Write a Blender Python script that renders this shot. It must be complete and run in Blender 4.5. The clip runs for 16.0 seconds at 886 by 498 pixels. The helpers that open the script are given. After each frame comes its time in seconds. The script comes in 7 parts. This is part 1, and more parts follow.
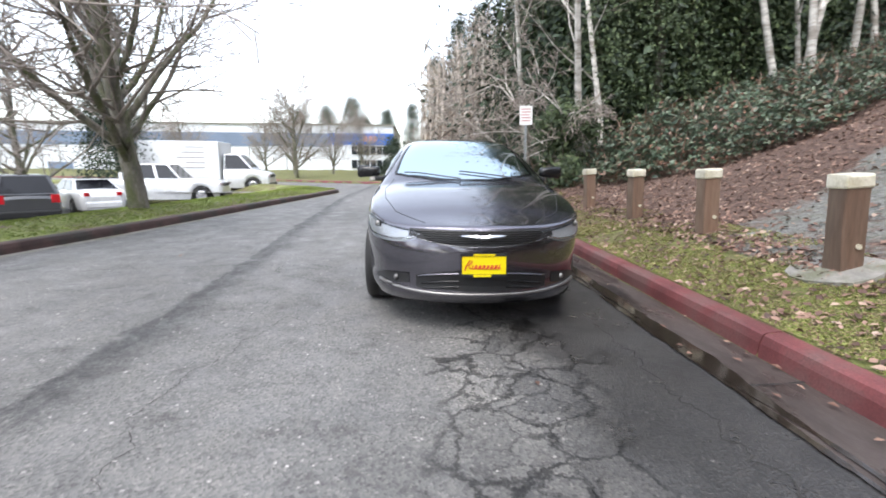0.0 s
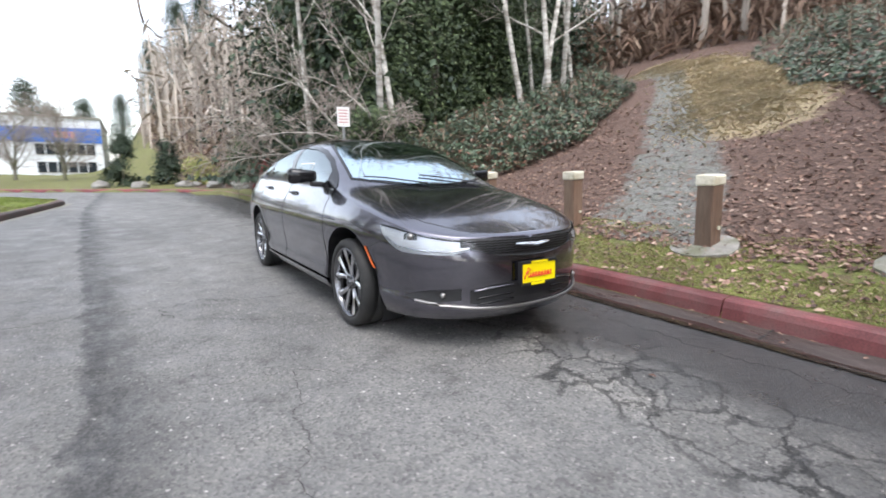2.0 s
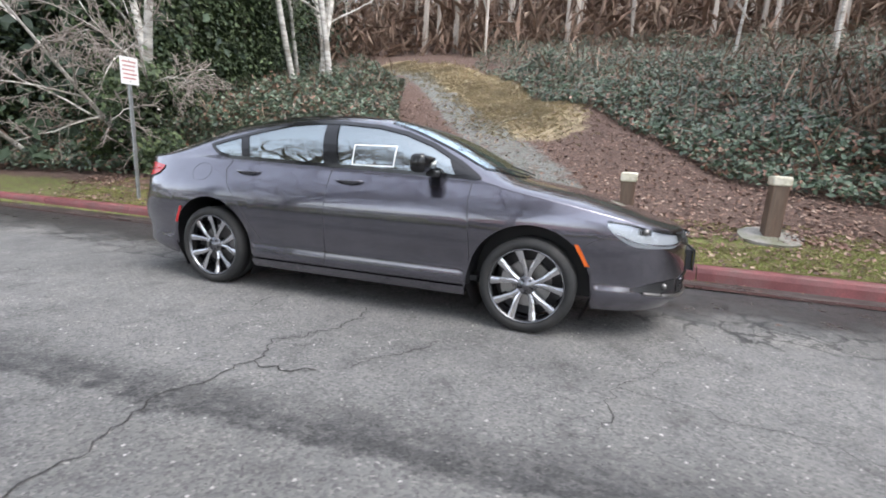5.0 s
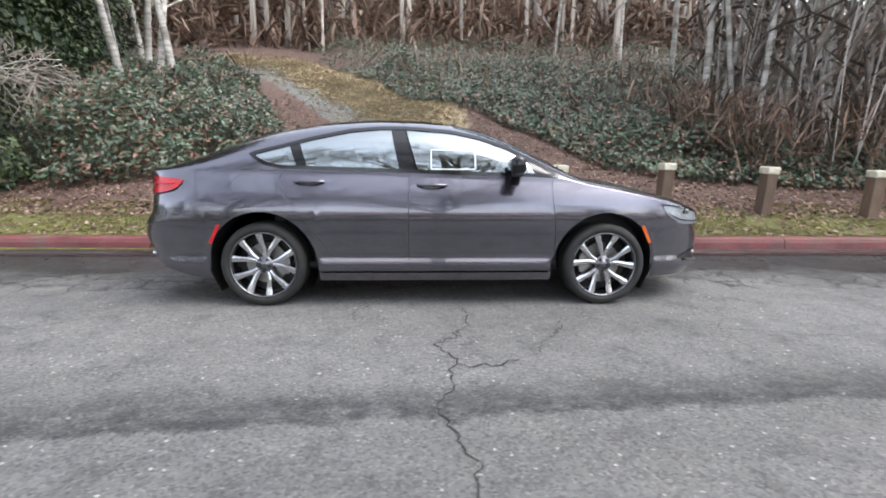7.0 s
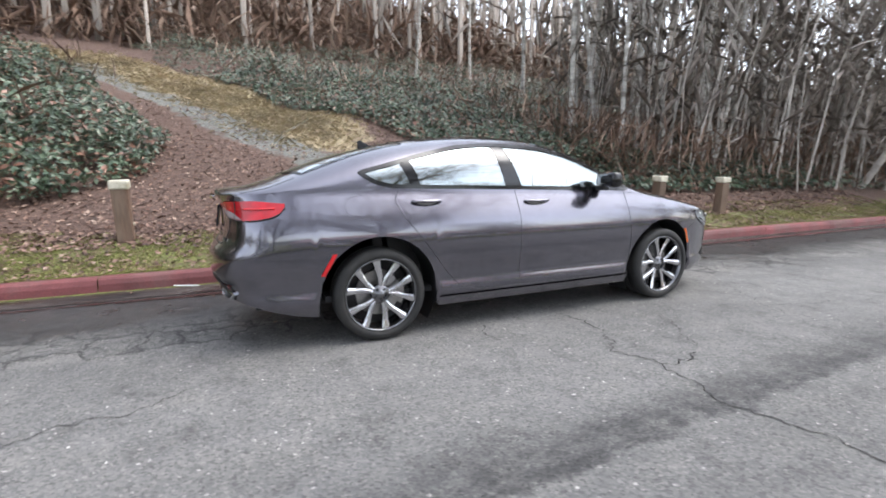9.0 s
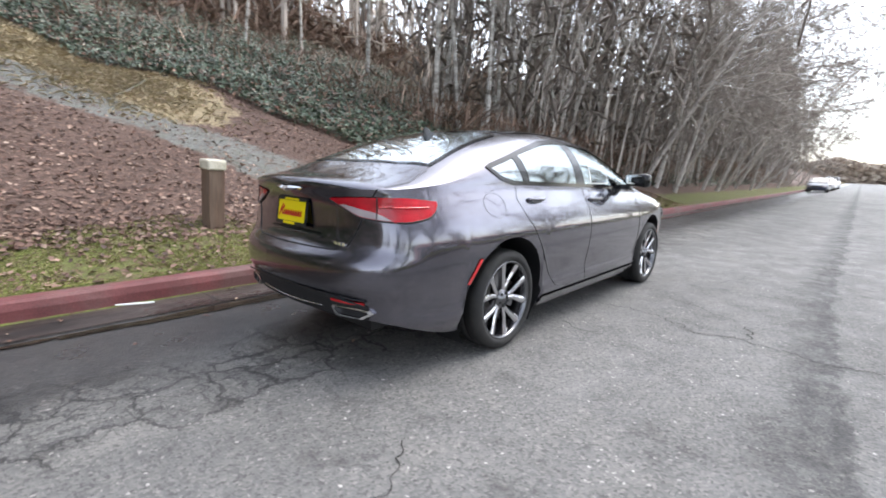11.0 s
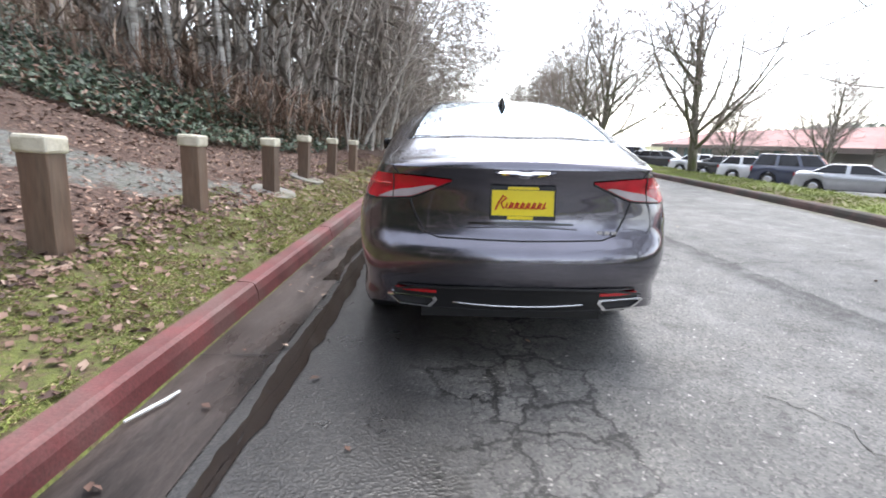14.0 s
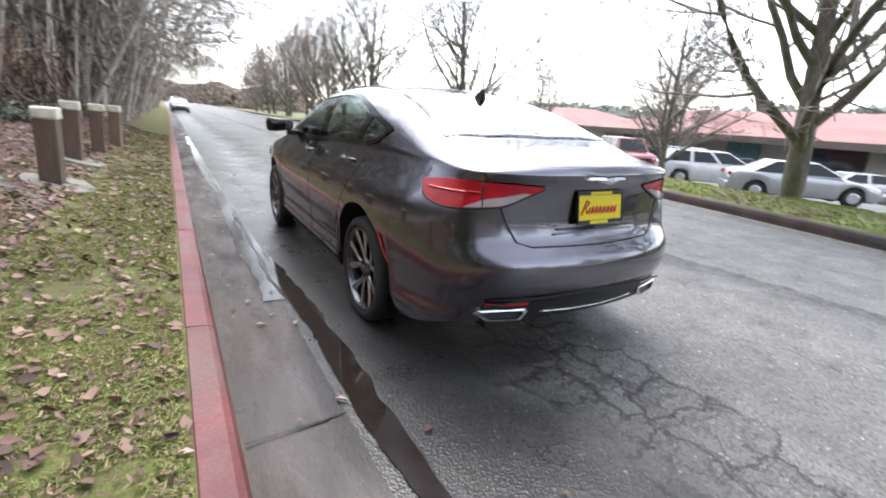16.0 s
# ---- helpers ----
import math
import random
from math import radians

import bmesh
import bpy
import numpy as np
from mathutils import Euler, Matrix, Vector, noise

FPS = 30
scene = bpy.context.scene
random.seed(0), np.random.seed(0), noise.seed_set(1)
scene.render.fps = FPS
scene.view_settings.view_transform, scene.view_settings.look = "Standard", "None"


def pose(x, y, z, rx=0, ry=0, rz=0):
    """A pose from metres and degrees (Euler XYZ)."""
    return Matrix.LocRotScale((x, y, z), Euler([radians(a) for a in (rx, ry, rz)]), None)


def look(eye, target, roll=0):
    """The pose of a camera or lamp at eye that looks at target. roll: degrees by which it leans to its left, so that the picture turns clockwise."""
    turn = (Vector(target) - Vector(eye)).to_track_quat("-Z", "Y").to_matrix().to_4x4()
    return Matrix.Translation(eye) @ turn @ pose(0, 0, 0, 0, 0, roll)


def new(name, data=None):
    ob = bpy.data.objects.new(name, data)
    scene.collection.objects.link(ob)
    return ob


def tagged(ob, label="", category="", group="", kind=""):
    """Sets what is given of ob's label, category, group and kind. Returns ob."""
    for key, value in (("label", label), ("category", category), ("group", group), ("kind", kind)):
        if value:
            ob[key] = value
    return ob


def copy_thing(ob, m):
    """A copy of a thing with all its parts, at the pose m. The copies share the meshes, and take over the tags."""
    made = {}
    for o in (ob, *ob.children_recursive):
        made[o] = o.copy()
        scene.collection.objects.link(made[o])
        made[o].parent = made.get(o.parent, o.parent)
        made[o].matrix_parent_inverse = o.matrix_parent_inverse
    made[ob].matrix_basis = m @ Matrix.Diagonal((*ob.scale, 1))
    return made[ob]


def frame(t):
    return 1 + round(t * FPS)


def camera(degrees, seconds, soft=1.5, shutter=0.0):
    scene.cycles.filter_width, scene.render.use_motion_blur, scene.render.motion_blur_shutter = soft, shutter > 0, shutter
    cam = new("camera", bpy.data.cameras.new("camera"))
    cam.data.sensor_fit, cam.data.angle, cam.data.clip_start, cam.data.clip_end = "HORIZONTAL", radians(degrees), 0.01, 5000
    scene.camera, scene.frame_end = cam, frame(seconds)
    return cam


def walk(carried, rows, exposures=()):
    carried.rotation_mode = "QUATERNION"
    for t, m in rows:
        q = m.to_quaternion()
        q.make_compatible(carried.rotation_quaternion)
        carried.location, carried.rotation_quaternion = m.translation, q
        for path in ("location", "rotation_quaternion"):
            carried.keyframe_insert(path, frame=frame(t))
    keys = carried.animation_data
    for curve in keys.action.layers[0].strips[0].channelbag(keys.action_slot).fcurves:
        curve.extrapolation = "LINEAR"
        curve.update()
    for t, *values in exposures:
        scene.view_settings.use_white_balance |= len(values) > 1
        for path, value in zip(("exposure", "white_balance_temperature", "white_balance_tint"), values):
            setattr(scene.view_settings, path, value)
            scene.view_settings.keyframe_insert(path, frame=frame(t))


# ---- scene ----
cam = camera(87.4, 16.0, soft=1.8, shutter=0.35)
PATH = [
    (0, (-0.45, -5.585, 1.18), (-0.343, -3.619, 0.832), 0.4),
    (0.5, (-0.814, -5.386, 1.205), (-0.448, -3.443, 0.899), 0.4),
    (1, (-1.278, -5.218, 1.219), (-0.614, -3.351, 0.947), -0.5),
    (1.5, (-1.741, -4.955, 1.167), (-0.883, -3.183, 0.813), 0.8),
    (2, (-2.218, -4.643, 1.174), (-1.114, -3.008, 0.844), 0.2),
    (2.5, (-2.68, -4.264, 1.184), (-1.376, -2.797, 0.8), 0.3),
    (3, (-3.082, -3.827, 1.184), (-1.649, -2.492, 0.782), 1.4),
    (3.5, (-3.49, -3.341, 1.214), (-1.875, -2.231, 0.812), 1.8),
    (4, (-3.771, -2.812, 1.179), (-2.064, -1.838, 0.811), 2.2),
    (4.2, (-3.813, -2.598, 1.167), (-2.06, -1.701, 0.817), 2.2),
    (6.3, (-4.4, -0.586, 1.092), (-2.443, -0.366, 0.744), 2.3),
    (6.5, (-4.453, -0.377, 1.097), (-2.483, -0.251, 0.774), 1.3),
    (7, (-4.538, 0.127, 1.114), (-2.571, 0.032, 0.764), 0.5),
    (7.5, (-4.502, 0.662, 1.128), (-2.546, 0.431, 0.779), 0.9),
    (8, (-4.456, 1.213, 1.155), (-2.558, 0.712, 0.773), 0.5),
    (8.2, (-4.401, 1.425, 1.15), (-2.507, 0.891, 0.788), -0.0),
    (10.3, (-3.111, 3.453, 1.191), (-1.633, 2.154, 0.836), 0.9),
    (10.5, (-2.965, 3.596, 1.19), (-1.527, 2.257, 0.816), 1.2),
    (11, (-2.538, 3.891, 1.199), (-1.234, 2.416, 0.844), 2.2),
    (11.5, (-2.1, 4.181, 1.204), (-1.04, 2.527, 0.828), 2.5),
    (12, (-1.612, 4.394, 1.192), (-0.7, 2.648, 0.844), 1.9),
    (12.5, (-1.108, 4.579, 1.2), (-0.489, 2.709, 0.855), 1.4),
    (13, (-0.591, 4.654, 1.198), (-0.087, 2.754, 0.83), 0.8),
    (13.5, (-0.087, 4.696, 1.199), (0.14, 2.744, 0.822), 1.7),
    (14, (0.369, 4.663, 1.192), (0.382, 2.717, 0.73), 1.2),
    (14.5, (0.808, 4.569, 1.199), (0.521, 2.637, 0.77), 2.5),
    (15, (1.224, 4.43, 1.201), (0.632, 2.585, 0.707), 1.8),
    (15.5, (1.553, 4.205, 1.232), (0.834, 2.395, 0.775), 3.1),
    (16, (1.86, 4.019, 1.296), (0.882, 2.364, 0.743), 3.4),
]
walk(cam, [(t, look(eye, target, roll)) for t, eye, target, roll in PATH], [(0, 1.07), (12.8, 1.07), (14.2, 1.22), (16, 1.21)])

# ---- light: thin bright overcast ----
SUN_EL, SUN_ROT = radians(62), radians(200)
world = bpy.data.worlds.new("overcast_sky")
scene.world = world
world.use_nodes = True
wn, wl = world.node_tree.nodes, world.node_tree.links
sky = wn.new("ShaderNodeTexSky")
sky.sky_type, sky.sun_disc, sky.sun_elevation, sky.sun_rotation = "NISHITA", False, SUN_EL, SUN_ROT
sky.air_density, sky.dust_density, sky.ozone_density = 1.0, 1.5, 1.0
veil = wn.new("ShaderNodeHueSaturation")
veil.inputs["Saturation"].default_value = 0.42
wl.new(sky.outputs[0], veil.inputs["Color"])
wl.new(veil.outputs[0], wn["Background"].inputs["Color"])
wn["Background"].inputs["Strength"].default_value = 0.3
sun = new("sun", bpy.data.lights.new("sun", "SUN"))
sun.data.energy, sun.data.angle, sun.data.color = 0.8, radians(30), (1.0, 0.98, 0.96)
sun.matrix_world = look((0, 0, 0), (-math.sin(SUN_ROT) * math.cos(SUN_EL), -math.cos(SUN_ROT) * math.cos(SUN_EL), -math.sin(SUN_EL)))

# ---- materials ----
def ramp(nt, fac, stops):
    r = nt.nodes.new("ShaderNodeValToRGB")
    while len(r.color_ramp.elements) < len(stops):
        r.color_ramp.elements.new(0.5)
    for e, (p, c) in zip(r.color_ramp.elements, stops):
        e.position, e.color = p, (*c, 1)
    nt.links.new(fac, r.inputs[0])
    return r.outputs[0]


def noise_out(nt, scale, detail=4, rough=0.55, stretch=(1, 1, 1), coord="Object", shift=0.0):
    tc, mp, n = nt.nodes.new("ShaderNodeTexCoord"), nt.nodes.new("ShaderNodeMapping"), nt.nodes.new("ShaderNodeTexNoise")
    mp.inputs["Scale"].default_value = stretch
    mp.inputs["Location"].default_value = (shift, shift * 0.7, 0)
    nt.links.new(tc.outputs[coord], mp.inputs[0])
    nt.links.new(mp.outputs[0], n.inputs["Vector"])
    n.inputs["Scale"].default_value, n.inputs["Detail"].default_value, n.inputs["Roughness"].default_value = scale, detail, rough
    return n.outputs["Fac"]


def mix(nt, fac, a, b, blend="MIX"):
    m = nt.nodes.new("ShaderNodeMix")
    m.data_type, m.blend_type = "RGBA", blend
    for sock, v in ((m.inputs[0], fac), (m.inputs[6], a), (m.inputs[7], b)):
        if isinstance(v, bpy.types.NodeSocket):
            nt.links.new(v, sock)
        elif isinstance(v, (int, float)):
            sock.default_value = v
        else:
            sock.default_value = (*v, 1)
    return m.outputs[2]


def math_node(nt, op, a, b=0.0):
    m = nt.nodes.new("ShaderNodeMath")
    m.operation = op
    for sock, v in zip(m.inputs, (a, b)):
        if isinstance(v, bpy.types.NodeSocket):
            nt.links.new(v, sock)
        else:
            sock.default_value = v
    return m.outputs[0]


def bump(nt, bsdf, height, strength=0.3, dist=0.01):
    b = nt.nodes.new("ShaderNodeBump")
    b.inputs["Strength"].default_value, b.inputs["Distance"].default_value = strength, dist
    nt.links.new(height, b.inputs["Height"])
    nt.links.new(b.outputs[0], bsdf.inputs["Normal"])


def mat(name, color, rough=0.6, metal=0.0, vary=0.25, scale=6.0, fine=60.0, bumps=0.15, dist=0.004, island=0.0, coat=0.0, stretch=(1, 1, 1), second=None, objrand=0.0):
    """A surface with variation at two scales; second: a colour that stains it in patches."""
    m = bpy.data.materials.new(name)
    m.use_nodes = True
    nt = m.node_tree
    b = nt.nodes["Principled BSDF"]
    b.inputs["Roughness"].default_value, b.inputs["Metallic"].default_value, b.inputs["Coat Weight"].default_value = rough, metal, coat
    big, small = noise_out(nt, scale, 4, 0.6, stretch), noise_out(nt, fine, 3, 0.6, stretch)
    dark = tuple(c * (1 - vary) for c in color)
    light = tuple(min(1, c * (1 + vary)) for c in color)
    col = ramp(nt, big, [(0.3, dark), (0.7, light)])
    if second:
        col = mix(nt, ramp(nt, noise_out(nt, scale * 0.6, 5, 0.65, stretch, shift=7.3), [(0.45, (0, 0, 0)), (0.62, (1, 1, 1))]), col, second)
    grain = ramp(nt, small, [(0.25, (1 - vary,) * 3), (0.75, (1 + vary * 0.4,) * 3)])
    col = mix(nt, 1.0, col, grain, "MULTIPLY")
    if island:
        g = nt.nodes.new("ShaderNodeNewGeometry")
        col = mix(nt, 1.0, col, ramp(nt, g.outputs["Random Per Island"], [(0, (1 - island,) * 3), (1, (1 + island,) * 3)]), "MULTIPLY")
    if objrand:
        o = nt.nodes.new("ShaderNodeObjectInfo")
        col = mix(nt, 1.0, col, ramp(nt, o.outputs["Random"], [(0, (1 - objrand,) * 3), (1, (1 + objrand,) * 3)]), "MULTIPLY")
    nt.links.new(col, b.inputs["Base Color"])
    if bumps:
        bump(nt, b, small, bumps, dist)
    return m


def leaf_mat(name, stops, rough=0.5, trans=0.2):
    """Leaves whose colour differs from leaf to leaf."""
    m = bpy.data.materials.new(name)
    m.use_nodes = True
    nt = m.node_tree
    b = nt.nodes["Principled BSDF"]
    b.inputs["Roughness"].default_value = rough
    g = nt.nodes.new("ShaderNodeNewGeometry")
    col = ramp(nt, g.outputs["Random Per Island"], stops)
    patch = ramp(nt, noise_out(nt, 0.9, 3), [(0.3, (0.68, 0.68, 0.68)), (0.7, (1.25, 1.25, 1.25))])
    col = mix(nt, 1.0, col, patch, "MULTIPLY")
    nt.links.new(col, b.inputs["Base Color"])
    return m


def asphalt_mat(name, base, wet_edge=True):
    m = bpy.data.materials.new(name)
    m.use_nodes = True
    nt = m.node_tree
    b = nt.nodes["Principled BSDF"]
    stone = nt.nodes.new("ShaderNodeTexVoronoi")
    tc = nt.nodes.new("ShaderNodeTexCoord")
    nt.links.new(tc.outputs["Object"], stone.inputs["Vector"])
    stone.inputs["Scale"].default_value = 78
    chips = ramp(nt, stone.outputs["Color"], [(0.0, (0.46, 0.46, 0.46)), (0.42, (0.9, 0.9, 0.9)), (0.78, (1.14, 1.13, 1.1)), (0.92, (1.5, 1.47, 1.42)), (0.975, (3.2, 3.1, 3.0))])
    wide = ramp(nt, noise_out(nt, 0.55, 5, 0.6, (1, 0.45, 1)), [(0.32, tuple(c * 0.72 for c in base)), (0.5, base), (0.7, tuple(c * 1.22 for c in base))])
    blot = ramp(nt, noise_out(nt, 3.2, 6, 0.7), [(0.28, (0.55, 0.54, 0.53)), (0.46, (0.98, 0.98, 0.98)), (0.75, (1.14, 1.13, 1.1))])
    col = mix(nt, 1.0, mix(nt, 1.0, wide, blot, "MULTIPLY"), chips, "MULTIPLY")
    rough = 0.72
    if wet_edge:
        # damp asphalt by the gutter and along the wheel tracks there
        sep = nt.nodes.new("ShaderNodeSeparateXYZ")
        nt.links.new(tc.outputs["Object"], sep.inputs[0])
        wob = math_node(nt, "ADD", sep.outputs["X"], math_node(nt, "MULTIPLY", math_node(nt, "SUBTRACT", noise_out(nt, 0.8, 5, 0.65), 0.5), 1.6))
        damp = ramp(nt, math_node(nt, "ADD", wob, 0.5), [(0.3, (0, 0, 0)), (1.0, (1, 1, 1))])
        col = mix(nt, damp, col, mix(nt, 1.0, col, (0.29, 0.285, 0.29), "MULTIPLY"))
        # ragged dark joint along the middle, smoother paving beyond it
        bend = math_node(nt, "MULTIPLY", math_node(nt, "MINIMUM", math_node(nt, "MAXIMUM", sep.outputs["Y"], -2.0), 12.0), 0.062)
        away = math_node(nt, "ADD", math_node(nt, "ADD", sep.outputs["X"], 2.95), bend)
        away = math_node(nt, "ADD", away, math_node(nt, "MULTIPLY", math_node(nt, "SUBTRACT", noise_out(nt, 1.3, 6, 0.75, shift=3.1), 0.5), 0.55))
        joint = ramp(nt, away, [(0.3, (0, 0, 0)), (0.34, (1, 1, 1)), (0.46, (0.9, 0.9, 0.9)), (0.74, (0, 0, 0))])
        torn = ramp(nt, noise_out(nt, 11, 5, 0.8, (1, 0.6, 1), shift=1.7), [(0.36, (0.25, 0.25, 0.25)), (0.56, (1, 1, 1))])
        joint = mix(nt, 1.0, joint, torn, "MULTIPLY")
        col = mix(nt, joint, col, mix(nt, 1.0, col, (0.33, 0.33, 0.34), "MULTIPLY"))
        # crazed band along the parking side: warped cells, dark joints, plates of slightly different tone
        warp = nt.nodes.new("ShaderNodeTexNoise")
        warp.inputs["Scale"].default_value, warp.inputs["Detail"].default_value, warp.inputs["Roughness"].default_value = 3.0, 6.0, 0.7
        nt.links.new(tc.outputs["Object"], warp.inputs["Vector"])
        shift = nt.nodes.new("ShaderNodeVectorMath")
        shift.operation = "MULTIPLY_ADD"
        nt.links.new(warp.outputs["Color"], shift.inputs[0])
        shift.inputs[1].default_value = (0.42, 0.42, 0.0)
        nt.links.new(tc.outputs["Object"], shift.inputs[2])
        off_axis = math_node(nt, "ABSOLUTE", math_node(nt, "SUBTRACT", sep.outputs["X"], 0.1))
        band = math_node(nt, "SUBTRACT", 1.0, math_node(nt, "MULTIPLY", off_axis, 1.05))
        band = math_node(nt, "ADD", band, math_node(nt, "MULTIPLY", math_node(nt, "SUBTRACT", noise_out(nt, 1.1, 4, 0.6, (1, 0.5, 1), shift=5.2), 0.5), 1.5))
        for cells, wide_, floor_, depth in ((2.7, 0.045, 0.42, 0.32), (6.2, 0.05, 0.62, 0.45)):
            edge, plate = nt.nodes.new("ShaderNodeTexVoronoi"), nt.nodes.new("ShaderNodeTexVoronoi")
            edge.feature = "DISTANCE_TO_EDGE"
            for v in (edge, plate):
                v.inputs["Scale"].default_value = cells
                nt.links.new(shift.outputs[0], v.inputs["Vector"])
            zone = ramp(nt, band, [(floor_, (0, 0, 0)), (floor_ + 0.22, (1, 1, 1))])
            fill = mix(nt, 1.0, col, ramp(nt, plate.outputs["Color"], [(0.2, (0.86, 0.86, 0.86)), (0.8, (1.2, 1.19, 1.17))]), "MULTIPLY")
            col = mix(nt, zone, col, fill)
            line = ramp(nt, edge.outputs["Distance"], [(wide_ * 0.35, (1, 1, 1)), (wide_, (0, 0, 0))])
            line = mix(nt, 1.0, line, zone, "MULTIPLY")
            col = mix(nt, line, col, mix(nt, 1.0, col, (depth,) * 3, "MULTIPLY"))
        r = nt.nodes.new("ShaderNodeMapRange")
        nt.links.new(damp, r.inputs[0])
        r.inputs[3].default_value, r.inputs[4].default_value = 0.76, 0.36
        patchy = ramp(nt, noise_out(nt, 2.4, 5, 0.7, shift=2.2), [(0.35, (0.7, 0.7, 0.7)), (0.65, (1.15, 1.15, 1.15))])
        nt.links.new(math_node(nt, "MULTIPLY", r.outputs[0], patchy), b.inputs["Roughness"])
    else:
        b.inputs["Roughness"].default_value = rough
    nt.links.new(col, b.inputs["Base Color"])
    b.inputs["Specular IOR Level"].default_value = 0.42
    bump(nt, b, stone.outputs["Distance"], 0.45, 0.005)
    return m


def ground_mat():
    """Moss, grass and soil by the road, leaf litter higher up, gravel and yellow grass along the trail."""
    m = bpy.data.materials.new("verge_and_hillside")
    m.use_nodes = True
    nt = m.node_tree
    b = nt.nodes["Principled BSDF"]
    b.inputs["Roughness"].default_value = 0.9
    att = nt.nodes.new("ShaderNodeVertexColor")
    att.layer_name = "zones"
    sep = nt.nodes.new("ShaderNodeSeparateColor")
    nt.links.new(att.outputs[0], sep.inputs[0])
    fine, mid = noise_out(nt, 55, 4, 0.7), noise_out(nt, 5, 5, 0.65)
    moss = ramp(nt, noise_out(nt, 9, 6, 0.75), [(0.3, (0.07, 0.045, 0.03)), (0.43, (0.14, 0.11, 0.05)), (0.5, (0.12, 0.13, 0.035)), (0.6, (0.17, 0.19, 0.045)), (0.7, (0.2, 0.14, 0.085))])
    litter = ramp(nt, noise_out(nt, 16, 6, 0.75), [(0.3, (0.035, 0.021, 0.015)), (0.5, (0.115, 0.068, 0.05)), (0.7, (0.23, 0.15, 0.115))])
    vor = nt.nodes.new("ShaderNodeTexVoronoi")
    vor.inputs["Scale"].default_value = 30
    tc = nt.nodes.new("ShaderNodeTexCoord")
    nt.links.new(tc.outputs["Object"], vor.inputs["Vector"])
    gravel = mix(nt, 1.0, ramp(nt, vor.outputs["Color"], [(0.0, (0.1, 0.1, 0.095)), (1.0, (0.3, 0.295, 0.28))]), ramp(nt, mid, [(0.3, (0.7, 0.72, 0.6)), (0.7, (1, 1, 1))]), "MULTIPLY")
    straw = ramp(nt, noise_out(nt, 9, 6, 0.7), [(0.3, (0.25, 0.17, 0.11)), (0.5, (0.36, 0.29, 0.17)), (0.72, (0.43, 0.34, 0.23))])
    ragged = math_node(nt, "MULTIPLY", math_node(nt, "SUBTRACT", noise_out(nt, 3.5, 6, 0.7), 0.5), 1.3)
    def blend_by(ch, a, c):
        f = ramp(nt, math_node(nt, "ADD", sep.outputs[ch], ragged), [(0.4, (0, 0, 0)), (0.6, (1, 1, 1))])
        return mix(nt, f, a, c)
    col = blend_by(0, litter, moss)
    col = blend_by(1, col, straw)
    col = blend_by(2, col, gravel)
    col = mix(nt, 1.0, col, ramp(nt, fine, [(0.25, (0.6, 0.6, 0.6)), (0.75, (1.2, 1.2, 1.2))]), "MULTIPLY")
    nt.links.new(col, b.inputs["Base Color"])
    bump(nt, b, fine, 0.7, 0.03)
    return m


def glass_mat(name, tint, gloss_tint=(1, 1, 1), ior=1.5):
    m = bpy.data.materials.new(name)
    m.use_nodes = True
    nt = m.node_tree
    out = nt.nodes["Material Output"]
    t, g, mx, f = nt.nodes.new("ShaderNodeBsdfTransparent"), nt.nodes.new("ShaderNodeBsdfGlossy"), nt.nodes.new("ShaderNodeMixShader"), nt.nodes.new("ShaderNodeFresnel")
    t.inputs[0].default_value, g.inputs[0].default_value = (*tint, 1), (*gloss_tint, 1)
    g.inputs["Roughness"].default_value, f.inputs[0].default_value = 0.015, ior
    nt.links.new(f.outputs[0], mx.inputs[0])
    nt.links.new(t.outputs[0], mx.inputs[1])
    nt.links.new(g.outputs[0], mx.inputs[2])
    nt.links.new(mx.outputs[0], out.inputs[0])
    return m


M_ROAD = asphalt_mat("worn_grey_asphalt", (0.152, 0.149, 0.145))
M_LOT = asphalt_mat("car_park_asphalt", (0.16, 0.16, 0.158), False)
M_CRACK = mat("crack_filled_with_dirt", (0.034, 0.032, 0.03), 0.95, bumps=0)
M_GROUND = ground_mat()
M_KERB = mat("faded_red_kerb_paint", (0.19, 0.052, 0.052), 0.6, vary=0.38, scale=2.5, fine=70, bumps=0.35, dist=0.004, second=(0.17, 0.082, 0.075), objrand=0.12)
M_KERB_DARK = mat("dark_brown_kerb", (0.085, 0.05, 0.045), 0.8, vary=0.35, scale=3, bumps=0.4, second=(0.05, 0.045, 0.04))
M_GUTTER = mat("damp_concrete_gutter", (0.075, 0.06, 0.054), 0.55, vary=0.4, scale=2.6, fine=90, bumps=0.35, dist=0.003, second=(0.022, 0.017, 0.015), stretch=(1.6, 0.3, 1))
M_GUTTER.node_tree.nodes["Principled BSDF"].inputs["Specular IOR Level"].default_value = 0.25
gnt = M_GUTTER.node_tree
gnt.links.new(ramp(gnt, noise_out(gnt, 2.2, 5, 0.7, (1, 0.35, 1), shift=4.4), [(0.4, (0.26, 0.26, 0.26)), (0.56, (0.62, 0.62, 0.62))]), gnt.nodes["Principled BSDF"].inputs["Roughness"])
M_WATER = mat("standing_gutter_water", (0.022, 0.016, 0.013), 0.07, vary=0.25, scale=6, bumps=0.08, dist=0.002)
M_POST = mat("brown_stained_timber", (0.15, 0.085, 0.055), 0.75, vary=0.3, scale=3, fine=40, bumps=0.4, dist=0.004, stretch=(1, 1, 0.12), objrand=0.2, second=(0.17, 0.12, 0.085))
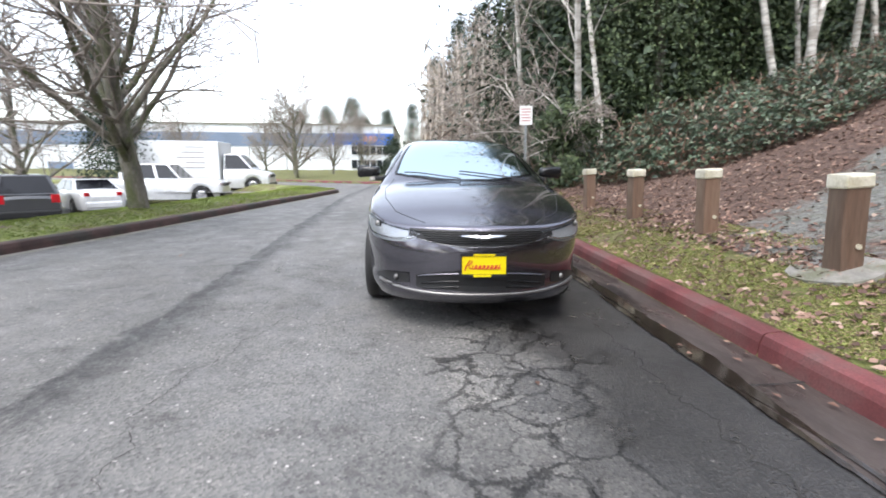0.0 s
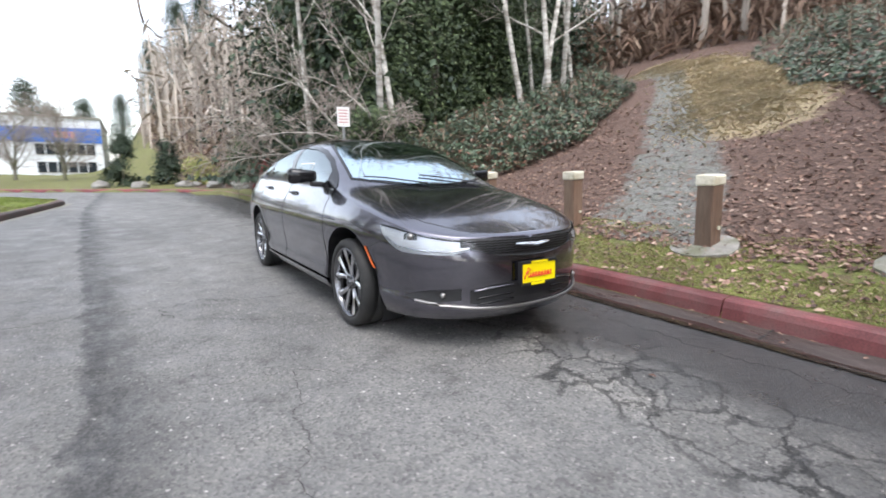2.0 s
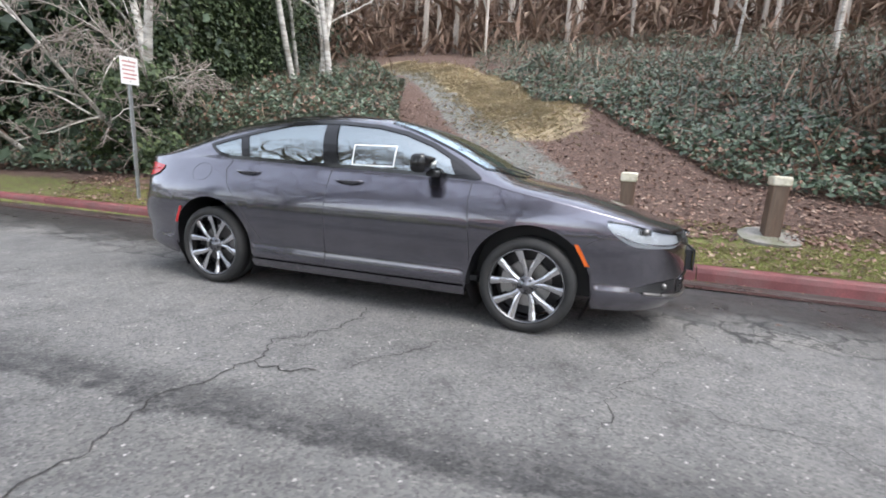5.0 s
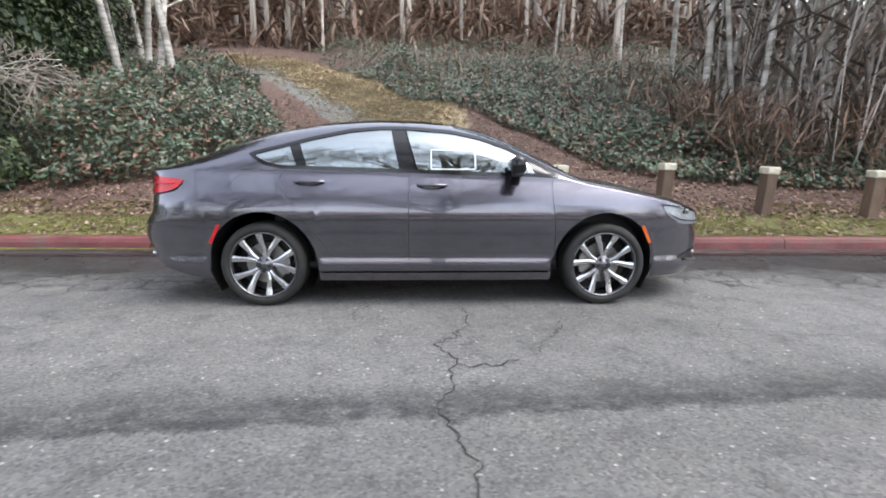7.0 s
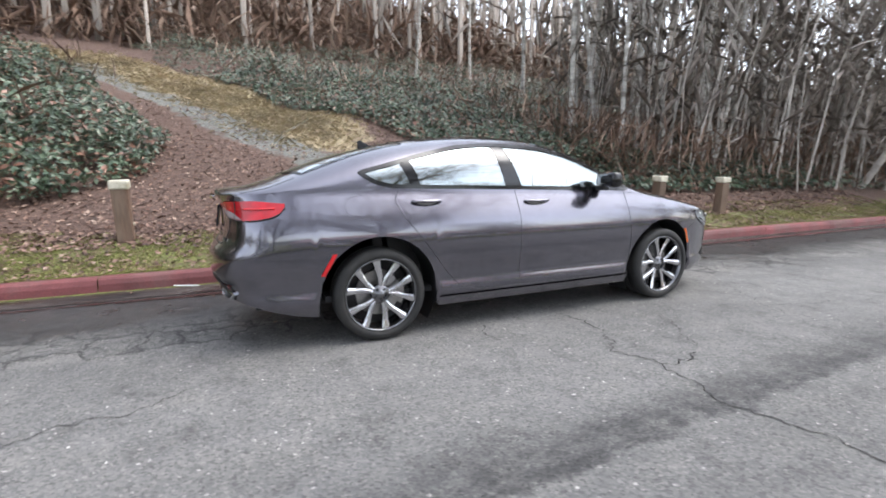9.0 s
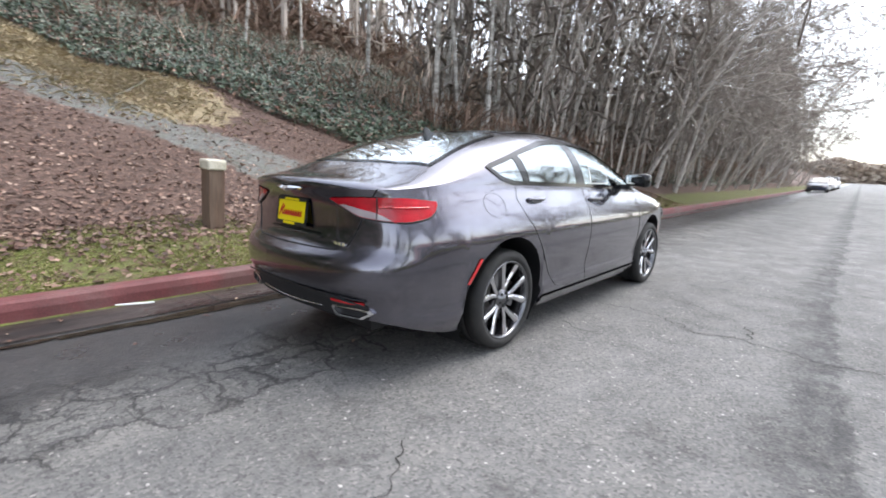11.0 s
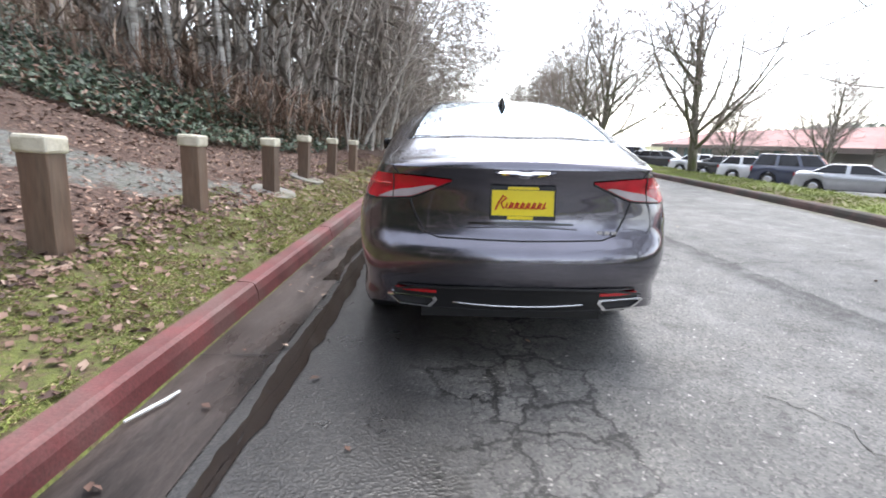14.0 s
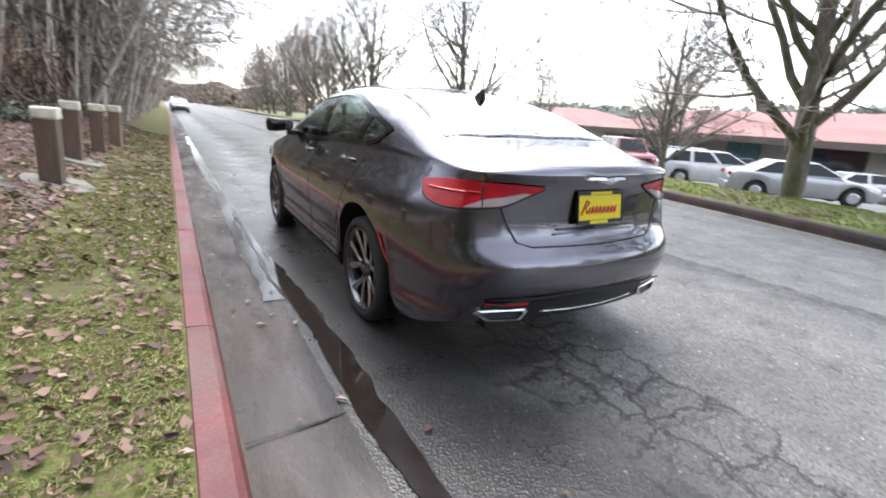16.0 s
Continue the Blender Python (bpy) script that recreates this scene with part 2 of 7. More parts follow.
M_CAP = mat("chipped_cream_paint", (0.62, 0.58, 0.47), 0.6, vary=0.12, scale=9, fine=90, bumps=0.3, second=(0.42, 0.38, 0.27), objrand=0.12)
M_CONC = mat("weathered_concrete", (0.25, 0.235, 0.21), 0.85, vary=0.25, scale=6, bumps=0.4, second=(0.15, 0.15, 0.1))
M_BARK = mat("grey_bark", (0.2, 0.18, 0.15), 0.9, vary=0.4, scale=7, fine=40, bumps=0.7, dist=0.02, stretch=(1, 1, 0.3), second=(0.12, 0.13, 0.06))
M_BIRCH = mat("pale_birch_bark", (0.56, 0.525, 0.475), 0.8, vary=0.22, scale=5, fine=25, bumps=0.4, dist=0.01, stretch=(0.5, 0.5, 2.0), second=(0.24, 0.21, 0.175), objrand=0.2)
M_TWIG = mat("brown_bare_twigs", (0.3, 0.255, 0.22), 0.9, vary=0.3, bumps=0)
M_SAPLING = mat("grey_sapling_bark", (0.5, 0.455, 0.405), 0.9, vary=0.3, scale=4, bumps=0, island=0.35)
# bark lightened so that its colour carries the haze of distance
M_FAR = mat("far_bare_woods", (0.46, 0.4, 0.345), 0.95, vary=0.35, scale=0.3, bumps=0, island=0.35)
M_STRIP = mat("strip_soil_and_grass", (0.2, 0.23, 0.07), 0.9, vary=0.3, scale=2.0, fine=60, bumps=0.5, dist=0.02, second=(0.17, 0.12, 0.08))
M_LEAF = leaf_mat("glossy_evergreen_leaves", [(0.0, (0.03, 0.05, 0.03)), (0.45, (0.066, 0.1, 0.056)), (0.78, (0.13, 0.165, 0.105)), (0.84, (0.15, 0.07, 0.046)), (1.0, (0.24, 0.125, 0.08))], 0.38)
M_IVY = leaf_mat("dark_ivy_leaves", [(0.0, (0.016, 0.03, 0.01)), (0.6, (0.045, 0.072, 0.022)), (1.0, (0.095, 0.125, 0.045))], 0.65)
M_NEEDLE = leaf_mat("dark_conifer_needles", [(0.0, (0.012, 0.024, 0.014)), (1.0, (0.04, 0.065, 0.03))], 0.7)
M_DEAD = leaf_mat("fallen_brown_leaves", [(0.0, (0.05, 0.027, 0.02)), (0.5, (0.16, 0.085, 0.06)), (0.82, (0.29, 0.18, 0.13)), (1.0, (0.42, 0.31, 0.24))], 0.7)
M_GRASS = leaf_mat("winter_grass_and_moss", [(0.0, (0.16, 0.18, 0.045)), (0.42, (0.27, 0.32, 0.075)), (0.62, (0.34, 0.34, 0.13)), (0.8, (0.4, 0.31, 0.19)), (1.0, (0.3, 0.2, 0.12))], 0.85)
M_STRAW = leaf_mat("dry_straw_grass", [(0.0, (0.36, 0.3, 0.17)), (0.5, (0.5, 0.42, 0.27)), (1.0, (0.58, 0.48, 0.36))], 0.9)
M_LAWN = leaf_mat("bright_lawn_grass", [(0.0, (0.2, 0.27, 0.06)), (0.7, (0.34, 0.44, 0.1)), (1.0, (0.42, 0.45, 0.18))], 0.85)
M_BRUSH = leaf_mat("dead_brush_stems", [(0.0, (0.14, 0.085, 0.06)), (0.6, (0.27, 0.175, 0.125)), (1.0, (0.38, 0.28, 0.21))], 0.85)
# brush colours for far places, paled by painted-in haze
M_SCRUB = leaf_mat("haze_coloured_winter_scrub", [(0.0, (0.22, 0.16, 0.12)), (0.6, (0.38, 0.3, 0.235)), (1.0, (0.48, 0.41, 0.33))], 0.9)
# distance haze is put into these leaf colours as grey-green paleness
M_HAZY = leaf_mat("haze_coloured_far_foliage", [(0.0, (0.16, 0.185, 0.155)), (1.0, (0.3, 0.315, 0.27))], 0.9)


# ---- building blocks ----
def part(name, bm, material, parent=None, label="", smooth=False):
    """Links a bmesh as one mesh object, under a thing or a part if one is given."""
    me = bpy.data.meshes.new(name)
    bm.to_mesh(me)
    bm.free()
    me.materials.append(material)
    if smooth:
        me.shade_smooth()
    ob = new(name, me)
    ob.parent = parent
    if label:
        ob["label"] = label
    return ob


def mesh_part(name, verts, faces, material, parent=None, label="", smooth=False):
    me = bpy.data.meshes.new(name)
    me.from_pydata([tuple(v) for v in verts], [], [tuple(f) for f in faces])
    me.materials.append(material)
    if smooth:
        me.shade_smooth()
    ob = new(name, me)
    ob.parent = parent
    if label:
        ob["label"] = label
    return ob


def thing(name, label, category, group="", kind="", at=None):
    e = new(name)
    e.empty_display_size = 0.1
    if at is not None:
        e.matrix_basis = at
    return tagged(e, label, category, group, kind)


def box(bm, lo, hi, bevel=0.0):
    r = bmesh.ops.create_cube(bm, size=1.0)
    c = [(a + b) / 2 for a, b in zip(lo, hi)]
    s = [abs(b - a) for a, b in zip(lo, hi)]
    bmesh.ops.scale(bm, vec=s, verts=r["verts"])
    bmesh.ops.translate(bm, vec=c, verts=r["verts"])
    if bevel:
        es = list({e for v in r["verts"] for e in v.link_edges})
        bmesh.ops.bevel(bm, geom=es, offset=bevel, segments=2, affect="EDGES", profile=0.5)
    return bm


def boxes(*items, bevel=0.0):
    bm = bmesh.new()
    for lo, hi in items:
        box(bm, lo, hi, bevel)
    return bm


def tube(points, radii, sides=6):
    """Verts and faces of a tapered tube along points."""
    verts, faces = [], []
    n = len(points)
    for i, (p, r) in enumerate(zip(points, radii)):
        p = Vector(p)
        d = (Vector(points[min(i + 1, n - 1)]) - Vector(points[max(i - 1, 0)])).normalized()
        a = d.orthogonal().normalized() if abs(d.z) < 0.9 else Vector((1, 0, 0)) - d * d.x
        a.normalize()
        b = d.cross(a)
        for k in range(sides):
            w = 2 * math.pi * k / sides
            verts.append(p + (a * math.cos(w) + b * math.sin(w)) * r)
    for i in range(n - 1):
        for k in range(sides):
            k2 = (k + 1) % sides
            faces.append((i * sides + k, i * sides + k2, (i + 1) * sides + k2, (i + 1) * sides + k))
    faces.append(tuple(range((n - 1) * sides, n * sides)))
    return verts, faces


def merge(pieces):
    verts, faces = [], []
    for v, f in pieces:
        o = len(verts)
        verts.extend(v)
        faces.extend(tuple(i + o for i in q) for q in f)
    return verts, faces


def curve(*pts):
    """A smooth function through points (x, value)."""
    xs = np.array([p[0] for p in pts], float)
    ys = np.array([p[1] for p in pts], float)
    d = np.diff(ys) / np.diff(xs)
    m = np.zeros(len(xs))
    m[0], m[-1] = d[0], d[-1]
    for i in range(1, len(xs) - 1):
        m[i] = 0 if d[i - 1] * d[i] <= 0 else 2 * d[i - 1] * d[i] / (d[i - 1] + d[i])
    def f(x):
        x = min(max(x, xs[0]), xs[-1])
        i = min(int(np.searchsorted(xs, x, side="right")) - 1, len(xs) - 2)
        h = xs[i + 1] - xs[i]
        t = (x - xs[i]) / h
        return float((1 + 2 * t) * (1 - t) ** 2 * ys[i] + t * (1 - t) ** 2 * h * m[i] + t * t * (3 - 2 * t) * ys[i + 1] + t * t * (t - 1) * h * m[i + 1])
    return f


def leaves_mesh(name, centres, normals, size, material, rng, aspect=0.45, bend=0.18, parent=None, jitter=0.5):
    """Many small bent leaves as one mesh: each two quads that meet along the midrib."""
    n = len(centres)
    c = np.asarray(centres, float)
    nn = np.asarray(normals, float) + rng.normal(0, jitter, (n, 3))
    nn /= np.linalg.norm(nn, axis=1)[:, None] + 1e-9
    t = np.cross(nn, rng.normal(0, 1, (n, 3)))
    t /= np.linalg.norm(t, axis=1)[:, None] + 1e-9
    s = np.cross(nn, t)
    ln = (size * rng.uniform(0.6, 1.35, n))[:, None]
    w = ln * aspect
    v = np.stack([c - t * ln * 0.5, c + s * w * 0.5 + nn * ln * bend, c + t * ln * 0.5, c - s * w * 0.5 + nn * ln * bend], axis=1).reshape(-1, 3)
    i = np.arange(n) * 4
    f = np.stack([i, i + 1, i + 2, i, i + 2, i + 3], axis=1).reshape(-1, 3)
    me = bpy.data.meshes.new(name)
    me.vertices.add(len(v))
    me.vertices.foreach_set("co", v.ravel())
    me.loops.add(f.size)
    me.loops.foreach_set("vertex_index", f.ravel().astype(np.int32))
    me.polygons.add(len(f))
    me.polygons.foreach_set("loop_start", np.arange(0, f.size, 3, dtype=np.int32))
    me.update(calc_edges=True)
    me.materials.append(material)
    ob = new(name, me)
    ob.parent = parent
    return ob

# ---- lie of the land ----
RIGHT_KERB = [(6, -620), (1.72, -60), (1.72, 0), (1.74, 10), (1.78, 19), (1.45, 22.4), (0.2, 24.6), (-2.0, 26), (-7, 28.5), (-14, 32), (-30, 37), (-70, 45)]
LEFT_KERB = [(-16.0, -420), (-8.8, -60), (-8.1, -38), (-6.9, -10), (-6.3, -2), (-5.5, 3), (-4.8, 9), (-4.1, 15), (-4.1, 16.2), (-4.8, 17.4), (-6.3, 19.2), (-9, 22.2), (-14, 25.2), (-30, 28.5)]
HILL = curve((0, 0.15), (0.2, 0.17), (1.0, 0.38), (2.6, 0.84), (4.4, 1.4), (6.1, 1.95), (8.6, 2.9), (10.1, 3.35), (13.5, 4.6), (25, 8.7), (45, 17), (120, 40))
TRAIL = [(1.0, -1.6), (3.2, -1.2), (5.2, -0.4), (7.2, 0.7), (8.6, 1.6), (10.4, 2.9), (13, 4.3), (18, 7.6), (21, 12), (24, 18)]
GRASSY = [(9.0, 0.2), (11.0, 1.2), (13.5, 2.7), (18, 6.0), (21, 10.5)]


def line_distance(x, y, line):
    """Signed distance of a point from a line of points, positive to its right, and the place along it."""
    best, side = 1e9, 1
    for (ax, ay), (bx, by) in zip(line, line[1:]):
        dx, dy = bx - ax, by - ay
        k = min(max(((x - ax) * dx + (y - ay) * dy) / (dx * dx + dy * dy), 0), 1)
        px, py = x - ax - k * dx, y - ay - k * dy
        d = math.hypot(px, py)
        if d < best - 1e-9:
            best, side = d, 1 if dx * py - dy * px <= 0 else -1
    return best * side


def smooth_step(a, b, x):
    t = min(max((x - a) / (b - a), 0), 1)
    return t * t * (3 - 2 * t)


def land(x, y):
    """Height of the ground at a place."""
    d = line_distance(x, y, RIGHT_KERB)
    if d > 0:
        s = 1 - 0.62 * smooth_step(6, 19, y) * (1 - smooth_step(9, 26, x)) + 0.3 * smooth_step(30, 60, y) * (1 - smooth_step(9, 26, x))
        s *= 1 - smooth_step(14, 24, y) * (1 - 0.04 - 0.96 * smooth_step(-8, 12, x))
        s *= 1 - 0.18 * smooth_step(-14, -30, y)
        h = 0.15 + (HILL(max(d - 0.16, 0)) - 0.15) * s
        h += min(d, 8) / 8 * (noise.noise((x * 0.35, y * 0.35, 0)) * 0.3 + noise.noise((x * 1.3, y * 1.3, 3)) * 0.06)
        return h
    e = -line_distance(x, y, LEFT_KERB)
    if e > 0:
        w = 3.2
        return 0.14 + 0.1 * smooth_step(0, 1.2, e) * (1 - smooth_step(1.4, w, e)) - 0.52 * smooth_step(1.6, w, e) - 0.075 * max(0.0, min(e, 22) - w) - 0.02 * max(0.0, min(e, 60) - 22)
    return -0.05


def axis(knots):
    out = []
    for (a, b, step) in knots:
        out += list(np.arange(a, b, step))
    return out + [knots[-1][1]]


def build_ground():
    xs = axis([(-600, -120, 60), (-120, -30, 8), (-30, -9.5, 1.5), (-9.5, -4.2, 0.35), (-4.2, 1.6, 1.45), (1.6, 2.4, 0.1), (2.4, 9, 0.22), (9, 20, 0.5), (20, 50, 2), (50, 600, 50)])
    ys = axis([(-600, -160, 55), (-160, -50, 5), (-50, -14, 1.5), (-14, 9, 0.3), (9, 32, 0.5), (32, 80, 4), (80, 600, 52)])
    verts, zones = [], []
    for y in ys:
        for x in xs:
            d = line_distance(x, y, RIGHT_KERB)
            e = -line_distance(x, y, LEFT_KERB) if d < 0 else -9
            verts.append((x, y, land(x, y) - (0.25 if -0.5 < e < 2.6 and y < 18 else 0)))
            moss = 1 - smooth_step(0.7, 1.9, d) if d > 0 else 1.0
            if y > 22 and x < 1:
                moss = 1.0
            tr = abs(line_distance(x, y, TRAIL)) if d > 0 else 99
            gr = abs(line_distance(x, y, GRASSY)) if d > 0 else 99
            gravel = (1 - smooth_step(0.4, 1.75 - 0.07 * min(x, 12), tr)) * (0.66 if d > 1.1 else 0.0)
            straw = 1 - smooth_step(0.7, 2.1, gr)
            zones.append((moss, straw, gravel, 1))
    nx = len(xs)
    faces = [(j * nx + i, j * nx + i + 1, (j + 1) * nx + i + 1, (j + 1) * nx + i) for j in range(len(ys) - 1) for i in range(nx - 1)]
    g = mesh_part("ground", verts, faces, M_GROUND, smooth=True)
    att = g.data.color_attributes.new("zones", "FLOAT_COLOR", "POINT")
    att.data.foreach_set("color", np.array(zones, np.float32).ravel())
    tagged(g, "mossy verge rising into a leaf-strewn hillside with a gravel trail", "ground", kind="structure")


def offset_line(line, d):
    """The line moved d to its right."""
    out = []
    for i, p in enumerate(line):
        a, b = line[max(i - 1, 0)], line[min(i + 1, len(line) - 1)]
        t = Vector((b[0] - a[0], b[1] - a[1])).normalized()
        out.append((p[0] + t.y * d, p[1] - t.x * d))
    return out


def resample(line, step):
    """Points at even steps along a rounded line."""
    pts = [Vector(p) for p in line]
    out = []
    for i in range(len(pts) - 1):
        p0, p1, p2, p3 = pts[max(i - 1, 0)], pts[i], pts[i + 1], pts[min(i + 2, len(pts) - 1)]
        L = (p2 - p1).length
        t1 = (p2 - p0) / max((p2 - p1).length + (p1 - p0).length, 1e-6) * L
        t2 = (p3 - p1) / max((p3 - p2).length + (p2 - p1).length, 1e-6) * L
        n = max(1, int(L / step))
        for k in range(n):
            t = k / n
            out.append((2 * t**3 - 3 * t**2 + 1) * p1 + (t**3 - 2 * t**2 + t) * t1 + (-2 * t**3 + 3 * t**2) * p2 + (t**3 - t**2) * t2)
    out.append(pts[-1])
    return [(p.x, p.y) for p in out]


def grid_faces(n, m, flip=False):
    f = [(i * m + j, i * m + j + 1, (i + 1) * m + j + 1, (i + 1) * m + j) for i in range(n - 1) for j in range(m - 1)]
    return [tuple(reversed(q)) for q in f] if flip else f


def strip(line, a, b, z, up=0.0):
    """A flat strip along a line from a to b on its right."""
    l, r = offset_line(line, a), offset_line(line, b)
    verts = [(*p, z) for p in l] + [(*p, z + up) for p in r]
    n = len(line)
    return verts, [(i, n + i, n + i + 1, i + 1) for i in range(n - 1)]


def kerb_piece(line, width, height, drop, rng):
    """One length of kerb with a sloped, rounded face; the line is the foot of its face."""
    prof = [(0.0, -drop), (0.012, height * 0.55), (0.03, height * 0.88), (0.055, height * 0.985), (0.085, height), (width - 0.015, height + 0.004), (width, height - 0.01), (width, -drop)]
    verts, faces = [], []
    for d, z in prof:
        verts += [(*p, z + rng.uniform(-0.002, 0.002)) for p in offset_line(line, d)]
    n = len(line)
    for j in range(len(prof) - 1):
        faces += [(j * n + i, j * n + i + 1, (j + 1) * n + i + 1, (j + 1) * n + i) for i in range(n - 1)]
    faces.append(tuple(j * n for j in range(len(prof))))
    faces.append(tuple(j * n + n - 1 for j in reversed(range(len(prof)))))
    return verts, faces


def build_road():
    rng = random.Random(4)
    right, left = resample(RIGHT_KERB, 1.0), resample(LEFT_KERB, 1.0)
    # carriageway between the two kerbs, one sheet
    ys = axis([(-400, -40, 12), (-40, 22, 0.5)])
    def x_at(line, y):
        for a, b in zip(line, line[1:]):
            if (a[1] - y) * (b[1] - y) <= 0 and a[1] != b[1]:
                return a[0] + (b[0] - a[0]) * (y - a[1]) / (b[1] - a[1])
        return line[-1][0]
    verts, faces = [], []
    for y in ys:
        xl, xr = x_at(LEFT_KERB[:9] if y < 15.9 else LEFT_KERB[8:], y), x_at(RIGHT_KERB, y)
        for k in range(13):
            verts.append((xl - 0.02 + (xr - 0.38 - xl) * k / 12, y, 0.0))
    for j in range(len(ys) - 1):
        faces += [(j * 13 + k, j * 13 + k + 1, j * 13 + 14 + k, j * 13 + 13 + k) for k in range(12)]
    o = len(verts)
    bend = [p for p in right if p[1] > 21.9]
    verts += [(*p, 0.0) for p in offset_line(bend, -0.36)] + [(p[0] - 0.4, 21.9, 0.0) for p in bend]
    m = len(bend)
    faces += [(o + i, o + m + i, o + m + i + 1, o + i + 1) for i in range(m - 1)]
    road = mesh_part("road", verts, faces, M_ROAD)
    tagged(road, "worn grey asphalt road, cracked and damp by the gutter", "road", kind="structure")
    # gutter pan
    v, f = strip(right, -0.43, 0.02, 0.006, -0.012)
    gut = mesh_part("gutter", v, f, M_GUTTER)
    tagged(gut, "damp concrete gutter pan along the red kerb", "gutter", kind="structure")
    # red kerb in cast lengths
    kerb = thing("kerb", "red painted concrete kerb in cast lengths, scuffed", "kerb", kind="structure")
    fine = resample(RIGHT_KERB, 0.24)
    a = 0
    near = [p for p in fine if -16 < p[1] < 26]
    far = [[p for p in fine if p[1] <= -15.8], [p for p in fine[fine.index(near[-1]):]]]
    while a < len(near) - 1:
        seg = near[a:a + 10]
        if len(seg) > 1:
            p, q = Vector(seg[0]), Vector(seg[-1])
            t = (q - p).normalized() * 0.006
            seg = [tuple(p + t)] + seg[1:-1] + [tuple(q - t)]
            mesh_part("kerb_length", *kerb_piece(seg, 0.17, 0.155, 0.06, rng), M_KERB, kerb)
        a += 9
    for seg in far:
        mesh_part("kerb_length", *kerb_piece(seg, 0.17, 0.155, 0.06, rng), M_KERB, kerb)
    # dark kerb on the other side
    fine = resample(LEFT_KERB, 0.4)
    k2 = mesh_part("kerb_opposite", *kerb_piece(list(reversed(fine)), 0.18, 0.15, 0.06, rng), M_KERB_DARK)
    tagged(k2, "dark brown weathered kerb edging a grass strip", "kerb", kind="structure")
    # pale concrete line at its foot
    v, f = strip(list(reversed(fine)), -0.16, 0.01, 0.004)
    tagged(mesh_part("gutter_opposite", v, f, M_CONC), "narrow pale concrete edge of the road", "gutter", kind="structure")
    # the grass strip itself
    inner = [p for p in resample(LEFT_KERB, 0.6) if p[1] > -140]
    v = []
    for d in (-0.17, -0.5, -1.0, -1.5, -2.0, -2.5, -3.0, -3.4):
        v += [(x, y, land(x, y) if d < -0.3 else 0.135) for x, y in offset_line(inner, d)]
    g = mesh_part("grass_strip", v, [tuple(reversed(q)) for q in grid_faces(8, len(inner))], M_STRIP, smooth=True)
    tagged(g, "strip of green grass with a bare muddy band", "grass strip", kind="structure")
    # car park beyond the strip
    v, edge = [], [p for p in left if -120 < p[1] < 15.2]
    for d in (-3.3, -12, -27):
        v += [(x, y, land(x, y) + 0.03) for x, y in offset_line(edge, d)]
    lot = mesh_part("car_park", v, [tuple(reversed(q)) for q in grid_faces(3, len(edge))], M_LOT)
    tagged(lot, "grey asphalt car park behind the grass strip", "car park", kind="structure")


build_ground()
build_road()


def bollard(x, y, lean, pad, seed):
    rng = random.Random(seed)
    z = land(x, y)
    b = thing("bollard", "brown timber post, cream cap," + (" on a concrete pad" if pad else " set in mossy grass"), "bollard", "bollards along the verge", at=pose(x, y, z, rng.uniform(-1, 1), lean, rng.uniform(-5, 5)))
    bm = bmesh.new()
    box(bm, (-0.092, -0.092, -0.15), (0.092, 0.092, 0.66), 0.012)
    bmesh.ops.subdivide_edges(bm, edges=[e for e in bm.edges if abs(e.verts[0].co.z - e.verts[1].co.z) > 0.3], cuts=4)
    for v in bm.verts:
        v.co.x += rng.uniform(-0.003, 0.003)
        v.co.y += rng.uniform(-0.003, 0.003)
    part("post", bm, M_POST, b)
    bm = bmesh.new()
    box(bm, (-0.108, -0.108, 0.65), (0.108, 0.108, 0.765), 0.02)
    for v in bm.verts:
        v.co += Vector((rng.uniform(-0.003, 0.003), rng.uniform(-0.003, 0.003), rng.uniform(-0.003, 0.003)))
    part("cap", bm, M_CAP, b, "cream painted cap, chipped and mossy")
    if pad:
        bm = bmesh.new()
        bmesh.ops.create_cone(bm, cap_ends=True, segments=14, radius1=0.4, radius2=0.37, depth=0.14, matrix=Matrix.Translation((-0.06, 0, -0.045)))
        for v in bm.verts:
            k = 1 + 0.16 * noise.noise((v.co.x * 4, v.co.y * 4, seed))
            v.co.x, v.co.y = v.co.x * k * 0.85, v.co.y * k
        bmesh.ops.rotate(bm, matrix=Matrix.Rotation(radians(-13), 3, "Y"), verts=bm.verts)
        part("concrete_pad", bm, M_CONC, b, "weathered concrete pad sunk in the moss")
    bm = bmesh.new()
    bmesh.ops.create_cone(bm, cap_ends=True, segments=10, radius1=0.022, radius2=0.022, depth=0.02, matrix=pose(0.03, -0.098, 0.2, 90, 0, 0))
    part("bolt", bm, M_CAP, b)


for i, (x, y, pad) in enumerate([(3.0, 3.6, 0), (3.02, 1.66, 0), (3.03, -0.2, 0), (2.95, -2.12, 1), (3.0, -3.88, 1), (2.9, -5.54, 0), (2.8, -7.3, 0)]):
    bollard(x, y, -3.0, pad, i + 1)

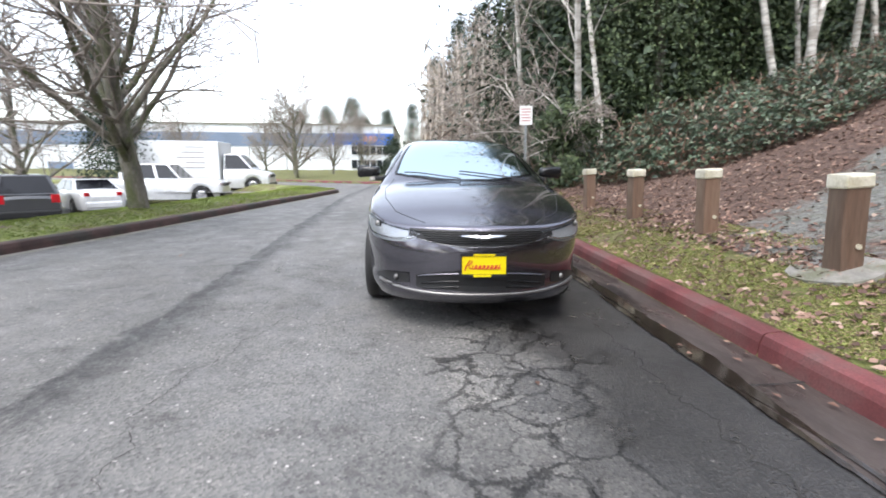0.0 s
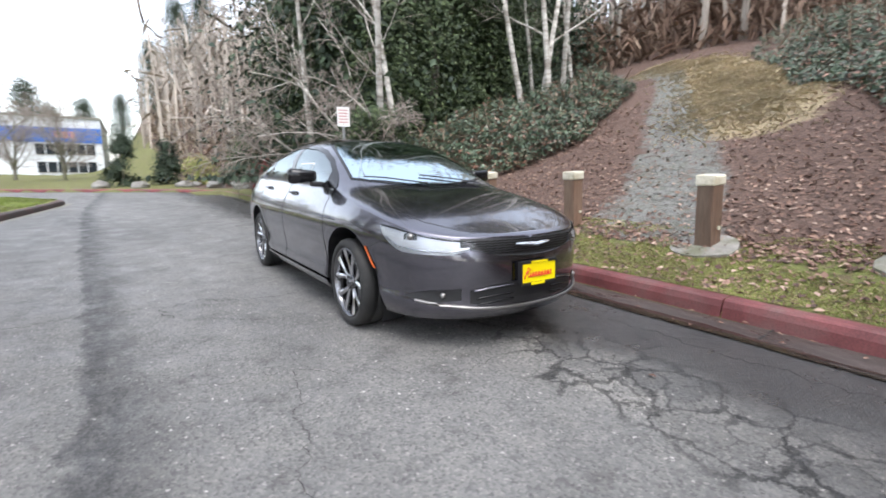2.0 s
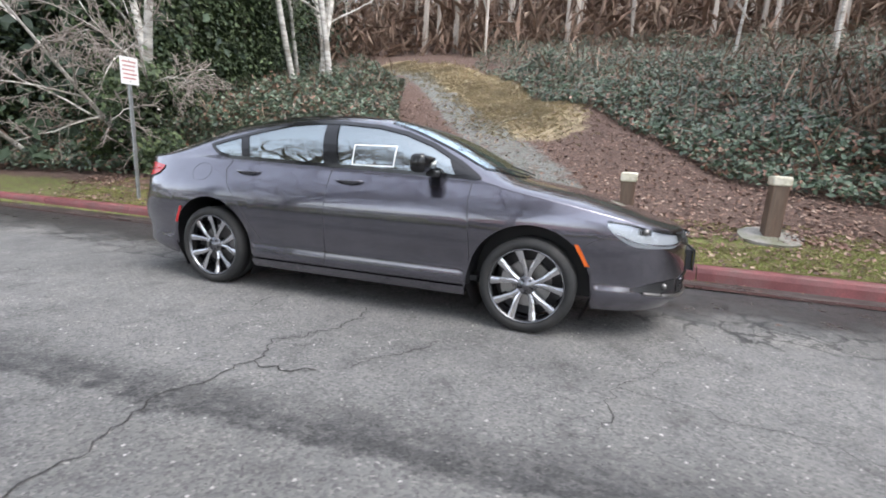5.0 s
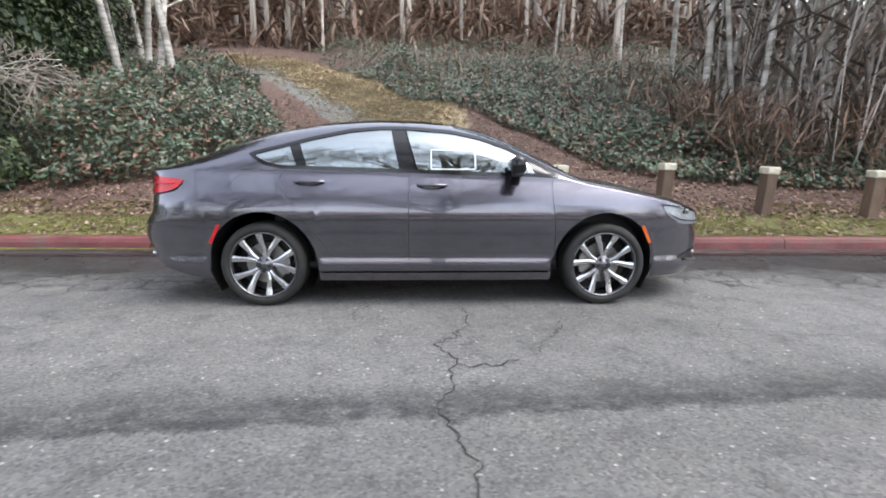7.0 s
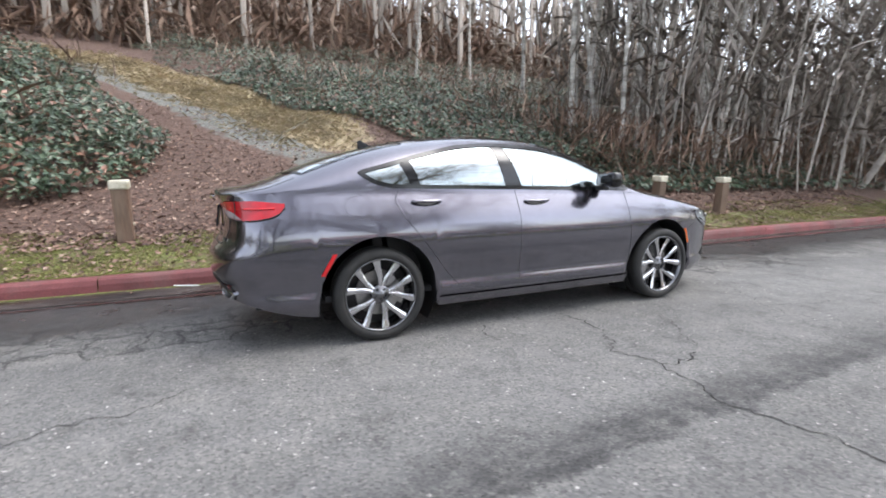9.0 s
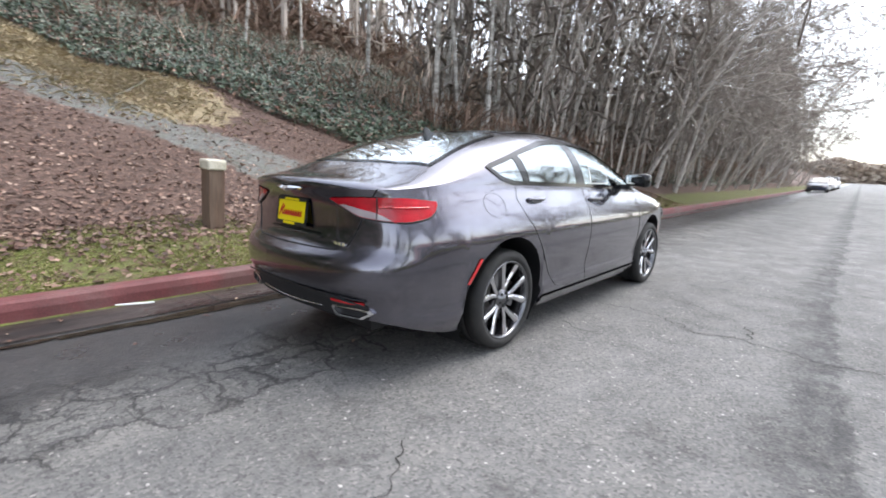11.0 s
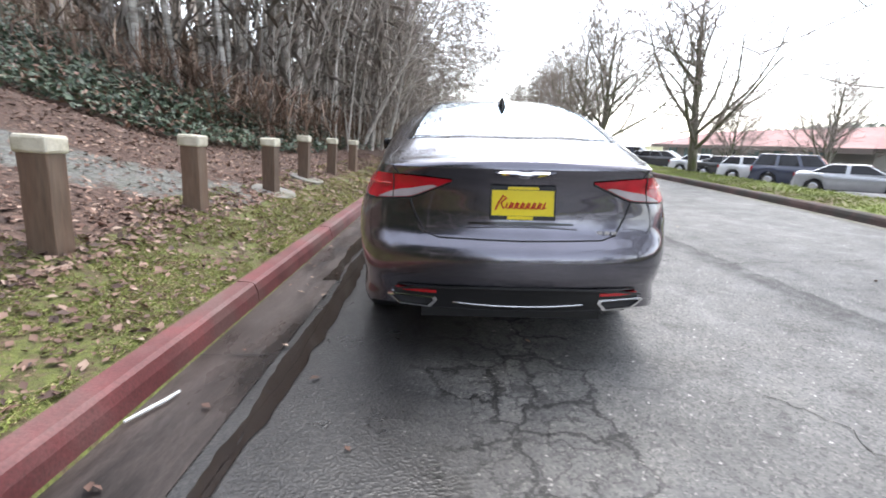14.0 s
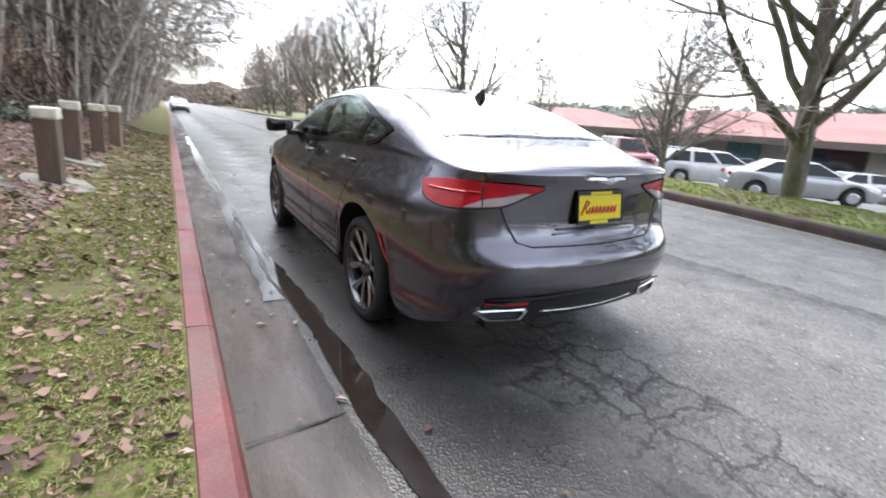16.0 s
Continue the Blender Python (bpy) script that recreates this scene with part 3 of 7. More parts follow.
# ---- the dark grey saloon ----
def paint_mat(name, color, flake=0.25, rough=0.32, metal=0.55):
    m = bpy.data.materials.new(name)
    m.use_nodes = True
    nt = m.node_tree
    b = nt.nodes["Principled BSDF"]
    b.inputs["Metallic"].default_value, b.inputs["Roughness"].default_value = metal, rough
    b.inputs["Coat Weight"].default_value, b.inputs["Coat Roughness"].default_value, b.inputs["Coat IOR"].default_value = 1.0, 0.04, 1.75
    sp = ramp(nt, noise_out(nt, 900, 2), [(0.3, tuple(c * (1 - flake) for c in color)), (0.7, tuple(c * (1 + flake) for c in color))])
    grime = ramp(nt, noise_out(nt, 4, 5, 0.6), [(0.35, (0.88, 0.88, 0.88)), (0.7, (1.05, 1.05, 1.05))])
    nt.links.new(mix(nt, 1.0, sp, grime, "MULTIPLY"), b.inputs["Base Color"])
    return m


M_PAINT = paint_mat("dark_grey_metallic_paint", (0.128, 0.122, 0.15), 0.2, 0.24, 1.0)
M_GLOSS_BLACK = mat("gloss_black_trim", (0.008, 0.008, 0.009), 0.12, bumps=0, vary=0.1)
M_BLACK = mat("black_moulded_plastic", (0.012, 0.012, 0.013), 0.5, bumps=0.1, fine=200, dist=0.001)
M_RUBBER = mat("tyre_rubber", (0.016, 0.016, 0.016), 0.75, bumps=0.2, fine=120, dist=0.002, second=(0.03, 0.028, 0.026))
M_CHROME = mat("bright_chrome", (0.75, 0.75, 0.76), 0.09, 1.0, vary=0.04, bumps=0)
M_ALLOY = mat("polished_alloy", (0.62, 0.62, 0.64), 0.16, 1.0, vary=0.06, bumps=0)
M_RIM = mat("shaded_alloy", (0.2, 0.2, 0.21), 0.25, 1.0, vary=0.1, bumps=0)
M_POCKET = mat("dark_painted_alloy", (0.035, 0.034, 0.036), 0.35, 0.6, vary=0.1, bumps=0)
M_STEEL = mat("brake_steel", (0.3, 0.29, 0.28), 0.35, 0.9, vary=0.15, bumps=0)
M_GLASS = glass_mat("tinted_car_glass", (0.42, 0.47, 0.46), (0.74, 0.81, 0.82), 5.5)
M_SCREEN = glass_mat("tinted_screen_glass", (0.3, 0.36, 0.37), (0.62, 0.74, 0.8), 1.6)
M_REAR = glass_mat("tinted_rear_glass", (0.2, 0.22, 0.22), (0.85, 0.93, 0.97), 2.0)
M_DARKGLASS = mat("dark_roof_glass", (0.006, 0.006, 0.008), 0.04, bumps=0, vary=0.05)
M_LENS = glass_mat("clear_lamp_lens", (0.93, 0.95, 0.97), (1, 1, 1), 1.4)
M_REFLECTOR = mat("lamp_reflector", (0.48, 0.49, 0.51), 0.3, 0.5, vary=0.1, bumps=0.1, fine=160)
M_RED = mat("red_lamp_plastic", (0.5, 0.006, 0.016), 0.22, bumps=0.25, fine=260, dist=0.001, vary=0.3, coat=0.35)
M_WHITE_LAMP = mat("clear_reversing_lamp", (0.42, 0.35, 0.36), 0.1, bumps=0.3, fine=200, vary=0.15, coat=1.0)
M_ORANGE = mat("orange_reflector", (0.75, 0.13, 0.01), 0.12, bumps=0.2, fine=300, vary=0.1, coat=1.0)
M_REDREF = mat("red_reflector", (0.6, 0.012, 0.016), 0.14, bumps=0.2, fine=300, vary=0.1, coat=1.0)
M_YELLOW = mat("yellow_plate", (0.78, 0.62, 0.0), 0.4, bumps=0, vary=0.04)
M_SCRIPT = mat("red_plate_lettering", (0.5, 0.02, 0.01), 0.45, bumps=0, vary=0.05)
M_SEAT = mat("black_upholstery", (0.02, 0.02, 0.022), 0.75, bumps=0.2)
M_PAPER = mat("white_paper", (0.8, 0.82, 0.8), 0.7, bumps=0, vary=0.03)

PLAN = [(0, -2.455), (0.16, -2.447), (0.32, -2.42), (0.48, -2.365), (0.62, -2.275), (0.735, -2.15), (0.815, -1.98), (0.865, -1.75), (0.9, -1.45), (0.915, -1.1), (0.925, -0.5), (0.93, 0.3), (0.93, 0.9), (0.925, 1.4), (0.905, 1.75), (0.875, 2.0), (0.82, 2.2), (0.72, 2.335), (0.56, 2.42), (0.38, 2.465), (0.18, 2.49), (0, 2.497)]
IN_SIDE = curve((0.12, 0.12), (0.2, 0.075), (0.26, 0.042), (0.31, 0.024), (0.345, 0.022), (0.4, 0.034), (0.46, 0.03), (0.58, 0.011), (0.7, 0.002), (0.78, 0.006), (0.84, 0.018), (0.9, 0.042), (0.95, 0.068), (1.0, 0.095), (1.06, 0.128), (1.12, 0.15))
IN_NOSE = curve((0.12, 0.2), (0.2, 0.1), (0.26, 0.03), (0.3, 0.006), (0.36, 0.012), (0.48, 0.0), (0.6, 0.006), (0.67, 0.02), (0.72, 0.04), (0.78, 0.075), (0.85, 0.13), (0.95, 0.2))
IN_TAIL = curve((0.2, 0.2), (0.3, 0.1), (0.37, 0.066), (0.44, 0.042), (0.475, 0.026), (0.505, 0.006), (0.56, 0.0), (0.6, 0.0), (0.66, 0.012), (0.7, 0.05), (0.74, 0.085), (0.85, 0.105), (0.95, 0.105), (1.02, 0.085), (1.06, 0.06), (1.1, 0.07))
TOP = curve((-2.46, 0.752), (-2.36, 0.758), (-2.25, 0.772), (-2.1, 0.8), (-1.9, 0.845), (-1.6, 0.905), (-1.25, 0.97), (-1.0, 1.015), (-0.5, 1.035), (0.15, 1.055), (0.8, 1.07), (1.25, 1.08), (1.6, 1.085), (2.0, 1.075), (2.3, 1.06), (2.5, 1.055))
CENTRE = curve((-2.46, 0.757), (-2.3, 0.79), (-2.17, 0.825), (-2.0, 0.885), (-1.8, 0.94), (-1.55, 0.995), (-1.3, 1.035), (-1.2, 1.055), (-1.07, 1.115), (-0.9, 1.205), (-0.65, 1.325), (-0.39, 1.42), (-0.14, 1.475), (0.15, 1.502), (0.45, 1.507), (0.8, 1.488), (1.1, 1.448), (1.4, 1.385), (1.7, 1.3), (1.95, 1.21), (2.1, 1.155), (2.25, 1.118), (2.38, 1.105), (2.5, 1.07))
P_EXP = curve((-2.5, 2.6), (-1.25, 3.0), (-0.7, 4.5), (1.3, 4.5), (1.9, 3.4), (2.5, 3.0))
Q_EXP = curve((-2.5, 1.7), (-1.25, 1.6), (-0.7, 1.7), (1.3, 1.7), (1.9, 1.5), (2.5, 1.5))
AXLE, TYRE_R, ARCH_R = 1.371, 0.335, 0.425


def low_edge(y):
    base = 0.215 if y < 1.8 else 0.215 + 0.125 * smooth_step(1.8, 2.4, y)
    for c in (-AXLE, AXLE):
        if abs(y - c) < ARCH_R:
            base = max(base, TYRE_R + math.sqrt(ARCH_R ** 2 - (y - c) ** 2))
    return base


class Shell:
    """The skin of a car: half a plan outline and how far each height steps in from it."""
    def __init__(self, plan, step):
        self.line = resample(plan, step)
        self.normals = []
        for i in range(len(self.line)):
            a, b = self.line[max(i - 1, 0)], self.line[min(i + 1, len(self.line) - 1)]
            t = Vector((b[0] - a[0], b[1] - a[1])).normalized()
            self.normals.append((t.y, -t.x))
        self.normals[0], self.normals[-1] = (0.0, -1.0), (0.0, 1.0)
        tops = [self.point(i, TOP(self.line[i][1])) for i in range(len(self.line))]
        self.tx, self.ty, self.tz = (np.array([p[k] for p in tops]) for k in range(3))

    def point(self, i, z, off=0.0):
        """A place on the flank: i counts along the outline from nose to tail and may lie between two steps."""
        i = min(max(i, 0), len(self.line) - 1.0001)
        k, f = int(i), i - int(i)
        x = self.line[k][0] * (1 - f) + self.line[k + 1][0] * f
        y = self.line[k][1] * (1 - f) + self.line[k + 1][1] * f
        nx = self.normals[k][0] * (1 - f) + self.normals[k + 1][0] * f
        ny = self.normals[k][1] * (1 - f) + self.normals[k + 1][1] * f
        d = IN_SIDE(z) * nx * nx + (IN_NOSE(z) if ny < 0 else IN_TAIL(z)) * ny * ny - off
        return (max(x - nx * d, 0.0), y - ny * d, z)

    def at_x(self, x, rear=False):
        n = len(self.line)
        rng = range(n - 2, n // 2, -1) if rear else range(n // 2)
        for k in rng:
            a, b = self.line[k][0], self.line[k + 1][0]
            if (a - x) * (b - x) <= 0 and a != b:
                return k + (x - a) / (b - a)
        return 0

    def at_y(self, y):
        for k in range(len(self.line) - 1):
            if self.line[k][1] <= y <= self.line[k + 1][1]:
                return k + (y - self.line[k][1]) / (self.line[k + 1][1] - self.line[k][1])
        return 0

    def edge(self, y):
        return float(np.interp(y, self.ty, self.tx)), float(np.interp(y, self.ty, self.tz))

    def upper(self, y, x, off=0.0):
        """A place on bonnet, roof or boot lid above (x, y)."""
        xb, zb = self.edge(y)
        r = min(abs(x) / max(xb, 1e-3), 1.0)
        return (x, y, zb + (CENTRE(y) - zb) * smooth_step(0, 0.35, xb) * (1 - r ** P_EXP(y)) ** (1 / Q_EXP(y)) + off)

    def side(self, y, z, off=0.0):
        """A place on the cabin's side at a height."""
        xb, zb = self.edge(y)
        r = min(max((z - zb) / max(CENTRE(y) - zb, 1e-3), 0), 1)
        return (xb * (1 - r ** Q_EXP(y)) ** (1 / P_EXP(y)) + off, y, z + off * 0.35)


SHELL = Shell(PLAN, 0.03)


def mirror(verts):
    return [(-v[0], v[1], v[2]) for v in verts]


def inside(px, py, poly):
    c = False
    j = len(poly) - 1
    for i in range(len(poly)):
        (xi, yi), (xj, yj) = poly[i], poly[j]
        if (yi > py) != (yj > py) and px < (xj - xi) * (py - yi) / (yj - yi) + xi:
            c = not c
        j = i
    return c


DLO = [(-0.98, 1.045), (-0.81, 1.15), (-0.57, 1.27), (-0.34, 1.35), (-0.11, 1.395), (0.25, 1.42), (0.45, 1.418), (0.69, 1.395), (1.0, 1.325), (1.22, 1.265), (1.47, 1.2), (1.36, 1.13), (1.23, 1.1), (0.79, 1.09), (0.15, 1.075), (-0.35, 1.06)]
SCREEN = [(-1.19, 0), (-1.17, 0.3), (-1.08, 0.55), (-0.99, 0.67), (-0.55, 0.605), (-0.17, 0.53), (-0.11, 0.25), (-0.1, 0)]
REAR_SCREEN = [(1.03, 0), (1.04, 0.3), (1.08, 0.5), (1.5, 0.55), (1.85, 0.6), (1.94, 0.4), (1.96, 0)]


def both_sides(name, verts, faces, material, parent, label="", smooth=True):
    """The same part on either side of a car."""
    return (mesh_part(name, verts, faces, material, parent, label, smooth), mesh_part(name, mirror(verts), [tuple(reversed(f)) for f in faces], material, parent, label, smooth))


def flank_patch(i0, i1, z0, z1, off, n=14, m=6):
    """A patch on the flank between two places along the outline; z0 and z1 give its lower and upper edge."""
    verts = []
    for a in range(n):
        u = a / (n - 1)
        i = i0 + (i1 - i0) * u
        for b in range(m):
            v = b / (m - 1)
            z = z0(u) * (1 - v) + z1(u) * v
            verts.append(SHELL.point(i, z, off))
    return verts, grid_faces(n, m, flip=True)


def full_patch(x, z0, z1, off, rear, n=26, m=6):
    """A patch across nose or tail, from -x to x."""
    verts = []
    for a in range(n):
        xx = -x + 2 * x * a / (n - 1)
        i = SHELL.at_x(abs(xx), rear)
        for b in range(m):
            u = abs(xx) / x
            z = z0(u) * (1 - b / (m - 1)) + z1(u) * b / (m - 1)
            p = SHELL.point(i, z, off)
            verts.append((math.copysign(p[0], xx), p[1], p[2]))
    return verts, grid_faces(n, m, flip=not rear)


def groove(points, w=0.005):
    """A fine dark shut line along points on the skin."""
    return tube(points, [w / 2] * len(points), 4)


def wheel(parent, y, side, tyre_x):
    """Tyre, alloy rim with five forked spokes, disc brake; built for the +x side."""
    s = side
    hub = part("wheel", bmesh.new(), M_POCKET, parent)
    def lathe(prof, n=48):
        v, f = [], []
        for k in range(n):
            w = 2 * math.pi * k / n
            for (x, r) in prof:
                v.append((s * x, y + math.cos(w) * r, TYRE_R + math.sin(w) * r))
        m = len(prof)
        for k in range(n):
            for j in range(m - 1):
                q = (k * m + j, k * m + j + 1, ((k + 1) % n) * m + j + 1, ((k + 1) % n) * m + j)
                f.append(q if s < 0 else tuple(reversed(q)))
        return v, f
    X = tyre_x
    mesh_part("tyre", *lathe([(X - 0.235, 0.262), (X - 0.235, 0.31), (X - 0.215, 0.328), (X - 0.19, 0.335), (X - 0.12, 0.336), (X - 0.118, 0.33), (X - 0.11, 0.33), (X - 0.108, 0.336), (X - 0.045, 0.335), (X - 0.022, 0.329), (X - 0.006, 0.312), (X, 0.29), (X - 0.002, 0.28), (X - 0.01, 0.268), (X - 0.02, 0.262)]), M_RUBBER, hub, "low-profile black tyre", True)
    mesh_part("rim", *lathe([(X - 0.2, 0.25), (X - 0.06, 0.24), (X - 0.03, 0.247), (X - 0.012, 0.253), (X - 0.008, 0.259), (X - 0.012, 0.266), (X - 0.022, 0.266)]), M_RIM, hub, "dark-shaded alloy rim", True)
    mesh_part("barrel", *lathe([(X - 0.16, 0.0), (X - 0.16, 0.237)], 32), M_POCKET, hub, "", True)
    mesh_part("brake_disc", *lathe([(X - 0.12, 0.06), (X - 0.115, 0.165), (X - 0.135, 0.168)], 40), M_STEEL, hub, "steel brake disc")
    cal = []
    for k in range(7):
        w = radians(-25 + k * 9) if y < 0 else radians(155 + k * 9)
        for (x, r) in [(X - 0.14, 0.1), (X - 0.085, 0.1), (X - 0.085, 0.19), (X - 0.14, 0.19)]:
            cal.append((s * x, y + math.cos(w) * r, TYRE_R + math.sin(w) * r))
    mesh_part("brake_caliper", cal, [(k * 4 + j, k * 4 + (j + 1) % 4, k * 4 + 4 + (j + 1) % 4, k * 4 + 4 + j) for k in range(6) for j in range(4)], M_STEEL, hub)
    for k in range(5):
        base = 2 * math.pi * k / 5 + math.pi / 2 + (0.2 if y > 0 else 0.05)
        for sgn in (-1, 1):
            pr = [(0.04, 0.16, 0.016), (0.085, 0.15, 0.0165), (0.13, 0.2, 0.019), (0.19, 0.285, 0.023), (0.258, 0.325, 0.031)]
            v = []
            for r, da, hw in pr:
                a = base + sgn * da
                rad = Vector((0, math.cos(a), math.sin(a)))
                tan = Vector((0, -math.sin(a), math.cos(a)))
                xo = X - 0.03 - 0.03 * max(0, 1 - r / 0.253) ** 0.7
                c = Vector((s * xo, y, TYRE_R)) + rad * r
                dn = Vector((s, 0, 0))
                v += [c - tan * hw - dn * 0.03, c - tan * hw * 0.9 + dn * 0.004, c - tan * hw * 0.3 + dn * 0.011, c + tan * hw * 0.3 + dn * 0.011, c + tan * hw * 0.9 + dn * 0.004, c + tan * hw - dn * 0.03]
            f = [(i * 6 + j, i * 6 + j + 1, i * 6 + 7 + j, i * 6 + 6 + j) for i in range(4) for j in range(5)]
            mesh_part("spoke", v, f, M_ALLOY, hub, "polished alloy spoke")
    mesh_part("hub_cap", *lathe([(X - 0.05, 0.068), (X - 0.038, 0.058), (X - 0.036, 0.033), (X - 0.028, 0.03), (X - 0.027, 0.0)], 24), M_RIM, hub, "", True)
    for k in range(5):
        a = 2 * math.pi * (k + 0.5) / 5 + math.pi / 2
        bm = bmesh.new()
        bmesh.ops.create_cone(bm, cap_ends=True, segments=6, radius1=0.01, radius2=0.009, depth=0.012, matrix=pose(s * (X - 0.034), y + math.cos(a) * 0.048, TYRE_R + math.sin(a) * 0.048, 0, 90, 0))
        part("wheel_nut", bm, M_POCKET, hub)
    return hub


def script_strokes(width, height):
    """Slanting handwriting-like strokes, as plain shapes."""
    strokes = [[(0.0, 0.0), (0.03, 0.55), (0.07, 1.0), (0.16, 0.85), (0.07, 0.5), (0.16, 0.1)]]
    x = 0.2
    while x < 0.93:
        strokes.append([(x, 0.5), (x - 0.01, 0.15), (x + 0.05, 0.12), (x + 0.08, 0.55), (x + 0.07, 0.15), (x + 0.11, 0.2)])
        x += 0.11
    return [[((px - 0.5) * width, (pz - 0.5) * height) for px, pz in st] for st in strokes]


def number_plate(parent, y, z, rear, tilt):
    """Yellow dealer plate in a black frame, its lettering drawn as plain strokes."""
    s = -1 if rear else 1
    plate = part("dealer_plate", boxes(((-0.155, -0.004, -0.08), (0.155, 0.004, 0.08)), bevel=0.003), M_YELLOW, parent, "yellow dealer plate with red script")
    plate.matrix_basis = pose(0, y, z, tilt * s, 0, 180 if rear else 0)
    part("plate_frame", boxes(((-0.16, -0.008, 0.062), (0.16, 0.005, 0.082)), ((-0.16, -0.008, -0.082), (0.16, 0.005, -0.062)), ((-0.16, -0.008, -0.07), (-0.152, 0.005, 0.07)), ((0.152, -0.008, -0.07), (0.16, 0.005, 0.07))), M_BLACK, plate)
    part("frame_bar", boxes(((-0.075, -0.011, 0.064), (0.075, -0.008, 0.078))), M_YELLOW, plate)
    part("frame_bar", boxes(((-0.075, -0.011, -0.08), (0.05, -0.008, -0.064))), M_YELLOW, plate)
    pieces = [tube([(px + pz * 0.25, -0.006, pz) for px, pz in st], [0.0045] * len(st), 5) for st in script_strokes(0.25, 0.07)]
    mesh_part("lettering", *merge(pieces), M_SCRIPT, plate)


def wing_badge(parent, p, w, rear):
    v, f = [], []
    n = 17
    for k in range(n):
        u = -1 + 2 * k / (n - 1)
        h = 0.015 * (1 - abs(u)) ** 0.5 + 0.001
        dz = 0.006 * abs(u) - (0.004 if abs(u) < 0.15 else 0)
        yy = p[1] + (0.035 * u * u if not rear else -0.03 * u * u)
        d = 0.012 if not rear else -0.012
        v += [(p[0] + u * w, yy, p[2] + dz + h), (p[0] + u * w, yy - d, p[2] + dz), (p[0] + u * w, yy, p[2] + dz - h)]
    return mesh_part("wing_badge", v, grid_faces(n, 3, flip=not rear), M_CHROME, parent, "chrome winged badge")


def build_saloon():
    car = thing("saloon_car", "dark grey metallic four-door saloon parked by the red kerb", "car")
    S = SHELL
    n = len(S.line)
    # flanks with wheel arches, nose and tail
    rows = 26
    verts = []
    for i in range(n):
        y = S.line[i][1]
        z0, z1 = low_edge(y), TOP(y)
        for j in range(rows):
            t = j / (rows - 1)
            verts.append(S.point(i, z0 + (z1 - z0) * (t if t < 0.5 else t)))
    lower = grid_faces(n, rows, flip=True)
    # bonnet, roof and boot as one skin, open where there is glass
    cols, up, keep = 26, [], []
    for i in range(n):
        y, xb = S.ty[i], S.tx[i]
        for k in range(cols):
            a = (k / (cols - 1)) * math.pi / 2
            x = xb * math.cos(a) ** (2 / P_EXP(y)) if k < cols - 1 else 0.0
            up.append(S.upper(y, x))
    for q in grid_faces(n, cols, flip=True):
        c = [sum(up[v][k] for v in q) / 4 for k in range(3)]
        if (-1.0 < c[1] < 1.5 and inside(c[1], c[2], DLO) and c[0] > 0.4) or inside(c[1], c[0] + 1e-4, SCREEN) or inside(c[1], c[0] + 1e-4, REAR_SCREEN):
            continue
        keep.append(q)
    all_v, all_f = merge([(verts, lower), (mirror(verts), [tuple(reversed(f)) for f in lower]), (up, keep), (mirror(up), [tuple(reversed(f)) for f in keep])])
    bm = bmesh.new()
    me = bpy.data.meshes.new("tmp")
    me.from_pydata([tuple(v) for v in all_v], [], all_f)
    bm.from_mesh(me)
    bpy.data.meshes.remove(me)
    bmesh.ops.remove_doubles(bm, verts=bm.verts, dist=0.0008)
    bmesh.ops.recalc_face_normals(bm, faces=bm.faces)
    part("body", bm, M_PAINT, car, "dark grey metallic bodywork", True)
    # floor and dark inside of the arches
    part("underbody", boxes(((-0.76, -0.9, 0.2), (0.76, 0.9, 0.3)), ((-0.5, -2.2, 0.22), (0.5, 2.2, 0.3)), ((-0.6, -1.9, 0.3), (0.6, -0.95, 0.8)), ((-0.6, 0.9, 0.3), (0.6, 1.9, 0.8))), M_BLACK, car)
    for c in (-AXLE, AXLE):
        v = []
        for k in range(25):
            w = math.pi * (-0.18 + 1.36 * k / 24)
            yy, zz = c + math.cos(w) * (ARCH_R + 0.004), TYRE_R + math.sin(w) * (ARCH_R + 0.004)
            edge = S.point(S.at_y(yy), max(zz, 0.2), -0.006)[0]
            v += [(edge, yy, zz), (0.6, yy, zz)]
        both_sides("arch_liner", v, grid_faces(25, 2), M_BLACK, car)
        for s in (-1, 1):
            wheel(car, c, s, 0.905 if c < 0 else 0.905)
    # sills
    v, f = flank_patch(S.at_y(-0.93), S.at_y(0.93), lambda u: 0.205, lambda u: 0.275, 0.014, 30, 5)
    both_sides("sill", v, f, M_PAINT, car)
    # side glass, pillar and trim
    top = lambda y: float(np.interp(y, [p[0] for p in DLO[:11]], [p[1] for p in DLO[:11]]))
    bot_pts = sorted(DLO[10:] + [DLO[0]])
    bot = lambda y: float(np.interp(y, [p[0] for p in bot_pts], [p[1] for p in bot_pts]))
    def side_pane(a0, a1, b0, b1, off, nu=22, nv=8):
        v = []
        for i in range(nu):
            for j in range(nv):
                t = j / (nv - 1)
                y = (a0 + (a1 - a0) * t) * (1 - i / (nu - 1)) + (b0 + (b1 - b0) * t) * i / (nu - 1)
                z = bot(y) + 0.004 + (top(y) - bot(y) - 0.008) * t
                v.append(S.side(y, z, off))
        return v, grid_faces(nu, nv, flip=True)
    for nm, q in (("front_door_glass", (-0.95, -0.95, 0.15, 0.25)), ("rear_door_glass", (0.3, 0.37, 1.03, 1.1)), ("quarter_glass", (1.09, 1.16, 1.45, 1.455))):
        for ob in both_sides(nm, *side_pane(*q, 0.001), M_GLASS, car, "tinted window glass reflecting the sky"):
            ob.visible_shadow = False
    both_sides("door_pillar", *side_pane(0.16, 0.26, 0.3, 0.37, 0.004, 8), M_GLOSS_BLACK, car, "gloss black pillar cover")
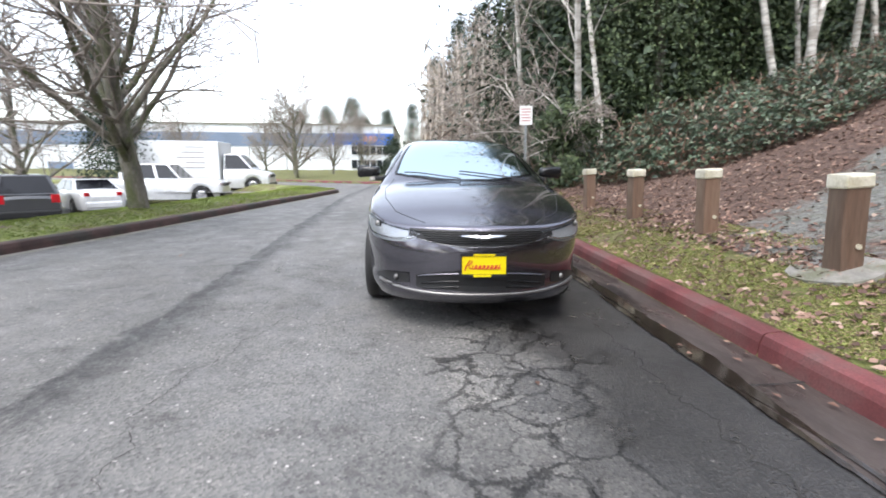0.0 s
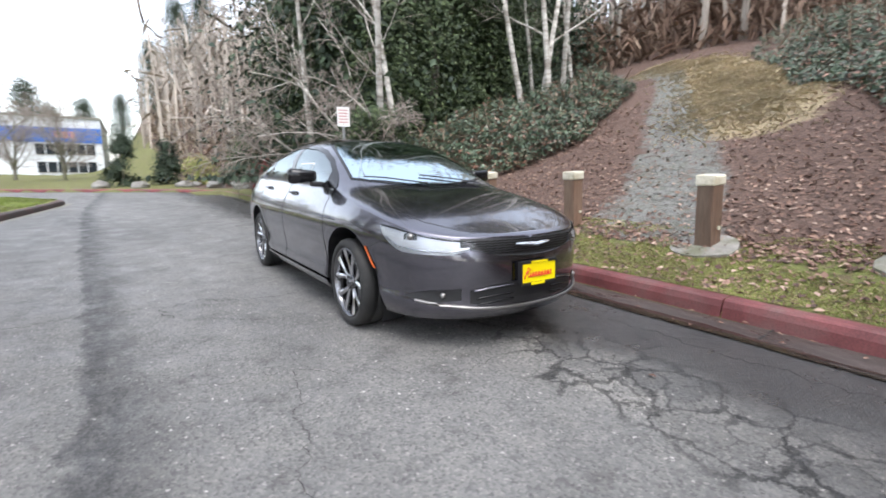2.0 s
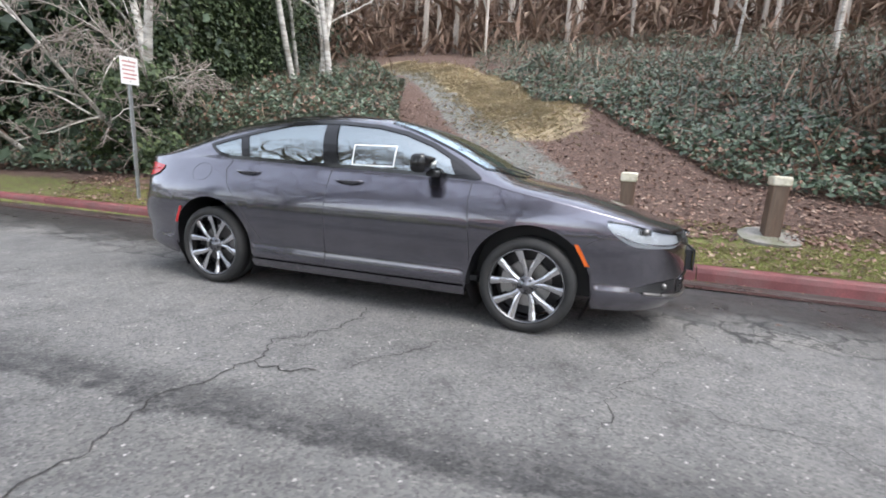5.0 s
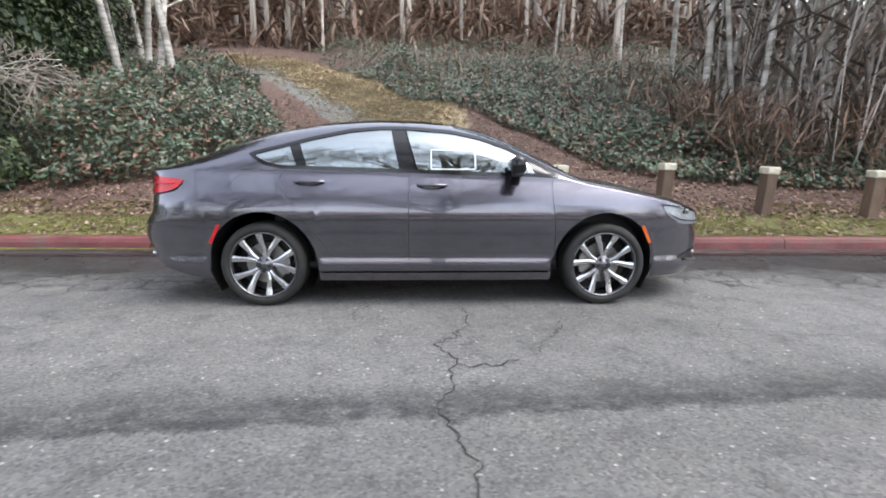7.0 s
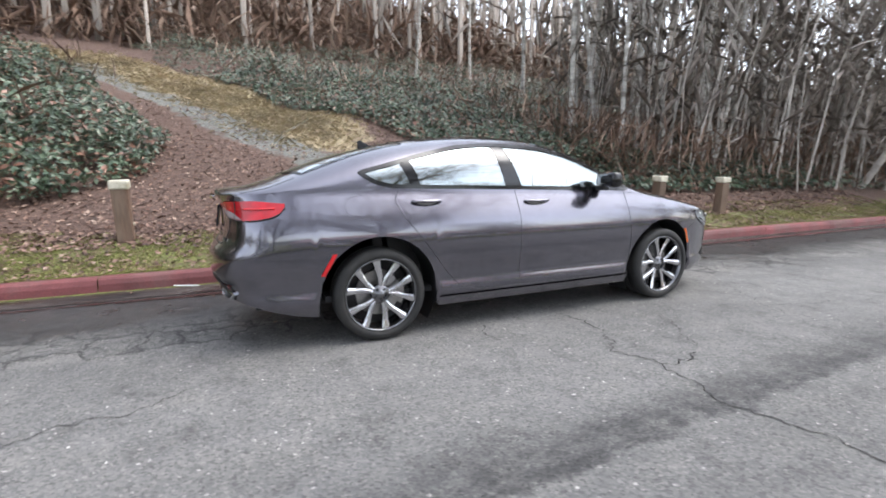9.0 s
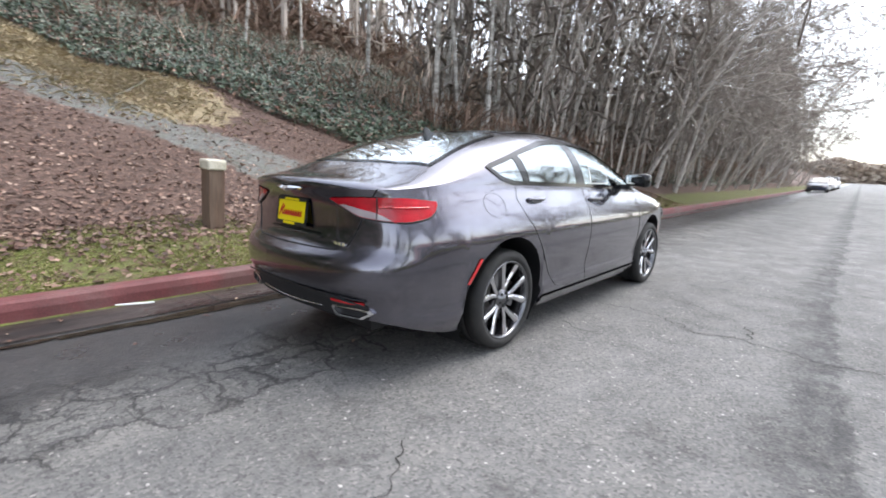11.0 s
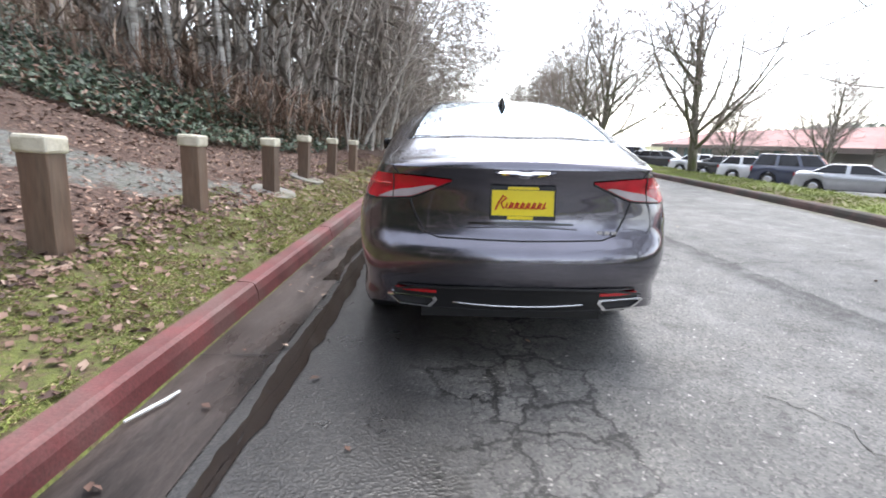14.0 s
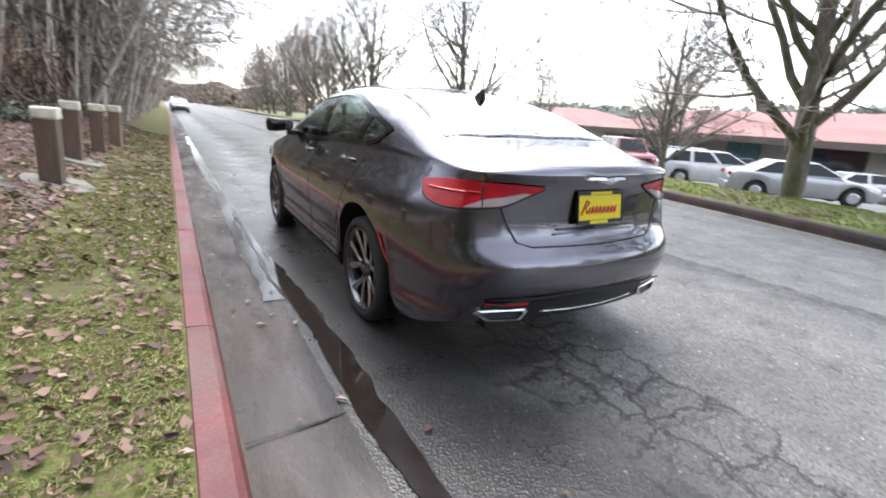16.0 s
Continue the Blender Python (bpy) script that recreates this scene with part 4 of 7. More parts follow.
    both_sides("quarter_pillar", *side_pane(1.02, 1.09, 1.1, 1.17, 0.004, 6), M_GLOSS_BLACK, car, "gloss black pillar cover")
    both_sides("mirror_triangle", *side_pane(-0.97, -0.97, -0.8, -0.72, 0.005, 6), M_GLOSS_BLACK, car)
    def band(poly, w_in, w_out, place, closed=True):
        pts = []
        m = len(poly)
        for i in range(m if closed else m - 1):
            a, b = Vector(poly[i]), Vector(poly[(i + 1) % m])
            k = max(2, int((b - a).length / 0.03))
            pts += [a + (b - a) * t / k for t in range(k)]
        if not closed:
            pts.append(Vector(poly[-1]))
        cx = sum((p for p in pts), Vector((0, 0))) / len(pts)
        v, m = [], len(pts)
        for i, p in enumerate(pts):
            a, b = (pts[(i - 1) % m], pts[(i + 1) % m]) if closed else (pts[max(i - 1, 0)], pts[min(i + 1, m - 1)])
            t = (b - a).normalized()
            nrm = Vector((t.y, -t.x))
            if nrm.dot(p - cx) < 0:
                nrm = -nrm
            v += [place(*(p - nrm * w_in)), place(*(p + nrm * w_out))]
        f = [(2 * i, 2 * i + 1, 2 * ((i + 1) % m) + 1, 2 * ((i + 1) % m)) for i in range(m if closed else m - 1)]
        return v, f
    both_sides("window_trim", *band(DLO, 0.014, 0.014, lambda y, z: S.side(y, z, 0.007)), M_GLOSS_BLACK, car, "black window surround")
    # screens and glass roof
    def top_pane(poly, off, nu=18):
        ys = sorted({round(p[0], 3) for p in poly} | set(np.linspace(poly[0][0], poly[-1][0], 14).round(3)))
        half = [max([a[1] + (b[1] - a[1]) * (y - a[0]) / (b[0] - a[0]) for a, b in zip(poly, poly[1:]) if min(a[0], b[0]) <= y <= max(a[0], b[0]) and a[0] != b[0]] + [0.0]) for y in ys]
        v = []
        for y, h in zip(ys, half):
            for k in range(nu):
                v.append(S.upper(y, -h + 2 * h * k / (nu - 1), off))
        return v, grid_faces(len(ys), nu, flip=True)
    for nm, poly in (("windscreen", SCREEN), ("rear_screen", REAR_SCREEN)):
        ob = mesh_part(nm, *top_pane(poly, 0.001), M_SCREEN if nm == "windscreen" else M_REAR, car, "tinted glass reflecting bare trees", True)
        ob.visible_shadow = False
        whole = poly + [(y, -x) for y, x in reversed(poly[1:-1])]
        mesh_part("screen_surround", *band(whole, 0.014, 0.01, lambda y, x: S.upper(y, x, 0.006)), M_GLOSS_BLACK, car)
    mesh_part("roof_glass", *top_pane([(-0.07, 0), (-0.065, 0.4), (-0.04, 0.49), (0.4, 0.5), (0.94, 0.49), (0.97, 0.4), (0.98, 0)], 0.004), M_DARKGLASS, car, "dark glass roof panel", True)
    # shut lines
    line = lambda pts, off=0.0: [S.point(S.at_y(y), z, off) for y, z in pts]
    def dense(pts, k=8):
        out = []
        for a, b in zip(pts, pts[1:]):
            out += [(a[0] + (b[0] - a[0]) * t / k, a[1] + (b[1] - a[1]) * t / k) for t in range(k)]
        return out + [pts[-1]]
    for pts in ([(-0.93, 1.02), (-0.92, 0.9), (-0.95, 0.6), (-0.965, 0.3)], [(0.22, 1.055), (0.225, 0.7), (0.225, 0.31)], [(1.2, 1.075), (1.24, 1.0), (1.19, 0.89), (1.01, 0.66), (0.86, 0.46), (0.75, 0.34), (0.6, 0.305)], [(-0.965, 0.3), (-0.3, 0.295), (0.6, 0.305)],
                [(-1.74, 0.66), (-1.85, 0.72), (-1.95, 0.76)]):
        both_sides("shut_line", *groove(line(dense(pts), 0.0)), M_BLACK, car)
    flap = [(1.5 + 0.105 * math.cos(2 * math.pi * k / 36), 0.965 + 0.075 * math.sin(2 * math.pi * k / 36)) for k in range(37)]
    mesh_part("fuel_flap_line", *groove([(-x, y, z) for x, y, z in line(flap)], 0.003), M_BLACK, car)
    hood = [S.upper(y, x, 0.0) for y, x in dense([(-1.1, 0.68), (-1.35, 0.745), (-1.7, 0.72), (-2.05, 0.62), (-2.28, 0.4)])]
    both_sides("shut_line", *groove(hood), M_BLACK, car)
    lid = [S.upper(y, x, 0.0) for y, x in dense([(1.9, 0.63), (2.1, 0.68), (2.25, 0.66)])]
    both_sides("shut_line", *groove(lid), M_BLACK, car)
    seam = [S.point(S.at_x(x, True), z, 0.0) for x, z in dense([(0.69, 1.06), (0.62, 0.96), (0.56, 0.82), (0.5, 0.735), (0.42, 0.715), (0.0, 0.71)])]
    both_sides("boot_line", *groove(seam, 0.011), M_BLACK, car)
    # nose: grille, lamps, intake
    mesh_part("grille", *full_patch(0.53, lambda u: 0.635 + 0.075 * u ** 2.2, lambda u: 0.742 + 0.012 * u, 0.004, False, 32, 5), M_BLACK, car, "black mesh grille")
    slats = []
    for z in np.linspace(0.66, 0.735, 6):
        x = 0.44 * (1 - ((z - 0.745) / 0.12) ** 2 * 0.35)
        slats.append(tube([(math.copysign(p[0], xx), p[1], p[2]) for xx in np.linspace(-x, x, 40) for p in [S.point(S.at_x(abs(xx)), z + 0.004 * math.sin(xx * 120), 0.008)]], [0.004] * 40, 4))
    mesh_part("grille_mesh", *merge(slats), M_GLOSS_BLACK, car)
    rim_pts = [(xx, 0.632 + 0.075 * (abs(xx) / 0.53) ** 2.2) for xx in np.linspace(-0.53, 0.53, 40)]
    mesh_part("grille_trim", *tube([(math.copysign(p[0], xx), p[1], p[2]) for xx, z in rim_pts for p in [S.point(S.at_x(abs(xx)), z, 0.005)]], [0.0045] * 40, 6), M_RIM, car, "slim dark chrome strip", True)
    wing_badge(car, (0, -2.466, 0.706), 0.165, False)
    i0, i1 = S.at_x(0.44), S.at_y(-1.86)
    hb, ht = curve((0, 0.695), (0.3, 0.652), (0.7, 0.662), (0.9, 0.72), (1, 0.79)), curve((0, 0.735), (0.4, 0.762), (0.8, 0.81), (1, 0.825))
    for s in (0, 1):
        lamp = part("headlight", bmesh.new(), M_REFLECTOR, car, "clear headlight with a chrome light guide")
        def put(name, vf, material, smooth=True, label=""):
            v, f = vf
            return mesh_part(name, mirror(v) if s else v, [tuple(reversed(q)) for q in f] if s else f, material, lamp, label, smooth)
        put("reflector", flank_patch(i0, i1, hb, ht, 0.002, 18, 6), M_REFLECTOR)
        put("light_guide", tube([S.point(i0 + (i1 - i0) * u, hb(u) * 0.78 + ht(u) * 0.22, 0.008) for u in np.linspace(0.06, 0.92, 20)], [0.007] * 20, 5), M_CHROME)
        put("black_bezel", tube([S.point(i0 + (i1 - i0) * u, ht(u) - 0.004, 0.006) for u in np.linspace(0, 1, 20)], [0.007] * 20, 5), M_GLOSS_BLACK)
        c = S.point(i0 + (i1 - i0) * 0.62, 0.762, 0.004)
        bm = bmesh.new()
        bmesh.ops.create_uvsphere(bm, u_segments=16, v_segments=8, radius=0.024, matrix=Matrix.Translation((-c[0] if s else c[0], c[1], c[2])))
        part("projector", bm, M_STEEL, lamp, "round projector lens", True)
        put("inner_bezel", flank_patch(i0 + (i1 - i0) * 0.55, i0 + (i1 - i0) * 0.7, lambda u: 0.742, lambda u: 0.782, 0.003, 8, 4), M_GLOSS_BLACK)
        put("lens", flank_patch(i0, i1, hb, ht, 0.014, 18, 6), M_LENS).visible_shadow = False
    mesh_part("lower_intake", *full_patch(0.47, lambda u: 0.315 + 0.02 * u, lambda u: 0.475 - 0.05 * u ** 2, 0.003, False, 30, 5), M_BLACK, car, "black lower intake")
    for z0, w in ((0.45, 0.45), (0.395, 0.43), (0.355, 0.42)):
        both_sides("intake_blade", *tube([S.point(S.at_x(x), z0 - 0.03 * (x / 0.45) ** 3, 0.008) for x in np.linspace(0.17, w, 12)], [0.007] * 12, 5), M_PAINT if z0 > 0.4 else M_GLOSS_BLACK, car)
    fb, ft = curve((0, 0.36), (0.5, 0.345), (1, 0.365)), curve((0, 0.435), (0.5, 0.42), (1, 0.378))
    both_sides("fog_lamp_recess", *flank_patch(S.at_x(0.52), S.at_y(-2.05), fb, ft, 0.004, 14, 4), M_BLACK, car)
    for s in (-1, 1):
        c = S.point(S.at_x(0.62), 0.39, 0.004)
        bm = bmesh.new()
        bmesh.ops.create_uvsphere(bm, u_segments=14, v_segments=8, radius=0.02, matrix=Matrix.Translation((s * c[0], c[1], c[2])))
        part("fog_lamp", bm, M_STEEL, car, "round clear fog lamp", True)
    lip = [S.point(S.at_x(x), 0.3 + 0.05 * (x / 0.74) ** 3, 0.012) for x in np.linspace(0, 0.745, 26)]
    lip_all = mirror(list(reversed(lip)))[:-1] + lip
    mesh_part("front_lip", *tube(lip_all, [0.012] * len(lip_all), 6), M_STEEL, car, "bright strip along the front lip", True)
    part("plate_bracket", boxes(((-0.14, -2.49, 0.44), (0.14, -2.43, 0.59))), M_BLACK, car)
    number_plate(car, -2.497, 0.52, False, -2)
    # side markers and handles
    v = [S.point(S.at_y(-1.69 - 0.085 * u + (0.028 if k else 0)), 0.655 - 0.145 * u, 0.005) for u in np.linspace(0, 1, 8) for k in (0, 1)]
    both_sides("front_marker", v, grid_faces(8, 2), M_ORANGE, car, "orange side marker")
    v = [S.point(S.at_y(1.675 + 0.085 * u + (0.03 if k else 0)), 0.655 - 0.15 * u, 0.005) for u in np.linspace(0, 1, 8) for k in (0, 1)]
    both_sides("rear_marker", v, grid_faces(8, 2, True), M_REDREF, car, "red side marker")
    for yc in (0.04, 1.0):
        zc = 0.965 if yc < 0.5 else 0.985
        both_sides("handle_recess", *flank_patch(S.at_y(yc - 0.085), S.at_y(yc + 0.085), lambda u: zc - 0.022 * max(0.0, math.sin(math.pi * u)) ** 0.5, lambda u: zc + 0.018 * max(0.0, math.sin(math.pi * u)) ** 0.5, 0.002, 12, 4), M_BLACK, car)
        pts = [S.point(S.at_y(yc - 0.115 + 0.23 * u), zc + 0.006, 0.006 + 0.03 * max(0.0, math.sin(math.pi * u)) ** 0.6) for u in np.linspace(0, 1, 12)]
        both_sides("door_handle", *tube(pts, [0.011] * 12, 6), M_PAINT, car, "body-coloured pull handle", True)
    # mirrors
    for s in (-1, 1):
        bm = bmesh.new()
        box(bm, (-0.12, -0.055, -0.07), (0.12, 0.06, 0.06), 0.035)
        for v in bm.verts:
            v.co.z *= 1 - 0.25 * (v.co.x * s < 0)
            v.co.y += 0.35 * abs(v.co.x) * (1 if v.co.x * s > 0 else 0) * 0.4
        bmesh.ops.translate(bm, vec=(s * 0.965, -0.62, 1.135), verts=bm.verts)
        m = part("door_mirror", bm, M_GLOSS_BLACK, car, "gloss black door mirror", True)
        part("mirror_arm", boxes(((min(s * 0.76, s * 0.9), -0.68, 1.04), (max(s * 0.76, s * 0.9), -0.6, 1.085)), bevel=0.012), M_BLACK, m)
        part("mirror_glass", boxes(((s * 0.965 - 0.09, -0.562, 1.095), (s * 0.965 + 0.09, -0.557, 1.175))), M_CHROME, m)
    # tail: lamps, plate, blackened lower bumper, pipes
    i0, i1 = S.at_x(0.365, True), S.at_y(2.0)
    tb, tt = curve((0, 0.988), (0.12, 0.952), (0.36, 0.9), (0.7, 0.89), (0.93, 0.918), (1, 0.975)), curve((0, 0.998), (0.3, 1.012), (0.7, 1.018), (1, 1.0))
    for s in (0, 1):
        lamp = part("tail_light", bmesh.new(), M_RED, car, "red tail light with a clear reversing section")
        def put(name, vf, material, label=""):
            v, f = vf
            f = [tuple(reversed(q)) for q in f]
            return mesh_part(name, mirror(v) if s else v, [tuple(reversed(q)) for q in f] if s else f, material, lamp, label, True)
        put("red_lens", flank_patch(i0, i1, tb, tt, 0.008, 22, 7), M_RED)
        ww = (i1 - i0)
        put("reversing_lens", flank_patch(i0 + ww * 0.1, i0 + ww * 0.62, lambda u: tb(0.1 + 0.52 * u) + 0.007, lambda u: tb(0.1 + 0.52 * u) + 0.008 + 0.038 * max(0.0, math.sin(math.pi * min(1.0, u * 1.02))) ** 0.7, 0.011, 14, 4), M_WHITE_LAMP, "clear reversing lens")
        put("lamp_edge", tube([S.point(i0 + ww * u, tb(u), 0.006) for u in np.linspace(0, 1, 22)], [0.005] * 22, 5), M_BLACK)
        put("lamp_split", tube([S.point(i0 + ww * 0.475, tb(0.475) * (1 - u) + tt(0.475) * u, 0.01) for u in np.linspace(0, 1, 8)], [0.0035] * 8, 5), M_BLACK)
        put("light_bar", tube([S.point(i0 + ww * u, tt(u) * 0.6 + tb(u) * 0.4, 0.011) for u in np.linspace(0.5, 0.92, 14)], [0.006] * 14, 5), M_REDREF)
    wing_badge(car, (0, 2.452, 1.035), 0.15, True)
    number_plate(car, 2.408, 0.895, True, 8)
    mesh_part("boot_handle", *full_patch(0.27, lambda u: 0.785 - 0.0 * u, lambda u: 0.803 - 0.008 * u, 0.008, True, 20, 3), M_GLOSS_BLACK, car, "dark recess under the plate")
    mesh_part("boot_strip", *tube([(x, S.point(S.at_x(abs(x), True), 0.778)[1] + 0.006, 0.778 - 0.01 * (x / 0.28) ** 2) for x in np.linspace(-0.28, 0.28, 20)], [0.006] * 20, 5), M_PAINT, car, "", True)
    badge = [((-0.5 + k * 0.036 - 0.013, 0, 0), (-0.5 + k * 0.036 + 0.013, 0.004, 0.022)) for k in range(4)]
    yb = S.point(S.at_x(0.42, True), 0.75)[1] + 0.016
    bm = boxes(*[((a[0], yb - 0.006, 0.742), (b[0], yb, 0.758)) for a, b in badge])
    ob = part("model_badge", bm, M_CHROME, car, "small chrome model badge")
    ob.matrix_basis = Matrix.Translation((0.03, -0.012, 0))
    # body-coloured lower bumper in shade, the shade painted as a black patch
    mesh_part("lower_bumper_shade", *full_patch(0.66, lambda u: 0.345 + 0.0 * u, lambda u: 0.475 - 0.05 * u ** 3, 0.004, True, 30, 5), M_BLACK, car, "dark lower bumper insert")
    # shadow under the bumper crease, drawn as a black line
    mesh_part("crease_shade_line", *tube([(x, S.point(S.at_x(abs(x), True), 0.478)[1] + 0.006, 0.478 - 0.05 * abs(x / 0.66) ** 3) for x in np.linspace(-0.64, 0.64, 30)], [0.006] * 30, 5), M_BLACK, car)
    mesh_part("lower_bumper_strip", *tube([(x, S.point(S.at_x(abs(x), True), 0.375)[1] + 0.008, 0.372 + 0.01 * (x / 0.32) ** 2) for x in np.linspace(-0.33, 0.33, 24)], [0.005] * 24, 5), M_CHROME, car, "slim chrome strip", True)
    for s in (-1, 1):
        v, f = [], []
        loop = [(-0.12, 0.01), (-0.085, -0.03), (0.08, -0.028), (0.145, 0.014), (0.125, 0.026), (-0.11, 0.029)]
        for k, (g, yy) in enumerate(((1.0, -0.03), (1.02, 0.02), (0.84, 0.022), (0.78, -0.06))):
            for (px, pz) in loop:
                x = px * g + 0.53
                v.append((s * x, S.point(S.at_x(x, True), 0.4)[1] - 0.012 + yy, 0.378 + pz * (g if k < 2 else g - 0.1)))
        f = [(k * 6 + j, k * 6 + (j + 1) % 6, k * 6 + 6 + (j + 1) % 6, k * 6 + 6 + j) for k in range(3) for j in range(6)]
        ex = mesh_part("exhaust_tip", v, f, M_CHROME, car, "angular chrome exhaust finisher")
        mesh_part("exhaust_bore", v[18:], [tuple(range(6))], M_BLACK, ex)
    both_sides("rear_reflector", *flank_patch(S.at_x(0.64, True), S.at_x(0.42, True), lambda u: 0.428, lambda u: 0.446, 0.008, 8, 3), M_REDREF, car, "slim red bumper reflector")
    # roof fin, wipers
    v = [(0.0, 1.16, 1.425), (0.03, 1.2, 1.42), (0.028, 1.28, 1.405), (0, 1.3, 1.4), (-0.028, 1.28, 1.405), (-0.03, 1.2, 1.42), (0.006, 1.27, 1.482), (-0.006, 1.27, 1.482), (0.005, 1.295, 1.475), (-0.005, 1.295, 1.475)]
    mesh_part("aerial_fin", v, [(0, 1, 6), (1, 2, 8, 6), (2, 3, 8), (3, 4, 9, 8), (4, 5, 7, 9), (5, 0, 7), (0, 6, 7), (6, 8, 9, 7)], M_GLOSS_BLACK, car, "black shark-fin aerial")
    for a, b in (((-1.17, 0.55), (-1.05, -0.05)), ((-1.19, -0.05), (-1.03, -0.58))):
        pts = [S.upper(a[0] + (b[0] - a[0]) * u, a[1] + (b[1] - a[1]) * u, 0.018) for u in np.linspace(0, 1, 12)]
        mesh_part("wiper", *tube(pts, [0.006] * 12, 5), M_BLACK, car)
    # cabin
    bm = boxes(((-0.7, -1.0, 0.75), (0.7, -0.62, 0.99)), bevel=0.06)
    part("dashboard", bm, M_SEAT, car, "black dashboard", True)
    part("cabin_floor", boxes(((-0.78, -1.0, 0.3), (0.78, 1.75, 0.34)), ((-0.6, 1.35, 0.34), (0.6, 1.9, 1.09))), M_SEAT, car)
    for x in (-0.37, 0.37):
        for y0 in (-0.05, 0.95):
            seat = part("car_seat", boxes(((x - 0.24, y0 - 0.3, 0.45), (x + 0.24, y0 + 0.25, 0.62)), bevel=0.05), M_SEAT, car, "black cloth seat", True)
            bm = bmesh.new()
            box(bm, (x - 0.23, -0.08, 0.0), (x + 0.23, 0.08, 0.62), 0.06)
            box(bm, (x - 0.13, -0.05, 0.64), (x + 0.13, 0.05, 0.8), 0.04)
            bmesh.ops.transform(bm, matrix=Matrix.Translation((0, y0 + 0.27, 0.55)) @ Matrix.Rotation(radians(-16), 4, "X"), verts=bm.verts)
            part("backrest", bm, M_SEAT, seat, "", True)
    bm = bmesh.new()
    bmesh.ops.create_cone(bm, segments=20, radius1=0.19, radius2=0.19, depth=0.03, cap_ends=False, matrix=pose(0.37, -0.5, 0.92, 65, 0, 0))
    part("steering_wheel", bm, M_BLACK, car)
    # window sticker behind the front passenger glass: white sheet with a pale grey panel
    def sheet(y0, y1, z0, z1):
        return [(-S.side(y, z, 0.003)[0], y, z) for y in np.linspace(y0, y1, 6) for z in np.linspace(z0, z1, 5)], grid_faces(6, 5)
    st = mesh_part("window_sticker", *merge([sheet(-0.31, 0.05, 1.241, 1.25), sheet(-0.31, 0.05, 1.09, 1.099), sheet(-0.31, -0.301, 1.099, 1.241), sheet(0.041, 0.05, 1.099, 1.241)]), M_PAPER, car, "white border of a sheet taped to the window")
    return car


build_saloon()

# ---- trees and undergrowth ----
def grow(rng, p, d, length, r, level, out, top, spec):
    """A branch with its side branches, as tubes sorted by level into out."""
    k = max(3, int(4 + length * spec.get("wiggle", 0.8))) if level < 2 else 4
    pts, rad, dirs = [p.copy()], [r], [d.copy()]
    tip = spec["tip"]
    for i in range(k):
        lift = spec["lift"][min(level, len(spec["lift"]) - 1)]
        d = (d + Vector((rng.gauss(0, 1), rng.gauss(0, 1), rng.gauss(0, 1))) * spec["bend"] * (0.22 if level == 0 else 1) + Vector((0, 0, lift))).normalized()
        p = p + d * length / k
        pts.append(p.copy())
        dirs.append(d.copy())
        rad.append(max(tip, r * (1 - (i + 1) / k * spec["taper"])))
    out[min(level, 2)].append(tube(pts, rad, (8, 5, 3, 3, 3)[level]))
    if level >= top:
        return
    n = spec["count"][level]
    for j in range(n):
        t = spec["start"][level] + (1 - spec["start"][level]) * ((j + rng.random()) / n) ** (spec.get("low", 1.0) if level == 0 else 1.0)
        i = min(int(t * k), k - 1)
        f = t * k - i
        q = pts[i].lerp(pts[i + 1], f)
        az = rng.uniform(0, 2 * math.pi)
        ax = dirs[i + 1].orthogonal().normalized()
        ax.rotate(Matrix.Rotation(az, 3, dirs[i + 1]))
        ang = radians(rng.uniform(*spec["angle"]))
        nd = dirs[i + 1].copy()
        nd.rotate(Matrix.Rotation(ang, 3, ax))
        grow(rng, q, nd, length * spec["ratio"][level] * rng.uniform(0.6, 1.15) * (1.15 - 0.5 * t), max(tip, rad[i] * spec["thin"]), level + 1, out, top, spec)


def bare_tree(name, label, seed, height, r, spec, lean=(0, 0), bark=None, top=3, category="tree", group=""):
    rng = random.Random(seed)
    out = ([], [], [])
    grow(rng, Vector((0, 0, -0.2)), Vector((lean[0], lean[1], 1)).normalized(), height, r, 0, out, top, spec)
    t = thing(name, label, category, group)
    mesh_part("trunk", *merge(out[0]), bark or M_BARK, t, "", True)
    v, f = merge(out[1] + out[2])
    crown = mesh_part("crown", v, f, bark or M_BARK, t, "bare winter branches and twigs", True)
    crown.data.materials.append(M_TWIG)
    thick = sum(len(p[1]) for p in out[1])
    crown.data.polygons.foreach_set("material_index", np.array([0] * thick + [1] * (len(f) - thick), np.int32))
    crown["kind"] = "stuff"
    return t


MAPLE = dict(lift=(0.02, 0.09, 0.06, 0.04, 0.02), bend=0.1, taper=0.86, tip=0.009, low=1.5, count=(22, 10, 7, 2), start=(0.15, 0.14, 0.1, 0.15), angle=(34, 66), ratio=(0.66, 0.46, 0.46, 0.5), thin=0.5, wiggle=0.9)
BIRCH = dict(lift=(0.03, 0.1, 0.0, -0.03), bend=0.05, taper=0.85, tip=0.008, count=(16, 7, 5), start=(0.3, 0.2, 0.2), angle=(25, 55), ratio=(0.26, 0.5, 0.5), thin=0.35, wiggle=0.6)
ARCHING = dict(lift=(-0.02, -0.1, -0.08, -0.05), bend=0.12, taper=0.8, tip=0.009, count=(13, 8, 6), start=(0.25, 0.2, 0.2), angle=(30, 70), ratio=(0.55, 0.5, 0.45), thin=0.5, wiggle=0.9)


def scaled_copy(ob, x, y, turn, size, tilt=(0, 0)):
    c = copy_thing(ob, pose(x, y, land(x, y) - 0.05, tilt[0], tilt[1], turn))
    c.scale = (size, size, size)
    return c


